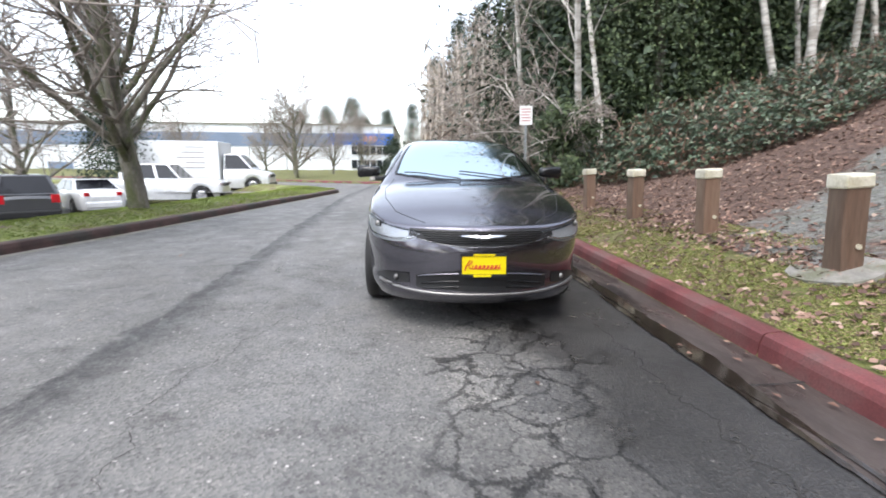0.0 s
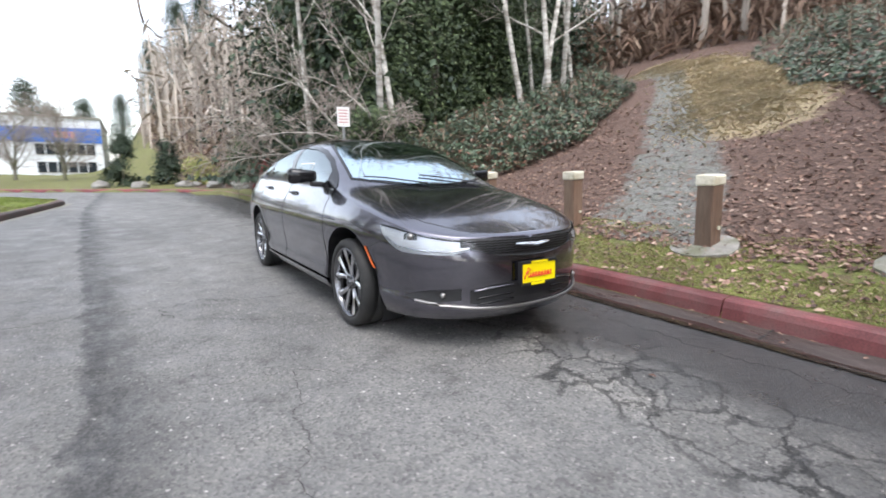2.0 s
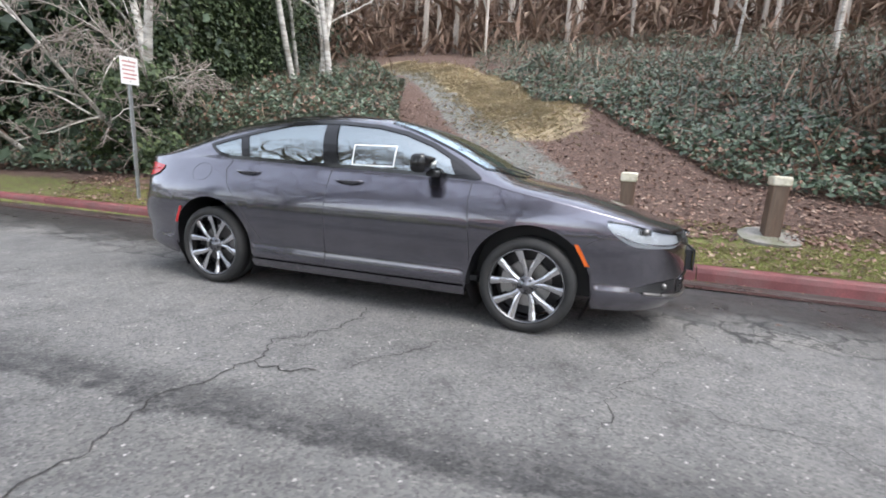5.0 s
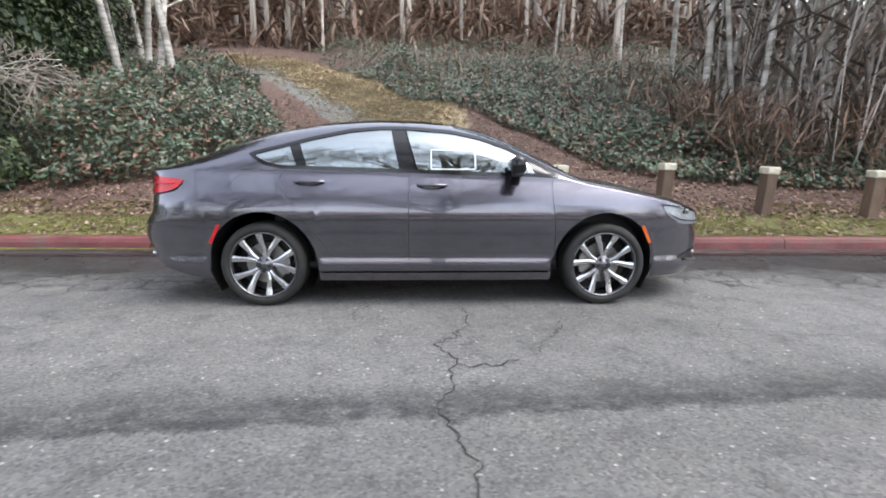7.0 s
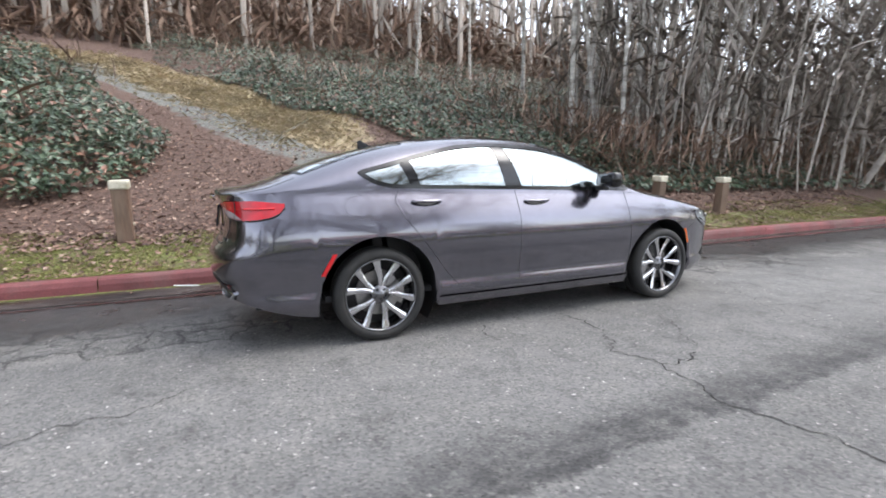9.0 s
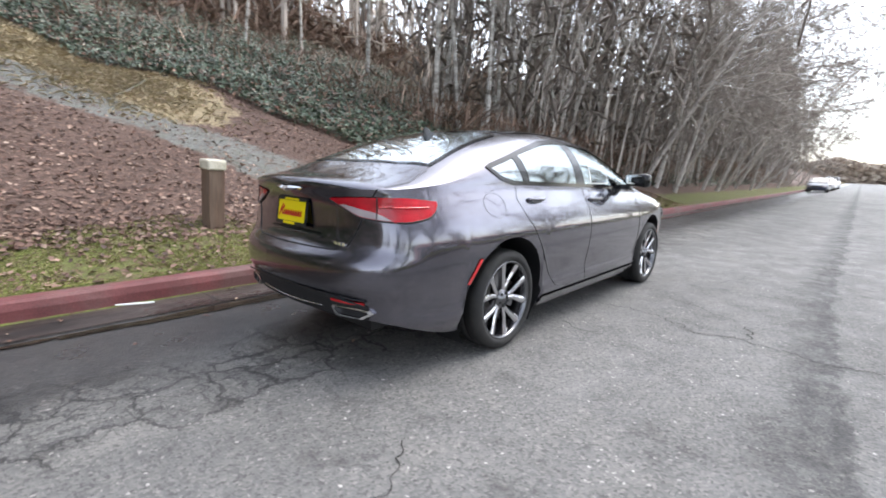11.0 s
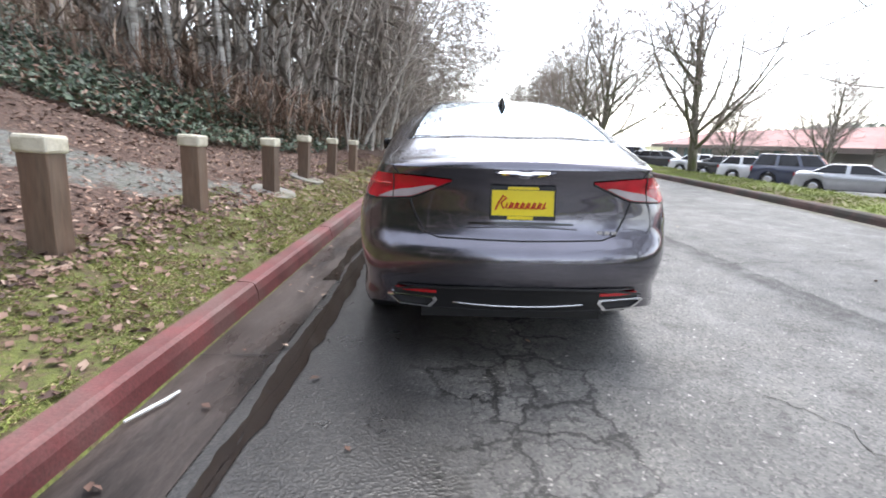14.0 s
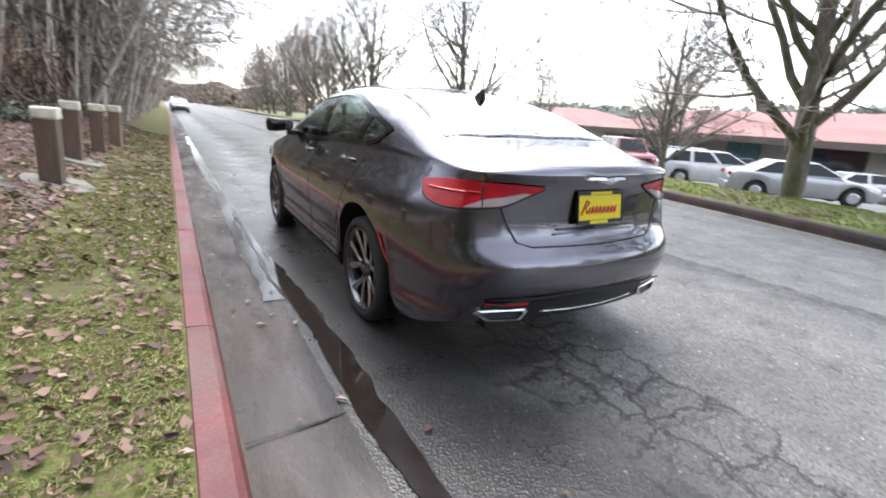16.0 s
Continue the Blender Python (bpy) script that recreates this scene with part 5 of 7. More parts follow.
def birch_woods():
    rng = random.Random(11)
    kinds = [bare_tree("birch", "slender pale birch, bare in winter, on the slope", 20 + k, 11 + 1.2 * k, 0.062 + 0.011 * k, BIRCH, (rng.uniform(-0.08, 0.05), rng.uniform(-0.06, 0.06)), M_BIRCH, 3, "tree", "birches on the hillside") for k in range(5)]
    spots = [(8.1, -7.5), (8.5, -8.1), (7.3, -7.9), (20, -10), (5.9, -7.4), (9.5, -9.4), (6.2, -8.3), (6.0, -9.2), (7.5, -9.2), (9.0, -10.0), (5.4, -10.4), (18, -6), (11.5, -11)]
    for k in range(95):
        y = -9.5 - 75 * (k / 95) ** 1.25 + rng.uniform(-0.8, 0.8)
        spots.append((3.9 + abs(rng.gauss(0, 1)) * 3.6 + (0.6 if y > -14 else 0), y))
    first = set()
    for x, y in spots:
        k = rng.randrange(5)
        turn, size = rng.uniform(0, 360), rng.uniform(0.75, 1.2)
        tilt = (rng.uniform(-4, 6), rng.uniform(-11, 1))
        if k not in first:
            first.add(k)
            kinds[k].matrix_basis = pose(x, y, land(x, y) - 0.05, tilt[0], tilt[1], turn)
            kinds[k].scale = (size, size, size)
        else:
            scaled_copy(kinds[k], x, y, turn, size, tilt)
    # branches that hang out over the road further on
    arches = [bare_tree("roadside_alder", "bare alder leaning out over the road edge", 61 + k, 10.0 - k, 0.1, ARCHING, (-0.75 + 0.3 * k, 0.15 * k), M_SAPLING, 3, "tree", "alders over the road") for k in range(2)]
    spots = [(4.2, -15.5, 0), (3.3, -17, 20), (4.0, -20.5, -30), (3.2, -24, 10), (3.6, -28, -15), (3.0, -33, 25), (3.4, -39, 0), (3.0, -46, 15), (3.2, -54, -20), (3.0, -63, 5), (4.6, -19.6, -25), (3.9, -16.4, 35), (3.8, -18.7, -10), (3.4, -22, 30), (3.3, -26, -30), (3.5, -30.5, 12), (3.2, -36, -8), (3.4, -42, 22), (3.1, -50, -12), (3.0, -72, 0)]
    for i, (x, y, turn) in enumerate(spots):
        if i < 2:
            arches[i].matrix_basis = pose(x, y, land(x, y) - 0.05, 0, 12, turn)
        else:
            scaled_copy(arches[i % 2], x, y, turn * 1.8, rng.uniform(0.7, 1.2), (rng.uniform(-16, 16), rng.uniform(-4, 22)))


def roadside_thicket():
    """Saplings and fine grey twigs that crowd the road edge further on, too many to count."""
    rng = random.Random(31)
    rn = np.random.default_rng(31)
    pieces, tw, tn = [], [], []
    for k in range(430):
        y = -8.2 - 62 * rng.random() ** 1.35
        x = 3.9 + 6.5 * rng.random() ** 1.25 + (0.8 if y > -11 else 0)
        h, r = rng.uniform(4, 10.5), rng.uniform(0.012, 0.04)
        z = land(x, y) - 0.1
        lx, ly = -rng.uniform(0.02, 0.34) * h, rng.uniform(-0.1, 0.1) * h
        pts = [(x + lx * t ** 1.6 + rng.gauss(0, 0.04), y + ly * t, z + h * t) for t in (0, 0.3, 0.6, 0.85, 1)]
        pieces.append(tube(pts, [r, r * 0.85, r * 0.65, r * 0.4, 0.004], 4))
        for _ in range(int(5 + h * 3.4)):
            t = rng.uniform(0.18, 1.0)
            tw.append((x + lx * t ** 1.6 + rng.gauss(0, 0.45), y + ly * t + rng.gauss(0, 0.45), z + h * t))
            w = rng.uniform(0, 6.28)
            tn.append((math.cos(w), math.sin(w), rng.uniform(-0.1, 0.5)))
    tagged(mesh_part("roadside_saplings", *merge(pieces), M_SAPLING), "crowded pale grey saplings leaning to the road", "saplings", kind="stuff")
    tagged(leaves_mesh("roadside_twigs", tw, tn, 1.0, M_TWIG, rn, 0.011, 0.1, jitter=0.3), "fine grey-brown winter twigs", "twigs", kind="stuff")


def ivy_cloud(seed, height, radius, count, material, size, name="ivy", parent=None, shape="column"):
    """Leaves in drooping clumps about a stem, thicker here and there, with gaps."""
    rng = np.random.default_rng(seed)
    clumps = max(12, int(height * radius * 9))
    cz = rng.uniform(0.02, 1, clumps)
    if shape == "cone":
        reach = radius * (1 - cz) ** 0.8 * rng.uniform(0.55, 1.1, clumps)
    else:
        reach = radius * (0.35 + 0.65 * np.sin(np.pi * np.clip(cz * 0.85 + 0.12, 0, 1))) * rng.uniform(0.3, 1.15, clumps)
    a = rng.uniform(0, 2 * np.pi, clumps)
    cc = np.stack([np.cos(a) * reach, np.sin(a) * reach, cz * height], 1)
    pick = rng.integers(0, clumps, count)
    spread = radius * 0.26
    pts = cc[pick] + rng.normal(0, 1, (count, 3)) * np.array([spread, spread, spread * 0.75])
    if shape == "cone":
        pts[:, 2] -= 0.25 * np.hypot(pts[:, 0], pts[:, 1])
    pts[:, 2] = np.maximum(pts[:, 2], 0.02)
    nrm = pts - np.array([0, 0, 1]) * pts[:, 2:3] * 0.9
    nrm /= np.linalg.norm(nrm, axis=1)[:, None] + 1e-6
    nrm[:, 2] += 0.5
    return leaves_mesh(name, pts, nrm, size, material, rng, 0.55, 0.12, parent)


def evergreen(name, label, seed, height, radius, count, material, size, shape, category="tree", group=""):
    t = thing(name, label, category, group)
    rng = random.Random(seed)
    pts = [(rng.gauss(0, 0.06) * i, rng.gauss(0, 0.06) * i, -0.2 + (height + 0.1) * i / 7) for i in range(8)]
    mesh_part("trunk", *tube(pts, [max(0.015, height * 0.016 * (1 - i / 7.6)) for i in range(8)], 7), M_BARK, t, "", True)
    ob = ivy_cloud(seed, height, radius, count, material, size, "crown", t, shape)
    ob["label"] = "dense dark green foliage"
    return t


def north_woods():
    """Trees past the far end of the parked car: pale trunks, ivy and dark evergreens."""
    ivy = [evergreen("ivy_clad_tree", "tall tree smothered in dark green ivy", 70 + k, 13, 1.7 + 0.3 * k, 24000, M_IVY, 0.14, "column", "tree", "evergreens by the bend") for k in range(2)]
    fir = [evergreen("fir_tree", "tall dark green fir with drooping boughs", 75 + k, 17, 4.4, 20000, M_NEEDLE, 0.28, "cone", "tree", "evergreens by the bend") for k in range(2)]
    rng = random.Random(5)
    iv = [(6.0, 11.4), (8.0, 11.6), (9.8, 12.4), (12.4, 12.8), (9.5, 14.5), (11.5, 12.6), (4.6, 16), (7, 18), (13.5, 16), (10.5, 19), (15.5, 13.8), (6, 21.5), (17, 17.5)]
    fi = [(9.2, 15.2), (14.2, 15.0), (6.8, 15.6), (8.5, 23), (13, 24), (18, 22), (22, 20), (23, 27), (-22, 110), (-14, 118), (-8, 112), (-2, 120), (4, 114), (10, 118), (-30, 116), (14, 110), (-18, 125)]
    for kinds, spots in ((ivy, iv), (fir, fi)):
        for i, (x, y) in enumerate(spots):
            s = rng.uniform(0.75, 1.15) * (0.95 if y > 100 else 1)
            if i < 2:
                kinds[i].matrix_basis = pose(x, y, land(x, y) - 0.1, 0, 0, rng.uniform(0, 360))
                kinds[i].scale = (s, s, s)
            else:
                scaled_copy(kinds[i % 2], x, y, rng.uniform(0, 360), s)
    pale = [bare_tree("alder", "pale bare alder with crooked limbs", 90 + k, 11 + k, 0.12, dict(BIRCH, count=(11, 6, 4), start=(0.28, 0.2, 0.2), ratio=(0.3, 0.5, 0.5), bend=0.09), (-0.12, 0.05), M_BIRCH, 3, "tree", "alders by the bend") for k in range(2)]
    for i, (x, y, tl) in enumerate([(5.65, 9.56, (0, 1)), (4.7, 9.0, (0, -13)), (10.6, 7.5, (0, -1)), (11.3, 9.4, (0, -7)), (10.9, 8.3, (0, 2)), (12.6, 10.2, (0, 1)), (14.5, 10.5, (0, -2)), (4.2, 14, (0, -12)), (16.5, 11.6, (0, 2))]):
        if i < 2:
            pale[i].matrix_basis = pose(x, y, land(x, y) - 0.05, *tl, i * 70)
        else:
            scaled_copy(pale[i % 2], x, y, rng.uniform(0, 360), rng.uniform(0.8, 1.15), tl)
    arch = bare_tree("bare_bush", "bare bush with long arching branches", 99, 5.0, 0.07, dict(ARCHING, lift=(-0.01, -0.03, -0.05, -0.05)), (-0.8, -0.1), M_BIRCH, 3, "bush", "bare bushes by the bend")
    for i, (x, y, turn) in enumerate([(4.9, 9.4, 0), (5.3, 9.0, 35), (4.6, 12.4, -15), (4.4, 15.5, 0)]):
        if i == 0:
            arch.matrix_basis = pose(x, y, land(x, y) - 0.05, 0, 0, turn)
        else:
            scaled_copy(arch, x, y, turn, 0.8 + 0.1 * i, (0, -8))


RIGHT_EDGE = [(3.7, -60), (3.7, -12), (3.9, -8), (4.3, -5.4), (5.4, -3.8), (7, -2.9), (9, -1.8), (10, -0.9), (12.5, 0.8), (18.7, 4.7), (32, 9)]
LEFT_EDGE = [(24, 20), (21, 13.6), (18.5, 10), (13.4, 6), (10, 4.7), (7.6, 3.5), (5.8, 3.7), (4.4, 4.8), (3.7, 6.2), (3.4, 9), (3.6, 14), (4, 22)]


def undergrowth():
    rng = np.random.default_rng(3)
    pts, nrm, brown, bn = [], [], [], []
    def fill(edge, box_, n, tall):
        x = rng.uniform(box_[0], box_[1], n)
        y = rng.uniform(box_[2], box_[3], n)
        for a, b in zip(x, y):
            d = line_distance(a, b, edge)
            if d < 0:
                continue
            lump = noise.noise((a * 0.8, b * 0.8, 5)) * 0.5 + noise.noise((a * 2.1, b * 2.1, 9)) * 0.35
            if lump < -0.28:
                continue
            h = (0.25 + 0.75 * min(d / 1.6, 1)) * (0.62 + lump * 0.75) * tall
            u = rng.random() ** 0.45
            pts.append((a, b, land(a, b) + 0.03 + h * u))
            nrm.append((-0.45, 0.0, 0.9))
    fill(RIGHT_EDGE, (4, 16, -13, 4), 115000, 1.0)
    fill(RIGHT_EDGE, (14, 34, -16, 9), 52000, 1.0)
    fill(RIGHT_EDGE, (3.6, 12, -40, -12), 22000, 1.0)
    fill(LEFT_EDGE, (3.3, 14, 3.2, 14), 85000, 1.75)
    fill(LEFT_EDGE, (12, 26, 6, 24), 22000, 1.5)
    fill(LEFT_EDGE, (3.4, 9, 13, 22), 9000, 1.5)
    ob = leaves_mesh("evergreen_undergrowth", pts, nrm, 0.12, M_LEAF, rng, 0.5, 0.1)
    tagged(ob, "thick evergreen undergrowth with some browned leaves", "undergrowth", kind="stuff")
    # brown canes and dead brush
    c, n = [], []
    for k in range(12000):
        if k % 3:
            a, b = 3.9 + abs(rng.normal(0, 1)) * 3.8, -6.0 - 60 * rng.random() ** 1.5
            if line_distance(a, b, RIGHT_EDGE) < 0.1:
                continue
        else:
            a, b = rng.uniform(4, 34), rng.uniform(-14, 22)
            if line_distance(a, b, RIGHT_EDGE) < 0.2 and line_distance(a, b, LEFT_EDGE) < 0.2:
                continue
        c.append((a, b, land(a, b) + rng.uniform(0.2, 1.5)))
        w = rng.uniform(0, 6.28)
        n.append((math.cos(w), math.sin(w), 0.15))
    ob = leaves_mesh("dead_brush", c, n, 0.8, M_BRUSH, rng, 0.013, 0.05, jitter=0.25)
    tagged(ob, "tangle of dead brown canes and brush", "brush", kind="stuff")


def far_woods():
    """Hundreds of thin bare trunks up the hill and round the bend, too many to count."""
    rng = random.Random(8)
    rn = np.random.default_rng(8)
    pieces, tw, tn = [], [], []
    def plant(x, y, h, r):
        z = land(x, y) - 0.2
        lx, ly = rng.uniform(-0.05, 0.03) * h, rng.uniform(-0.04, 0.04) * h
        pts = [(x + lx * t * t + rng.gauss(0, 0.05), y + ly * t * t, z + h * t) for t in (0, 0.35, 0.7, 1)]
        pieces.append(tube(pts, [r, r * 0.85, r * 0.6, r * 0.25], 5))
        for _ in range(10):
            t = rng.uniform(0.25, 1)
            tw.append((x + lx * t * t + rng.gauss(0, 0.7), y + rng.gauss(0, 0.7), z + h * t))
            w = rng.uniform(0, 6.28)
            tn.append((math.cos(w), math.sin(w), rng.uniform(0, 0.6)))
    for _ in range(330):
        x, y = rng.uniform(24, 60), rng.uniform(-45, 30)
        if abs(line_distance(x, y, TRAIL)) > 1.5:
            plant(x, y, rng.uniform(8, 15), rng.uniform(0.08, 0.2))
    for _ in range(120):
        x = rng.uniform(10, 40)
        plant(x, rng.uniform(-120, -14), rng.uniform(9, 15), rng.uniform(0.07, 0.16))
    for _ in range(420):
        x, y = rng.uniform(0, 60), rng.uniform(36, 95)
        plant(x, y, rng.uniform(8, 14), rng.uniform(0.08, 0.18))
    for _ in range(90):
        plant(rng.uniform(8, 26), rng.uniform(20, 36), rng.uniform(8, 14), rng.uniform(0.08, 0.16))
    ob = mesh_part("far_woods", *merge(pieces), M_FAR)
    tagged(ob, "far bare winter woods of thin trunks", "woods", kind="stuff")
    ob = leaves_mesh("far_twigs", tw, tn, 2.6, M_FAR, rn, 0.018, 0.1, jitter=0.35)
    tagged(ob, "fine bare twigs of the far woods", "woods", kind="stuff")
    for name, label, material, count, spans in (
            ("hillside_scrub", "dark brown winter scrub on the hill", M_BRUSH, 22000, [(24, 60, -50, 30)]),
            ("woodland_scrub", "winter scrub between the far trees, haze in its colour", M_SCRUB, 20000, [(1, 60, 32, 95), (9, 40, -110, -14)])):
        c, n = [], []
        for k in range(count):
            x0, x1, y0, y1 = spans[k % len(spans)]
            x, y, w = rng.uniform(x0, x1), rng.uniform(y0, y1), rng.uniform(0, 6.28)
            c.append((x, y, land(x, y) + rng.uniform(0.2, 4.0) * rng.random()))
            n.append((math.cos(w), math.sin(w), 0.3))
        tagged(leaves_mesh(name, c, n, 1.9, material, rn, 0.05, 0.1, jitter=0.4), label, "scrub", kind="stuff")


def ground_cover():
    rng = np.random.default_rng(6)
    # moss and short grass on the verge
    c, n = [], []
    for _ in range(210000):
        x, y = 1.9 + 1.5 * rng.random() ** 1.2, rng.uniform(-14, 8)
        m = noise.noise((x * 1.6, y * 1.6, 2)) + 0.5 * noise.noise((x * 5, y * 5, 4))
        if m < -0.42 + 0.3 * (x - 2):
            continue
        c.append((x, y, land(x, y) + 0.01))
        w = rng.uniform(0, 6.28)
        n.append((math.cos(w) * 0.4, math.sin(w) * 0.4, 1.2))
    tagged(leaves_mesh("verge_grass", c, n, 0.026, M_GRASS, rng, 0.22, 0.15, jitter=0.35), "short moss and grass on the verge", "grass", kind="stuff")
    # fallen leaves
    c = []
    for _ in range(38000):
        if rng.random() < 0.09:
            x, y = 1.9 + 1.3 * rng.random(), rng.uniform(-14, 9)
        else:
            x, y = 2.75 + 8.5 * rng.random() ** 1.3, rng.uniform(-14, 9)
        if abs(line_distance(x, y, TRAIL)) < 0.8 and rng.random() < 0.55 and x > 3.2:
            continue
        if abs(line_distance(x, y, GRASSY)) < 1.0 and rng.random() < 0.75:
            continue
        c.append((x, y, land(x, y) + 0.018))
    n = np.tile((-0.2, 0, 1.0), (len(c), 1))
    tagged(leaves_mesh("fallen_leaves", c, n, 0.066, M_DEAD, rng, 0.62, 0.09, jitter=0.3), "carpet of fallen brown leaves", "leaves", kind="stuff")
    # broken leaf bits and dead stalks in the moss
    c = []
    for _ in range(15000):
        x, y = 1.92 + 1.5 * rng.random(), rng.uniform(-14, 8)
        if noise.noise((x * 2.2, y * 2.2, 8)) > -0.12:
            c.append((x, y, land(x, y) + 0.022))
    tagged(leaves_mesh("verge_litter", c, np.tile((0, 0, 1.0), (len(c), 1)), 0.034, M_DEAD, rng, 0.4, 0.1, jitter=0.4), "broken brown leaf bits in the moss", "leaves", kind="stuff")
    # tufts of straw-coloured grass by the trail
    c, n = [], []
    for _ in range(14000):
        k = rng.integers(0, len(GRASSY) - 1)
        t = rng.random()
        a, b = GRASSY[k], GRASSY[k + 1]
        x, y = a[0] + (b[0] - a[0]) * t + rng.normal(0, 0.75), a[1] + (b[1] - a[1]) * t + rng.normal(0, 0.75)
        c.append((x, y, land(x, y) + 0.04))
        w = rng.uniform(0, 6.28)
        n.append((math.cos(w) * 0.6, math.sin(w) * 0.6, 1.0))
    tagged(leaves_mesh("dry_grass", c, n, 0.16, M_STRAW, rng, 0.07, 0.2, jitter=0.3), "dry yellow grass beside the trail", "grass", kind="stuff")
    # lawn on the strip across the road
    c, n = [], []
    for _ in range(60000):
        y = rng.uniform(-26, 17)
        e = rng.random() * 2.9
        x = float(np.interp(y, [p[1] for p in LEFT_KERB[:9]], [p[0] for p in LEFT_KERB[:9]])) - 0.2 - e
        if 1.1 < e + 0.3 * noise.noise((y * 0.6, e * 2, 0)) < 1.9 and y < 0 and rng.random() < 0.9:
            continue
        c.append((x, y, land(x, y) + 0.02))
        w = rng.uniform(0, 6.28)
        n.append((math.cos(w) * 0.7, math.sin(w) * 0.7, 1.0))
    tagged(leaves_mesh("strip_lawn", c, n, 0.06, M_LAWN, rng, 0.12, 0.2, jitter=0.3), "bright green grass on the strip", "grass", kind="stuff")
    # stick across the trail
    rg = random.Random(2)
    pts = [(8.9 + 0.22 * i, 1.05 - 0.2 * i + rg.gauss(0, 0.02), land(8.9 + 0.22 * i, 1.05 - 0.2 * i) + 0.05) for i in range(9)]
    st = mesh_part("fallen_branch", *tube(pts, [0.035 - 0.003 * i for i in range(9)], 6), M_BARK)
    tagged(st, "fallen grey branch lying across the gravel trail", "branch")


birch_woods()
roadside_thicket()
north_woods()
undergrowth()
far_woods()
ground_cover()

# ---- across the road: street trees, car park, buildings ----
def street_trees():
    kinds = [bare_tree("street_tree", "bare maple with mossy trunk on the grass strip", 130 + k, 7.6 + 0.5 * k, 0.2, MAPLE, (0.02 * (k - 1), 0.01), None, 4, "tree", "street trees") for k in range(3)]
    spots = [(-6.5, 4.85, 1.05, 20), (-8.4, -0.3, 1.1, 140), (-13.4, -6.7, 0.7, 75), (-8.3, -12.1, 0.82, 200), (-8.3, -22.5, 0.95, 310), (-9.2, -30, 0.95, 50), (-10, -36, 1.05, 110), (-10.4, -45, 1.0, 250), (-11, -56, 1.1, 10), (-11.5, -68, 1.1, 180), (-12, -82, 1.1, 90), (-17, 15, 0.85, 60), (-10.5, 34, 0.9, 100), (-22, 30, 0.8, 150),
             (-14, 47, 0.85, 30), (-10, 48, 0.75, 200), (-6.5, 46, 0.8, 80), (-18, 50, 0.8, 0), (-26, 48, 0.9, 45), (-24, -26, 0.9, 33), (-25, -14, 0.85, 170), (-26, -40, 0.9, 280)]
    spots += [(-9.6 - 0.1 * k, -40.5 - 11 * k, 0.9, 70 * k) for k in range(4)]
    for i, (x, y, s, turn) in enumerate(spots):
        if i < 3:
            kinds[i].matrix_basis = pose(x, y, land(x, y) - 0.05, 0, -2, turn)
            kinds[i].scale = (s, s, s)
        else:
            scaled_copy(kinds[i % 3], x, y, turn, s, (0, -2))


def car_paint(name, color):
    return paint_mat(name, color, 0.1, 0.35, 0.1)


P_WHITE = car_paint("white_car_paint", (0.72, 0.73, 0.74))
P_SILVER = paint_mat("silver_car_paint", (0.45, 0.46, 0.48), 0.15, 0.35, 0.6)
P_BLACK = car_paint("black_car_paint", (0.02, 0.021, 0.025))
P_RED = car_paint("red_car_paint", (0.3, 0.012, 0.02))
P_BLUE = car_paint("dark_blue_car_paint", (0.02, 0.03, 0.07))
P_BOX = mat("white_box_panels", (0.75, 0.76, 0.77), 0.5, bumps=0.05, vary=0.04, scale=1)
SHAPES = {
    # stations along the length: y, bonnet or deck height, half width; then cabin: foot front, foot rear, roof front, roof rear, roof height
    "saloon": (4.6, [(-2.3, 0.55, 0.6), (-2.2, 0.68, 0.78), (-1.6, 0.82, 0.87), (-0.9, 0.92, 0.88), (1.2, 0.98, 0.88), (1.9, 1.0, 0.84), (2.2, 0.95, 0.76), (2.3, 0.7, 0.62)], (-1.15, 1.75, -0.35, 0.95, 1.43), 0.32),
    "wagon": (4.5, [(-2.25, 0.6, 0.6), (-2.15, 0.74, 0.78), (-1.5, 0.9, 0.87), (-0.9, 0.97, 0.88), (1.5, 1.0, 0.88), (2.1, 1.0, 0.85), (2.25, 0.8, 0.76)], (-1.2, 2.15, -0.35, 1.75, 1.52), 0.33),
    "suv": (4.6, [(-2.3, 0.7, 0.66), (-2.2, 0.95, 0.82), (-1.4, 1.06, 0.9), (-0.9, 1.08, 0.91), (1.6, 1.1, 0.91), (2.2, 1.1, 0.88), (2.3, 0.9, 0.82)], (-1.05, 2.25, -0.5, 1.95, 1.76), 0.36),
    "pickup": (5.7, [(-2.85, 0.75, 0.76), (-2.75, 1.05, 0.9), (-1.5, 1.14, 0.96), (-1.0, 1.15, 0.97), (2.7, 1.12, 0.97), (2.85, 1.1, 0.95)], (-1.2, 0.75, -0.6, 0.5, 1.85), 0.4),
    "van": (5.8, [(-2.9, 0.75, 0.8), (-2.8, 1.02, 0.95), (-2.2, 1.15, 1.0), (-1.6, 1.2, 1.0), (-0.6, 1.2, 1.0)], (-2.1, -0.6, -1.35, -0.62, 2.05), 0.38),
}


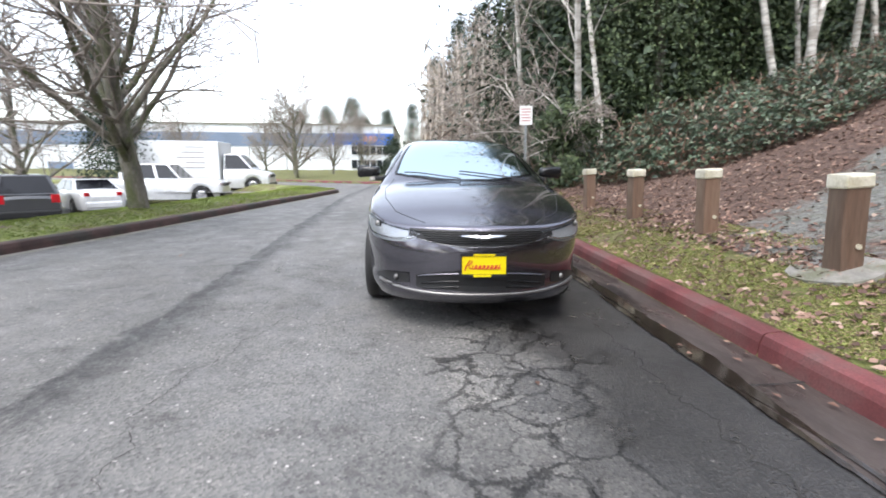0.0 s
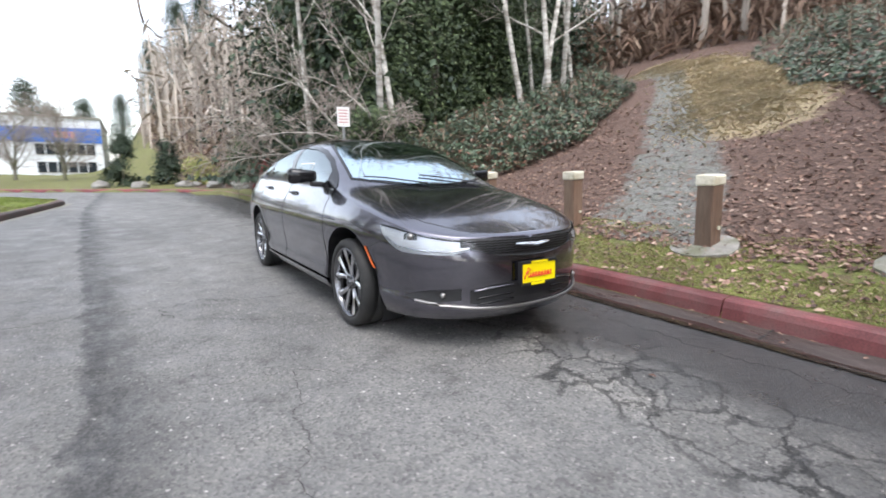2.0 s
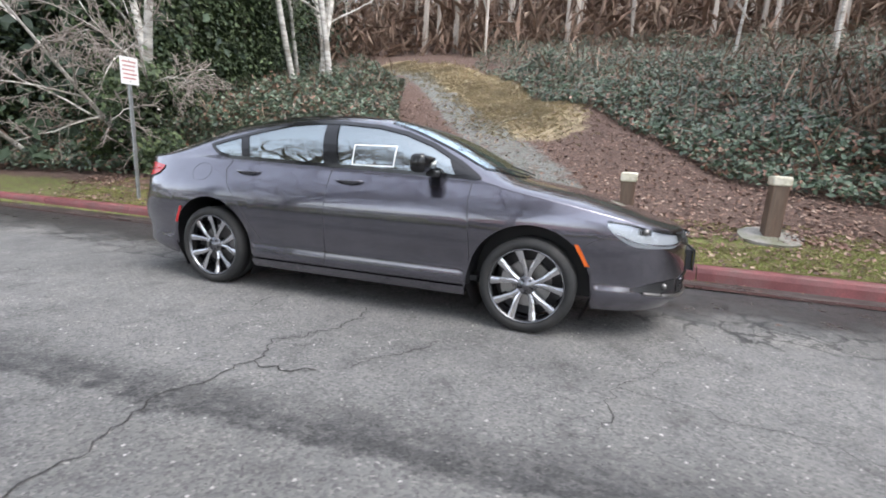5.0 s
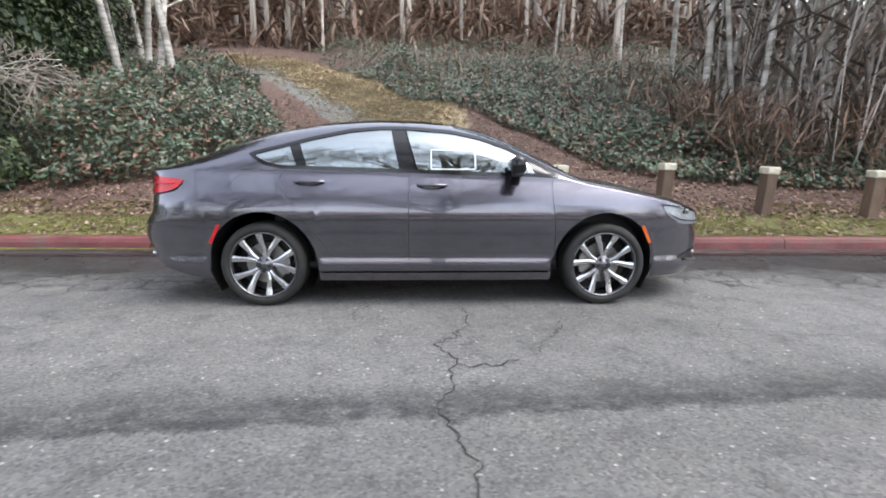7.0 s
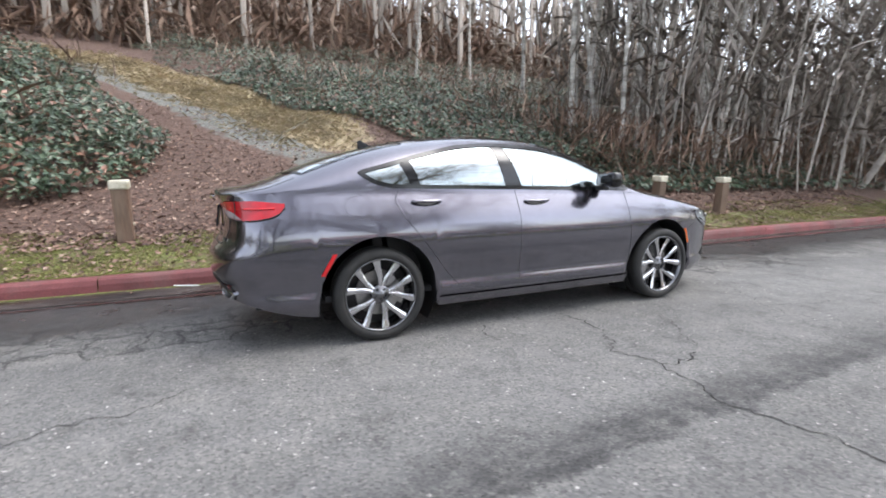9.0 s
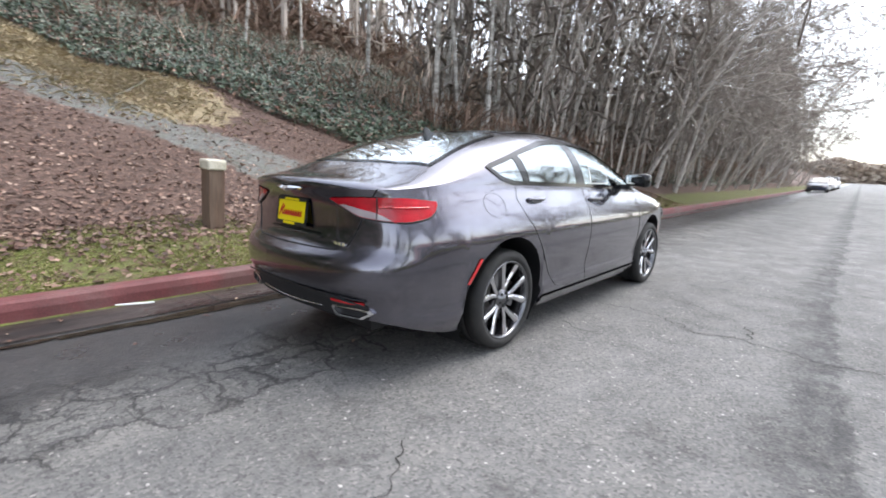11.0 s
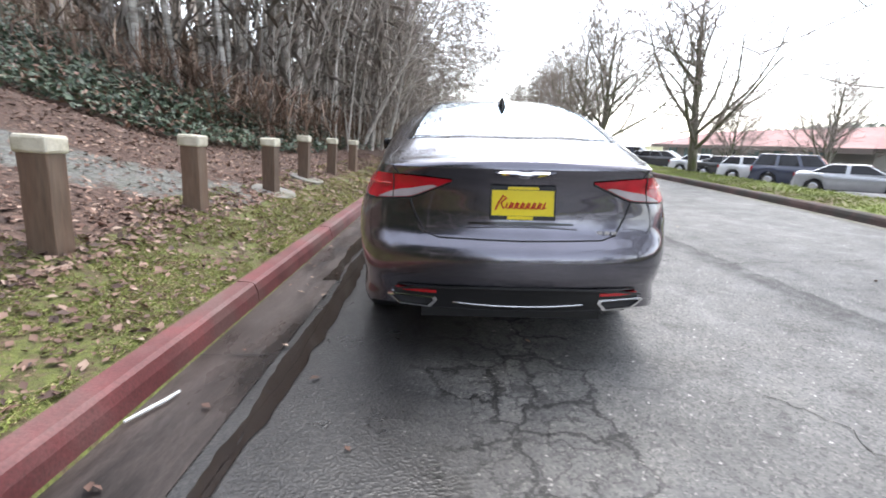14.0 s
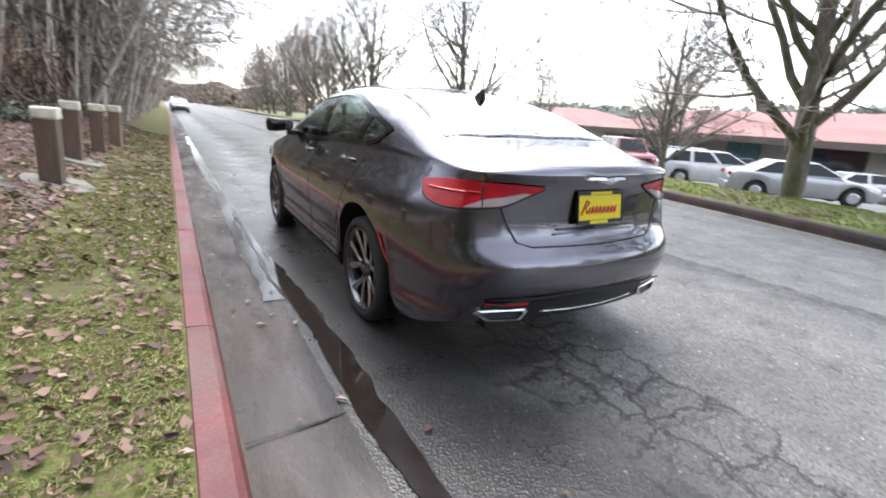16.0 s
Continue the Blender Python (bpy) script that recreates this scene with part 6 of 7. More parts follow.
def vehicle(kind, name, label, x, y, heading, paint, group="", z=None):
    """A parked vehicle; heading in degrees from -y, turning to the left as seen from above."""
    length, st, (c0, c1, r0, r1, roof), wr = SHAPES[kind]
    t = thing(name, label, "car" if kind not in ("van", "pickup") else ("truck" if kind == "van" else "pickup"), group, at=pose(x, y, (land(x, y) + 0.03) if z is None else z, 0, 0, heading))
    axles = (st[0][0] + 0.85, (st[-1][0] if kind != "van" else 2.6) - 0.85)
    ys = sorted(set(np.linspace(st[0][0], st[-1][0], 44)) | {s[0] for s in st})
    top, wid = curve(*[(s[0], s[1]) for s in st]), curve(*[(s[0], s[2]) for s in st])
    verts, rows = [], 9
    for yy in ys:
        low = 0.24
        for a in axles:
            if abs(yy - a) < wr + 0.06:
                low = max(low, wr + math.sqrt((wr + 0.06) ** 2 - (yy - a) ** 2))
        h, w = top(yy), wid(yy)
        low = min(low, h - 0.1)
        for k, (f, g) in enumerate(((0, 0.93), (0.3, 0.99), (0.6, 1.0), (0.85, 0.97), (0.96, 0.92), (1.0, 0.84))):
            verts.append((w * g, yy, low + (h - low) * f))
        verts.append((w * 0.45, yy, h + 0.03))
        verts.append((0, yy, h + 0.04))
    m = 8
    f = grid_faces(len(ys), m, True)
    v2, f2 = merge([(verts, f), (mirror(verts), [tuple(reversed(q)) for q in f]), ([verts[k] for k in range(m)] + mirror([verts[k] for k in range(m)]), [tuple(range(m)) + tuple(range(2 * m - 1, m - 1, -1))]), ([verts[-m + k] for k in range(m)] + mirror([verts[-m + k] for k in range(m)]), [tuple(range(m)) + tuple(range(2 * m - 1, m - 1, -1))])])
    mesh_part("body", v2, f2, paint, t, "", True)
    zb = top((c0 + c1) / 2) - 0.02
    wb, wt = wid((c0 + c1) / 2) * 0.92, wid((c0 + c1) / 2) * 0.72
    B = [(-wb, c0, zb), (wb, c0, zb), (wb, c1, zb), (-wb, c1, zb)]
    T = [(-wt, r0, roof - 0.04), (wt, r0, roof - 0.04), (wt, r1, roof - 0.04), (-wt, r1, roof - 0.04)]
    bm = bmesh.new()
    vs = [bm.verts.new(p) for p in B + T]
    for q in ((0, 1, 5, 4), (1, 2, 6, 5), (2, 3, 7, 6), (3, 0, 4, 7), (4, 5, 6, 7)):
        bm.faces.new([vs[i] for i in q])
    bmesh.ops.bevel(bm, geom=list(bm.edges), offset=0.05, segments=3, affect="EDGES", profile=0.6)
    part("cabin", bm, paint, t, "", True)
    def pane(nm, a, b, c, d, off):
        q = [Vector(p) for p in (a, b, c, d)]
        mid = sum(q, Vector()) / 4
        pts = [mid + (p - mid) * 0.86 + Vector(off) for p in q]
        bm = bmesh.new()
        bm.faces.new([bm.verts.new(p) for p in pts])
        r = bmesh.ops.extrude_face_region(bm, geom=list(bm.faces))
        bmesh.ops.translate(bm, vec=Vector(off).normalized() * -0.03, verts=[g for g in r["geom"] if isinstance(g, bmesh.types.BMVert)])
        part(nm, bm, M_DARKGLASS, t, "dark window glass")
    pane("windscreen", B[0], B[1], T[1], T[0], (0, -0.012, 0.006))
    pane("rear_window", B[2], B[3], T[3], T[2], (0, 0.012, 0.006))
    n = 2 if kind in ("saloon", "pickup", "van") else 3
    if kind == "van":
        n = 1
    for sgn in (-1, 1):
        a, b, c, d = (B[1], B[2], T[2], T[1]) if sgn > 0 else (B[0], B[3], T[3], T[0])
        for k in range(n):
            u0, u1 = k / n, (k + 1) / n
            lp = lambda p, q, u: Vector(p).lerp(Vector(q), u)
            pane("side_window", lp(a, b, u0), lp(a, b, u1), lp(d, c, u1), lp(d, c, u0), (sgn * 0.012, 0, 0.004))
    W = wid(0 if kind != "van" else -1)
    for a in axles:
        for sgn in (-1, 1):
            hub = part("wheel", bmesh.new(), M_RUBBER, t)
            bm = bmesh.new()
            bmesh.ops.create_cone(bm, cap_ends=True, segments=24, radius1=wr, radius2=wr, depth=0.22, matrix=pose(sgn * (W - 0.13), a, wr, 0, 90, 0))
            bmesh.ops.bevel(bm, geom=[e for e in bm.edges if len(e.link_faces) == 2 and any(len(f.verts) > 6 for f in e.link_faces)], offset=0.03, segments=2, affect="EDGES", profile=0.5)
            part("tyre", bm, M_RUBBER, hub)
            bm = bmesh.new()
            bmesh.ops.create_cone(bm, cap_ends=True, segments=20, radius1=wr * 0.66, radius2=wr * 0.5, depth=0.03, matrix=pose(sgn * (W - 0.02), a, wr, 0, 90 * sgn, 0))
            part("rim", bm, M_ALLOY, hub)
    e0, e1 = st[0][0], st[-1][0]
    zl = top(e0 + 0.12) - 0.1
    for sgn in (-1, 1):
        a, b = sorted((sgn * wid(e0 + 0.1) * 0.55, sgn * wid(e0 + 0.1) * 0.93))
        part("headlight", boxes(((a, e0 - 0.01, zl - 0.09), (b, e0 + 0.12, zl + 0.03)), bevel=0.02), M_WHITE_LAMP, t)
        if kind != "van":
            hi = top(e1 - 0.08)
            a, b = sorted((sgn * wid(e1) * 0.72, sgn * wid(e1) * 1.02))
            part("tail_light", boxes(((a, e1 - 0.1, hi - (0.3 if kind in ("suv", "pickup") else 0.16)), (b, e1 + 0.015, hi - 0.02)), bevel=0.02), M_RED, t)
    part("front_bumper", boxes(((-wid(e0 + 0.1) * 0.95, e0 - 0.05, 0.3), (wid(e0 + 0.1) * 0.95, e0 + 0.15, 0.52)), bevel=0.05), M_BLACK if kind in ("suv", "pickup", "van") else paint, t)
    if kind != "van":
        part("rear_bumper", boxes(((-wid(e1) * 0.98, e1 - 0.15, 0.3), (wid(e1) * 0.98, e1 + 0.06, 0.54)), bevel=0.05), M_BLACK if kind in ("suv", "pickup") else paint, t)
    part("grille", boxes(((-0.45, e0 - 0.02, zl - 0.12), (0.45, e0 + 0.05, zl + 0.02)), bevel=0.01), M_BLACK, t)
    part("underside", boxes(((-W * 0.8, e0 + 0.2, 0.2), (W * 0.8, (e1 if kind != "van" else 2.7) - 0.2, 0.5))), M_BLACK, t)
    return t


def car_park():
    suv = vehicle("suv", "parked_suv", "black sports utility vehicle parked at an angle", -15.0, 12.2, 225, P_BLACK, "parked cars")
    vehicle("saloon", "parked_saloon", "white saloon with red tail lights, parked", -14.4, 14.8, 228, P_WHITE, "parked cars")
    p = vehicle("pickup", "white_pickup", "white pickup with a logo on its door", -12.3, 16.6, 98, P_WHITE)
    part("tool_box", boxes(((-0.9, 0.85, 1.0), (0.9, 1.3, 1.42)), bevel=0.03), P_BOX, p)
    part("door_logo", boxes(((0.93, -0.75, 0.75), (0.985, -0.35, 0.98))), M_ORANGE, p, "orange door logo panel")
    v = vehicle("van", "box_truck", "white box truck with grey lettering on its side", -11.3, 20.4, 96, P_WHITE)
    part("cargo_box", boxes(((-1.15, -0.5, 0.62), (1.15, 3.3, 2.62)), bevel=0.04), P_BOX, v, "white cargo box")
    bars = [((1.152, 0.2 + 0.0 * k, 2.3 - 0.26 * k), (1.156, 0.2 + 0.9 + 0.2 * (k % 3), 2.34 - 0.26 * k)) for k in range(5)]
    part("side_lettering", boxes(*bars, *[((-b[0], a[1], a[2]), (-a[0], b[1], b[2])) for a, b in bars]), M_CONC, v, "grey bars of lettering")
    bm = boxes(((1.152, 2.2, 1.6), (1.156, 2.7, 1.9)), ((1.152, 2.3, 1.9), (1.156, 2.9, 2.25)), ((1.152, 2.0, 1.35), (1.156, 2.4, 1.6)))
    part("side_emblem", bm, M_CONC, v, "grey emblem")
    vehicle("wagon", "parked_estate", "white estate car parked facing away", -18.6, -7.9, 225, P_WHITE, "parked cars")
    vehicle("saloon", "parked_saloon", "silver saloon parked behind the grass strip", -17.6, -4.2, 222, P_SILVER, "parked cars")
    vehicle("suv", "parked_suv", "red sports utility vehicle in the car park", -18.6, -12.6, 150, P_RED, "parked cars")
    vehicle("suv", "parked_suv", "white sports utility vehicle in the second row", -24.0, -12.5, 150, P_WHITE, "parked cars")
    rng = random.Random(3)
    cyc = [("saloon", P_SILVER, "silver"), ("suv", P_BLUE, "dark blue"), ("wagon", P_WHITE, "white"), ("saloon", P_BLACK, "black"), ("saloon", P_WHITE, "white"), ("suv", P_SILVER, "silver"), ("wagon", P_BLACK, "black")]
    noun = {"saloon": ("parked_saloon", "saloon"), "suv": ("parked_suv", "sports utility vehicle"), "wagon": ("parked_estate", "estate car")}
    row = [(-18.4 - 0.03 * k, -17.0 - 3.3 * k, 228, k) for k in range(11)] + [(-26.8 - 0.05 * k, 1 - 3.4 * k, 50, k + 2) for k in range(13)]
    for x, y, h, k in row:
        if k % 6 == 5:
            continue
        kind, paint, col = cyc[k % 7]
        vehicle(kind, noun[kind][0], f"{col} {noun[kind][1]} parked in the car park", x, y, h + rng.uniform(-3, 3), paint, "parked cars")
    for y, kind, paint, col in ((-56, "saloon", P_BLUE, "dark blue"), (-66, "wagon", P_SILVER, "silver"), (-74, "saloon", P_WHITE, "white"), (-83, "suv", P_WHITE, "white")):
        vehicle(kind, noun[kind][0], f"{col} {noun[kind][1]} parked along the red kerb", 0.65, y, 180, paint, "cars at the kerb", z=0.0)


M_WALL_WHITE = mat("white_wall_panels", (0.62, 0.64, 0.66), 0.7, vary=0.08, scale=0.2, fine=3, bumps=0.05)
M_BLUE_BAND = mat("blue_fascia", (0.03, 0.12, 0.42), 0.5, vary=0.1, scale=0.3, bumps=0)
M_GREY_BAND = mat("blue_grey_fascia", (0.14, 0.18, 0.25), 0.6, vary=0.12, scale=0.3, bumps=0)
M_WINDOW = mat("dark_window_glass", (0.02, 0.025, 0.03), 0.08, bumps=0, vary=0.1)
M_TILE = mat("red_roof_tiles", (0.33, 0.155, 0.14), 0.7, vary=0.2, scale=0.8, fine=8, bumps=0.5, dist=0.05, stretch=(1, 0.3, 1))
M_EAVE = mat("brown_eaves_boards", (0.15, 0.12, 0.1), 0.7, vary=0.15, scale=1, bumps=0.1)
M_STUCCO = mat("beige_stucco", (0.34, 0.33, 0.29), 0.85, vary=0.1, scale=0.7, bumps=0.2)
M_TEAL = mat("teal_window_glass", (0.08, 0.16, 0.17), 0.1, bumps=0, vary=0.1)
M_SIGN = mat("white_sign_face", (0.75, 0.74, 0.72), 0.45, bumps=0, vary=0.05)
M_SIGNRED = mat("red_sign_lettering", (0.5, 0.22, 0.21), 0.5, bumps=0, vary=0.1)
M_GALV = mat("galvanised_steel", (0.35, 0.36, 0.36), 0.4, 0.8, bumps=0.1)
M_ROCK = mat("grey_landscape_rock", (0.22, 0.21, 0.19), 0.85, vary=0.3, scale=3, bumps=0.6, dist=0.03)
M_REDSHRUB = leaf_mat("red_shrub_leaves", [(0.0, (0.12, 0.02, 0.02)), (1.0, (0.3, 0.06, 0.05))], 0.6)
M_HILL = mat("distant_wooded_hill", (0.075, 0.085, 0.07), 0.95, vary=0.35, scale=0.05, fine=0.6, bumps=0)


def warehouse():
    b = thing("warehouse", "long white two-storey warehouse with a blue band", "building", at=pose(0, 75, 0))
    part("wall", boxes(((-120, 0, -4), (-4.6, 30, 7.9))), M_WALL_WHITE, b, "white wall panels")
    part("fascia", boxes(((-120, -0.12, 4.4), (-15.5, 0.0, 6.6))), M_GREY_BAND, b, "blue-grey band")
    part("fascia", boxes(((-15.5, -0.16, 4.75), (-4.55, 0.0, 6.65))), M_BLUE_BAND, b, "bright blue band")
    part("wall_sign", boxes(((-9.6, -0.26, 5.3), (-8.9, -0.16, 6.2)), ((-8.7, -0.26, 5.3), (-8.1, -0.16, 6.2)), ((-7.9, -0.26, 5.3), (-7.4, -0.16, 6.2))), M_SIGNRED, b, "red sign shapes on the band")
    part("parapet", boxes(((-120.2, -0.25, 7.9), (-4.4, 30.2, 8.15))), M_CONC, b)
    for z in (0.9, 3.2):
        for k in range(6):
            w = part("window", boxes(((-11.6 + k * 1.05, -0.1, z), (-10.7 + k * 1.05, 0.0, z + 1.3))), M_WINDOW, b, "dark office window")
            part("frame", boxes(((-11.66 + k * 1.05, -0.13, z - 0.06), (-10.64 + k * 1.05, -0.1, z)), ((-11.66 + k * 1.05, -0.13, z + 1.3), (-10.64 + k * 1.05, -0.1, z + 1.36))), M_CONC, w)
    for k in range(16):
        part("wall_joint", boxes(((-114 + k * 6.1, -0.03, -3), (-113.85 + k * 6.1, 0.0, 4.4))), M_CONC, b)
    for k in range(5):
        part("loading_door", boxes(((-100 + k * 13, -0.08, -2), (-96 + k * 13, 0.0, 1.6))), M_GREY_BAND, b, "grey loading door")


def red_roof_building(y0, y1, seed):
    b = thing("office_building", "low beige office building with a red tiled roof", "building", at=pose(-31.5, 0, 0.85))
    part("wall", boxes(((-14, y0, -4), (0, y1, 0.35))), M_STUCCO, b, "beige stucco walls")
    v = [(1.3, y0 - 1.3, 0.3), (1.3, y1 + 1.3, 0.3), (-15.3, y1 + 1.3, 0.3), (-15.3, y0 - 1.3, 0.3), (-4.5, y0 + 4.5, 2.05), (-4.5, y1 - 4.5, 2.05), (-9.0, y1 - 4.5, 2.05), (-9.0, y0 + 4.5, 2.05)]
    mesh_part("roof", v, [(0, 1, 5, 4), (1, 2, 6, 5), (2, 3, 7, 6), (3, 0, 4, 7), (4, 5, 6, 7), (3, 2, 1, 0)], M_TILE, b, "red tiled hipped roof")
    part("fascia", boxes(((1.25, y0 - 1.3, -0.12), (1.36, y1 + 1.3, 0.3))), M_EAVE, b, "brown timber fascia")
    part("soffit", boxes(((0.0, y0 - 1.3, 0.0), (1.25, y1 + 1.3, 0.06))), M_EAVE, b)
    y = y0 + 2
    k = 0
    while y < y1 - 3:
        if k % 5 == 3:
            part("entrance", boxes(((0.0, y, -2.3), (0.1, y + 3.4, 0.0))), M_WINDOW, b, "dark recessed entrance")
        else:
            w = part("window", boxes(((0.0, y, -1.35), (0.08, y + 2.2, -0.1))), M_TEAL, b, "teal tinted window")
            part("frame", boxes(((0.02, y + 1.07, -1.35), (0.12, y + 1.13, -0.1)), ((0.02, y - 0.06, -1.41), (0.12, y + 2.26, -1.35))), M_CONC, w)
        y += 4.4
        k += 1


def distance():
    rng = random.Random(21)
    v, n = [], 60
    for k in range(n):
        a = -300 + 560 * k / (n - 1)
        h = 9 + 5 * noise.noise((a * 0.012, 1, 0)) + 1.5 * noise.noise((a * 0.08, 2, 0))
        v += [(-150, a, -12), (-165, a, h * 0.7), (-190, a, h)]
    h = mesh_part("backdrop", v, grid_faces(n, 3, True), M_HILL)
    tagged(h, "distant wooded hill under the white sky", "hill", kind="structure")
    rn = np.random.default_rng(21)
    pts = []
    for _ in range(9000):
        a = rng.uniform(-300, 260)
        hh = 9 + 5 * noise.noise((a * 0.012, 1, 0)) + 1.5 * noise.noise((a * 0.08, 2, 0))
        t = rng.random()
        pts.append((-150 - 40 * t, a, -8 + (hh + 8) * t ** 0.5 + rng.uniform(-1, 2.5)))
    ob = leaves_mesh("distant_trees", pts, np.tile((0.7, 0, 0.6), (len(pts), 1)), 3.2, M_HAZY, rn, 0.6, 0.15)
    tagged(ob, "far evergreen woods on the hill, haze in their colour", "woods", kind="stuff")
    # woods that close the far end of the road
    pts = []
    for _ in range(9000):
        x = rng.uniform(-80, 30)
        pts.append((x, -330 + rng.uniform(-10, 10), rng.uniform(-2, 11 + 4 * noise.noise((x * 0.06, 5, 0)))))
    ob = leaves_mesh("end_trees", pts, np.tile((0, 0.8, 0.5), (len(pts), 1)), 2.6, M_SCRUB, rn, 0.6, 0.15)
    tagged(ob, "hazy bare trees at the far end of the road", "woods", kind="stuff")


def parking_sign():
    s = thing("parking_sign", "white parking sign with red lettering on a steel post", "sign", at=pose(2.3, 6.33, land(2.3, 6.33), 0, -1, -6))
    z0 = 2.24 - land(2.3, 6.33)
    part("post", boxes(((-0.03, -0.015, -0.2), (0.03, 0.02, z0 + 0.44)), bevel=0.006), M_GALV, s, "galvanised steel post")
    f = part("sign_face", boxes(((-0.155, -0.024, z0), (0.155, -0.016, z0 + 0.46)), bevel=0.003), M_SIGN, s, "white sign plate")
    bars = [((-0.12 + 0.01 * (k % 2), -0.027, z0 + 0.37 - 0.07 * k), (0.12 - 0.015 * (k % 3), -0.024, z0 + 0.395 - 0.07 * k)) for k in range(5)]
    part("lettering", boxes(*bars), M_SIGNRED, f, "red bars of lettering")
    for z in (z0 + 0.05, z0 + 0.41):
        bm = bmesh.new()
        bmesh.ops.create_cone(bm, cap_ends=True, segments=8, radius1=0.012, radius2=0.012, depth=0.012, matrix=pose(0, -0.028, z, 90, 0, 0))
        part("bolt", bm, M_GALV, s)


def rock(x, y, r, seed):
    bm = bmesh.new()
    bmesh.ops.create_icosphere(bm, subdivisions=3, radius=r)
    for v in bm.verts:
        d = 1 + 0.35 * noise.noise(v.co * (1.4 / r) + Vector((seed, 0, 0))) + 0.1 * noise.noise(v.co * (5 / r))
        v.co = Vector((v.co.x * d * 1.25, v.co.y * d, v.co.z * d * 0.65))
    ob = part("landscape_rock", bm, M_ROCK)
    ob.matrix_basis = pose(x, y, land(x, y) + r * 0.25, 0, 0, seed * 37)
    tagged(ob, "grey boulder in the planted bed", "rock", "boulders in the bed")


def shrub(name, label, x, y, h, r, n, material, size, shape, seed, group="shrubs in the bed"):
    t = evergreen(name, label, seed, h, r, n, material, size, shape, "shrub", group)
    t.matrix_basis = pose(x, y, land(x, y) - 0.05)


def planted_bed():
    for k, (x, y, r) in enumerate([(2.8, 21.5, 0.35), (3.0, 23, 0.5), (2.0, 25.0, 0.45), (0.6, 26.6, 0.4), (3.6, 24.2, 0.5), (-1.6, 27.6, 0.4), (-3.5, 28.4, 0.45), (1.2, 27.0, 0.3)]):
        rock(x, y, r, k + 1)
    shrub("conifer", "small bright green conical conifer", 3.9, 26.5, 3.4, 1.1, 6000, M_IVY, 0.14, "cone", 201)
    shrub("conifer", "small dark green conical conifer", 0.0, 29.5, 2.8, 0.9, 5000, M_NEEDLE, 0.14, "cone", 202)
    shrub("conifer", "dark conical conifer beside the lawn", -2.4, 30.0, 3.3, 0.9, 5000, M_NEEDLE, 0.14, "cone", 203)
    shrub("shrub", "rounded olive-green shrub in the bed", 1.9, 28.5, 1.5, 1.1, 4000, M_GRASS, 0.12, "column", 204)
    shrub("shrub", "low rounded green shrub", 3.2, 25.2, 1.0, 0.9, 3000, M_LEAF, 0.12, "column", 205)
    shrub("shrub", "red-leaved shrub close to the kerb", 4.6, 22.6, 1.3, 0.9, 4000, M_REDSHRUB, 0.11, "column", 206)
    shrub("shrub", "low spreading shrub with red leaves", 5.4, 25.0, 1.6, 1.3, 4000, M_REDSHRUB, 0.12, "column", 207)
    shrub("shrub", "dark round evergreen shrub by the sign", 3.9, 8.2, 2.2, 0.9, 8000, M_IVY, 0.12, "column", 208)
    shrub("conifer", "tall dark fir behind the street tree", -15.5, 19, 9.5, 1.8, 16000, M_NEEDLE, 0.15, "cone", 209, "")


street_trees()
car_park()
warehouse()
red_roof_building(-66, -31, 1)
red_roof_building(-25.5, 10, 2)
distance()
parking_sign()
planted_bed()


# ---- wear of the road ----
def ribbon(pts, widths, z):
    v = []
    for i, p in enumerate(pts):
        a, b = Vector(pts[max(i - 1, 0)]), Vector(pts[min(i + 1, len(pts) - 1)])
        t = (b - a).normalized() if (b - a).length > 1e-6 else Vector((1, 0))
        n = Vector((t.y, -t.x)) * widths[i] * 0.5
        v += [(p[0] - n.x, p[1] - n.y, z), (p[0] + n.x, p[1] + n.y, z)]
    return v, [(2 * i, 2 * i + 1, 2 * i + 3, 2 * i + 2) for i in range(len(pts) - 1)]


def crooked(rng, a, b, w, amp=0.035, step=0.05):
    a, b = Vector(a), Vector(b)
    n = max(2, int((b - a).length / step))
    side = Vector(((b - a).y, -(b - a).x)).normalized()
    pts, ws, d = [], [], 0
    for i in range(n + 1):
        d += rng.gauss(0, amp * 0.45)
        d *= 0.88
        fade = max(0.0, math.sin(math.pi * i / n)) ** 0.5
        pts.append(tuple(a + (b - a) * i / n + side * d * fade))
        ws.append(w * rng.uniform(0.4, 1.4))
    return ribbon(pts, ws, 0.004)


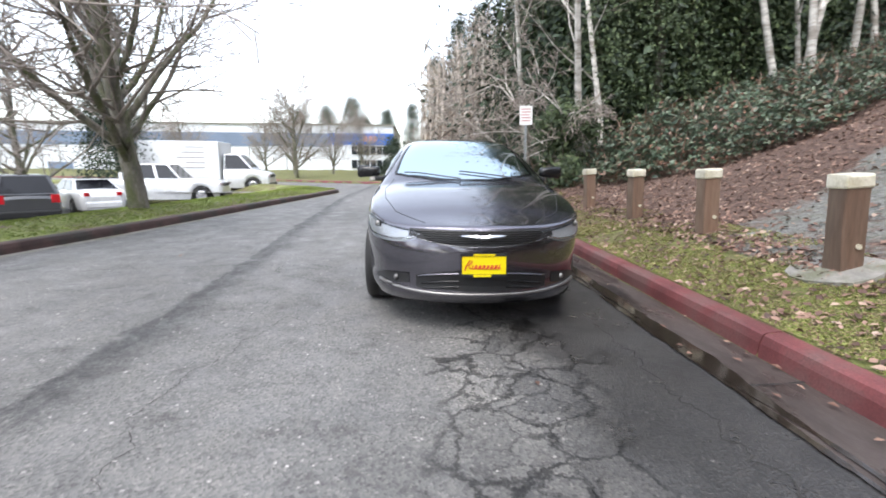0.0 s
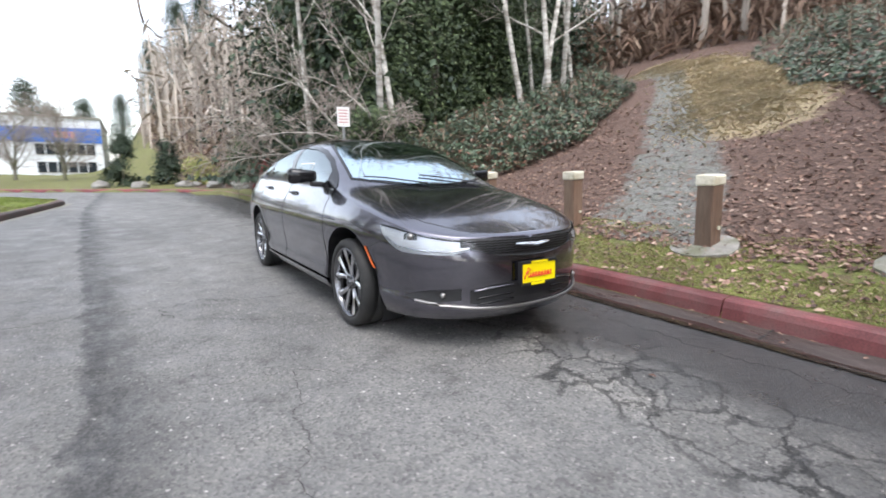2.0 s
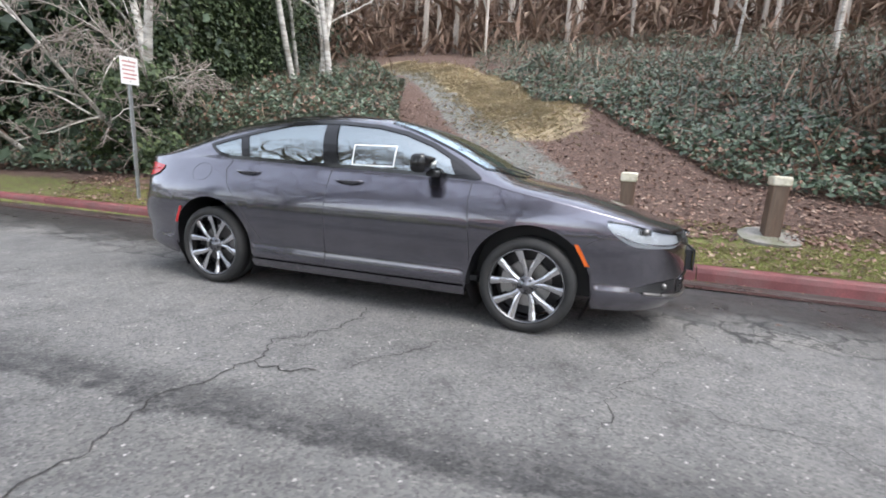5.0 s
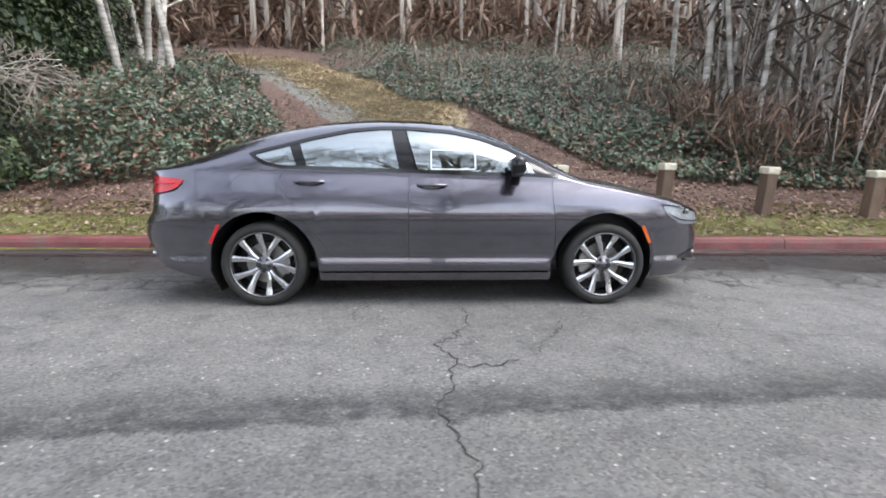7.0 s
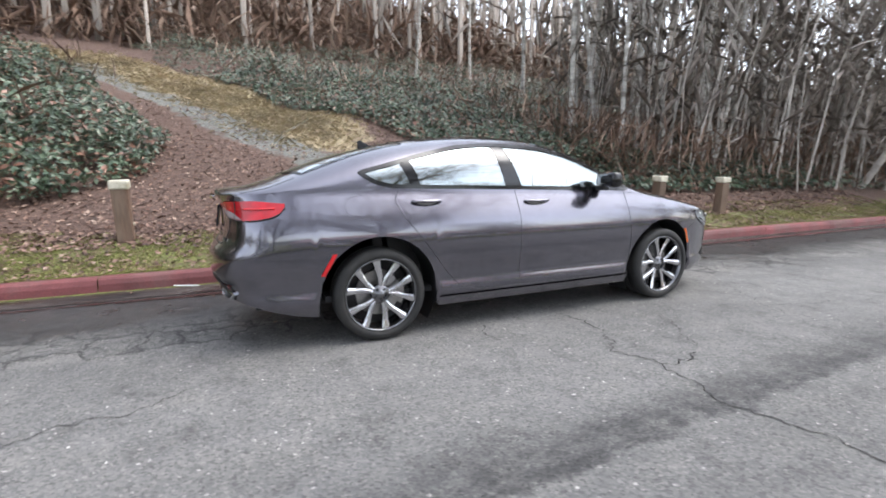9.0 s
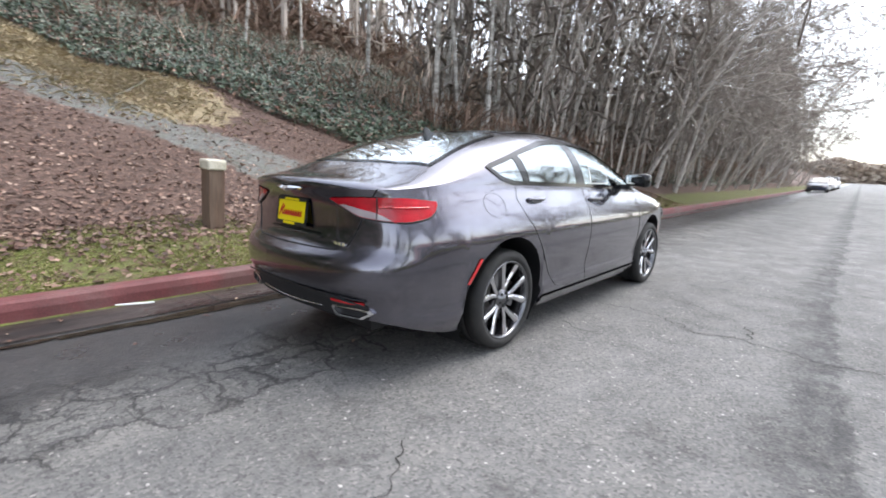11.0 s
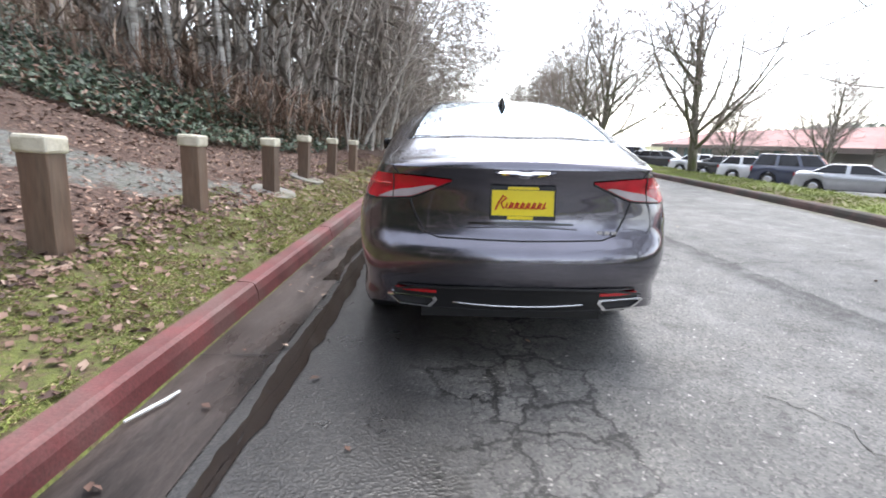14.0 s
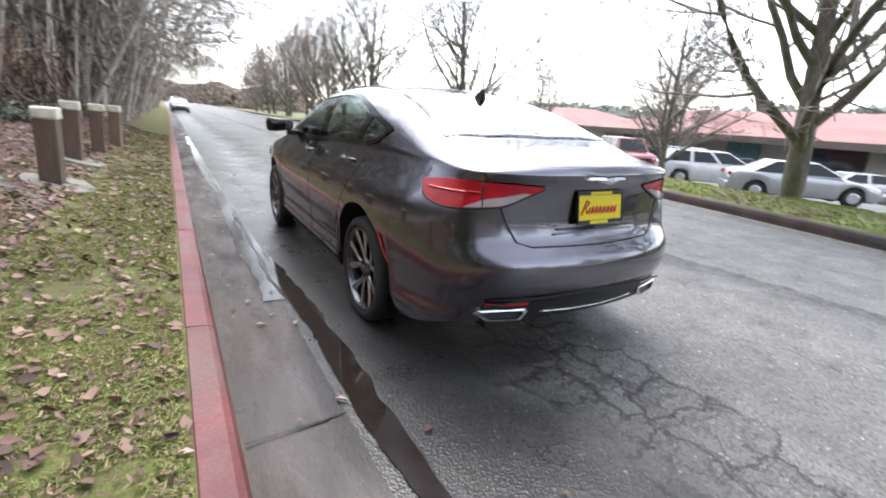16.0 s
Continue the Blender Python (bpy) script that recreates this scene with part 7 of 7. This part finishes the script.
def road_wear():
    rng = random.Random(17)
    pieces = []
    def run(pts, w):
        for a, b in zip(pts, pts[1:]):
            pieces.append(crooked(rng, a, b, w, 0.06, 0.03))
    run([(-0.9, -0.15), (-1.3, -0.2), (-1.75, 0.05), (-2.05, -0.08), (-2.5, 0.05), (-3.2, -0.1), (-4.3, -0.3)], 0.008)
    run([(-2.05, -0.08), (-2.0, -0.45)], 0.01)
    run([(-0.9, 0.55), (-1.25, 0.6)], 0.008)
    run([(-1.3, -0.9), (-1.9, -0.6)], 0.006)
    run([(-1.5, -2.0), (-1.8, -3.4), (-1.6, -5)], 0.004)
    run([(0.9, -2.4), (1.0, -4.5), (0.9, -7)], 0.008)
    run([(-1.2, 2.6), (-1.6, 3.4)], 0.006)
    run([(-0.4, -2.5), (-1.2, -2.2), (-2.0, -1.9)], 0.004)
    ob = mesh_part("road_cracks", *merge(pieces), M_CRACK)
    tagged(ob, "net of dark cracks in the asphalt", "cracks", kind="stuff")
    # wet dirt and standing water where gutter and asphalt meet
    pts = resample([(1.3, -14), (1.27, -4), (1.24, 0), (1.2, 3), (1.2, 7), (1.3, 12)], 0.03)
    ws = [max(0.008, 0.045 + 0.09 * noise.noise((p[1] * 1.1, 1, 0)) + 0.035 * noise.noise((p[1] * 4.0, 2, 0)) + 0.02 * noise.noise((p[1] * 13.0, 2, 0))) for p in pts]
    ob = mesh_part("gutter_water", *ribbon(pts, ws, 0.0085), M_WATER)
    tagged(ob, "dirty water standing along the gutter joint", "water", kind="structure")
    pts = resample([(1.33, -16), (1.36, -6), (1.33, -3), (1.36, -0.6), (1.34, 0.9)], 0.03)
    ws = [max(0.01, 0.1 + 0.16 * noise.noise((p[1] * 0.9, 11, 0)) + 0.06 * noise.noise((p[1] * 5.0, 2, 0))) for p in pts]
    ob = mesh_part("gutter_puddle", *ribbon(pts, ws, 0.0105), M_WATER)
    tagged(ob, "shallow puddle in the gutter reflecting the sky", "water", kind="structure")
    pts = resample([(1.2, -0.3), (1.17, 1.2), (1.15, 2.2), (1.16, 3.4)], 0.03)
    ws = [max(0.03, 0.13 * math.sin(math.pi * i / (len(pts) - 1)) + 0.1 * noise.noise((p[1] * 1.6, 21, 0)) + 0.05 * noise.noise((p[1] * 6.0, 2, 0))) for i, p in enumerate(pts)]
    ob = mesh_part("seam_puddle", *ribbon(pts, ws, 0.0065), M_WATER)
    tagged(ob, "brown puddle along the edge of the asphalt", "water", kind="structure")
    joints = [crooked(rng, (1.3, y), (1.71, y + 0.03), 0.012, 0.01, 0.05) for y in (-9.5, -6.4, -3.3, -0.2, 2.3, 5.1, 8.0)]
    joints = [([(x, y, 0.009) for x, y, z in v], f) for v, f in joints]
    ob = mesh_part("gutter_joints", *merge(joints), M_CRACK)
    tagged(ob, "joints across the gutter pan", "joints", kind="stuff")
    lit = mesh_part("litter_stick", *tube([(1.6, 2.72, 0.018), (1.62, 2.8, 0.02), (1.66, 2.88, 0.018), (1.69, 2.97, 0.022)], [0.007, 0.009, 0.009, 0.006], 6), M_PAPER)
    tagged(lit, "white plastic stick lying in the gutter", "litter")
    # a few leaves blown on to the road edge
    rn = np.random.default_rng(4)
    c = [(rn.uniform(1.25, 1.7), rn.uniform(-9, 7), 0.018) for _ in range(70)] + [(rn.uniform(-5, 1.2), rn.uniform(-8, 8), 0.012) for _ in range(26)]
    ob = leaves_mesh("road_leaves", c, np.tile((0, 0, 1.0), (len(c), 1)), 0.05, M_DEAD, rn, 0.5, 0.1, jitter=0.15)
    tagged(ob, "scattered fallen leaves on gutter and road", "leaves", kind="stuff")


road_wear()
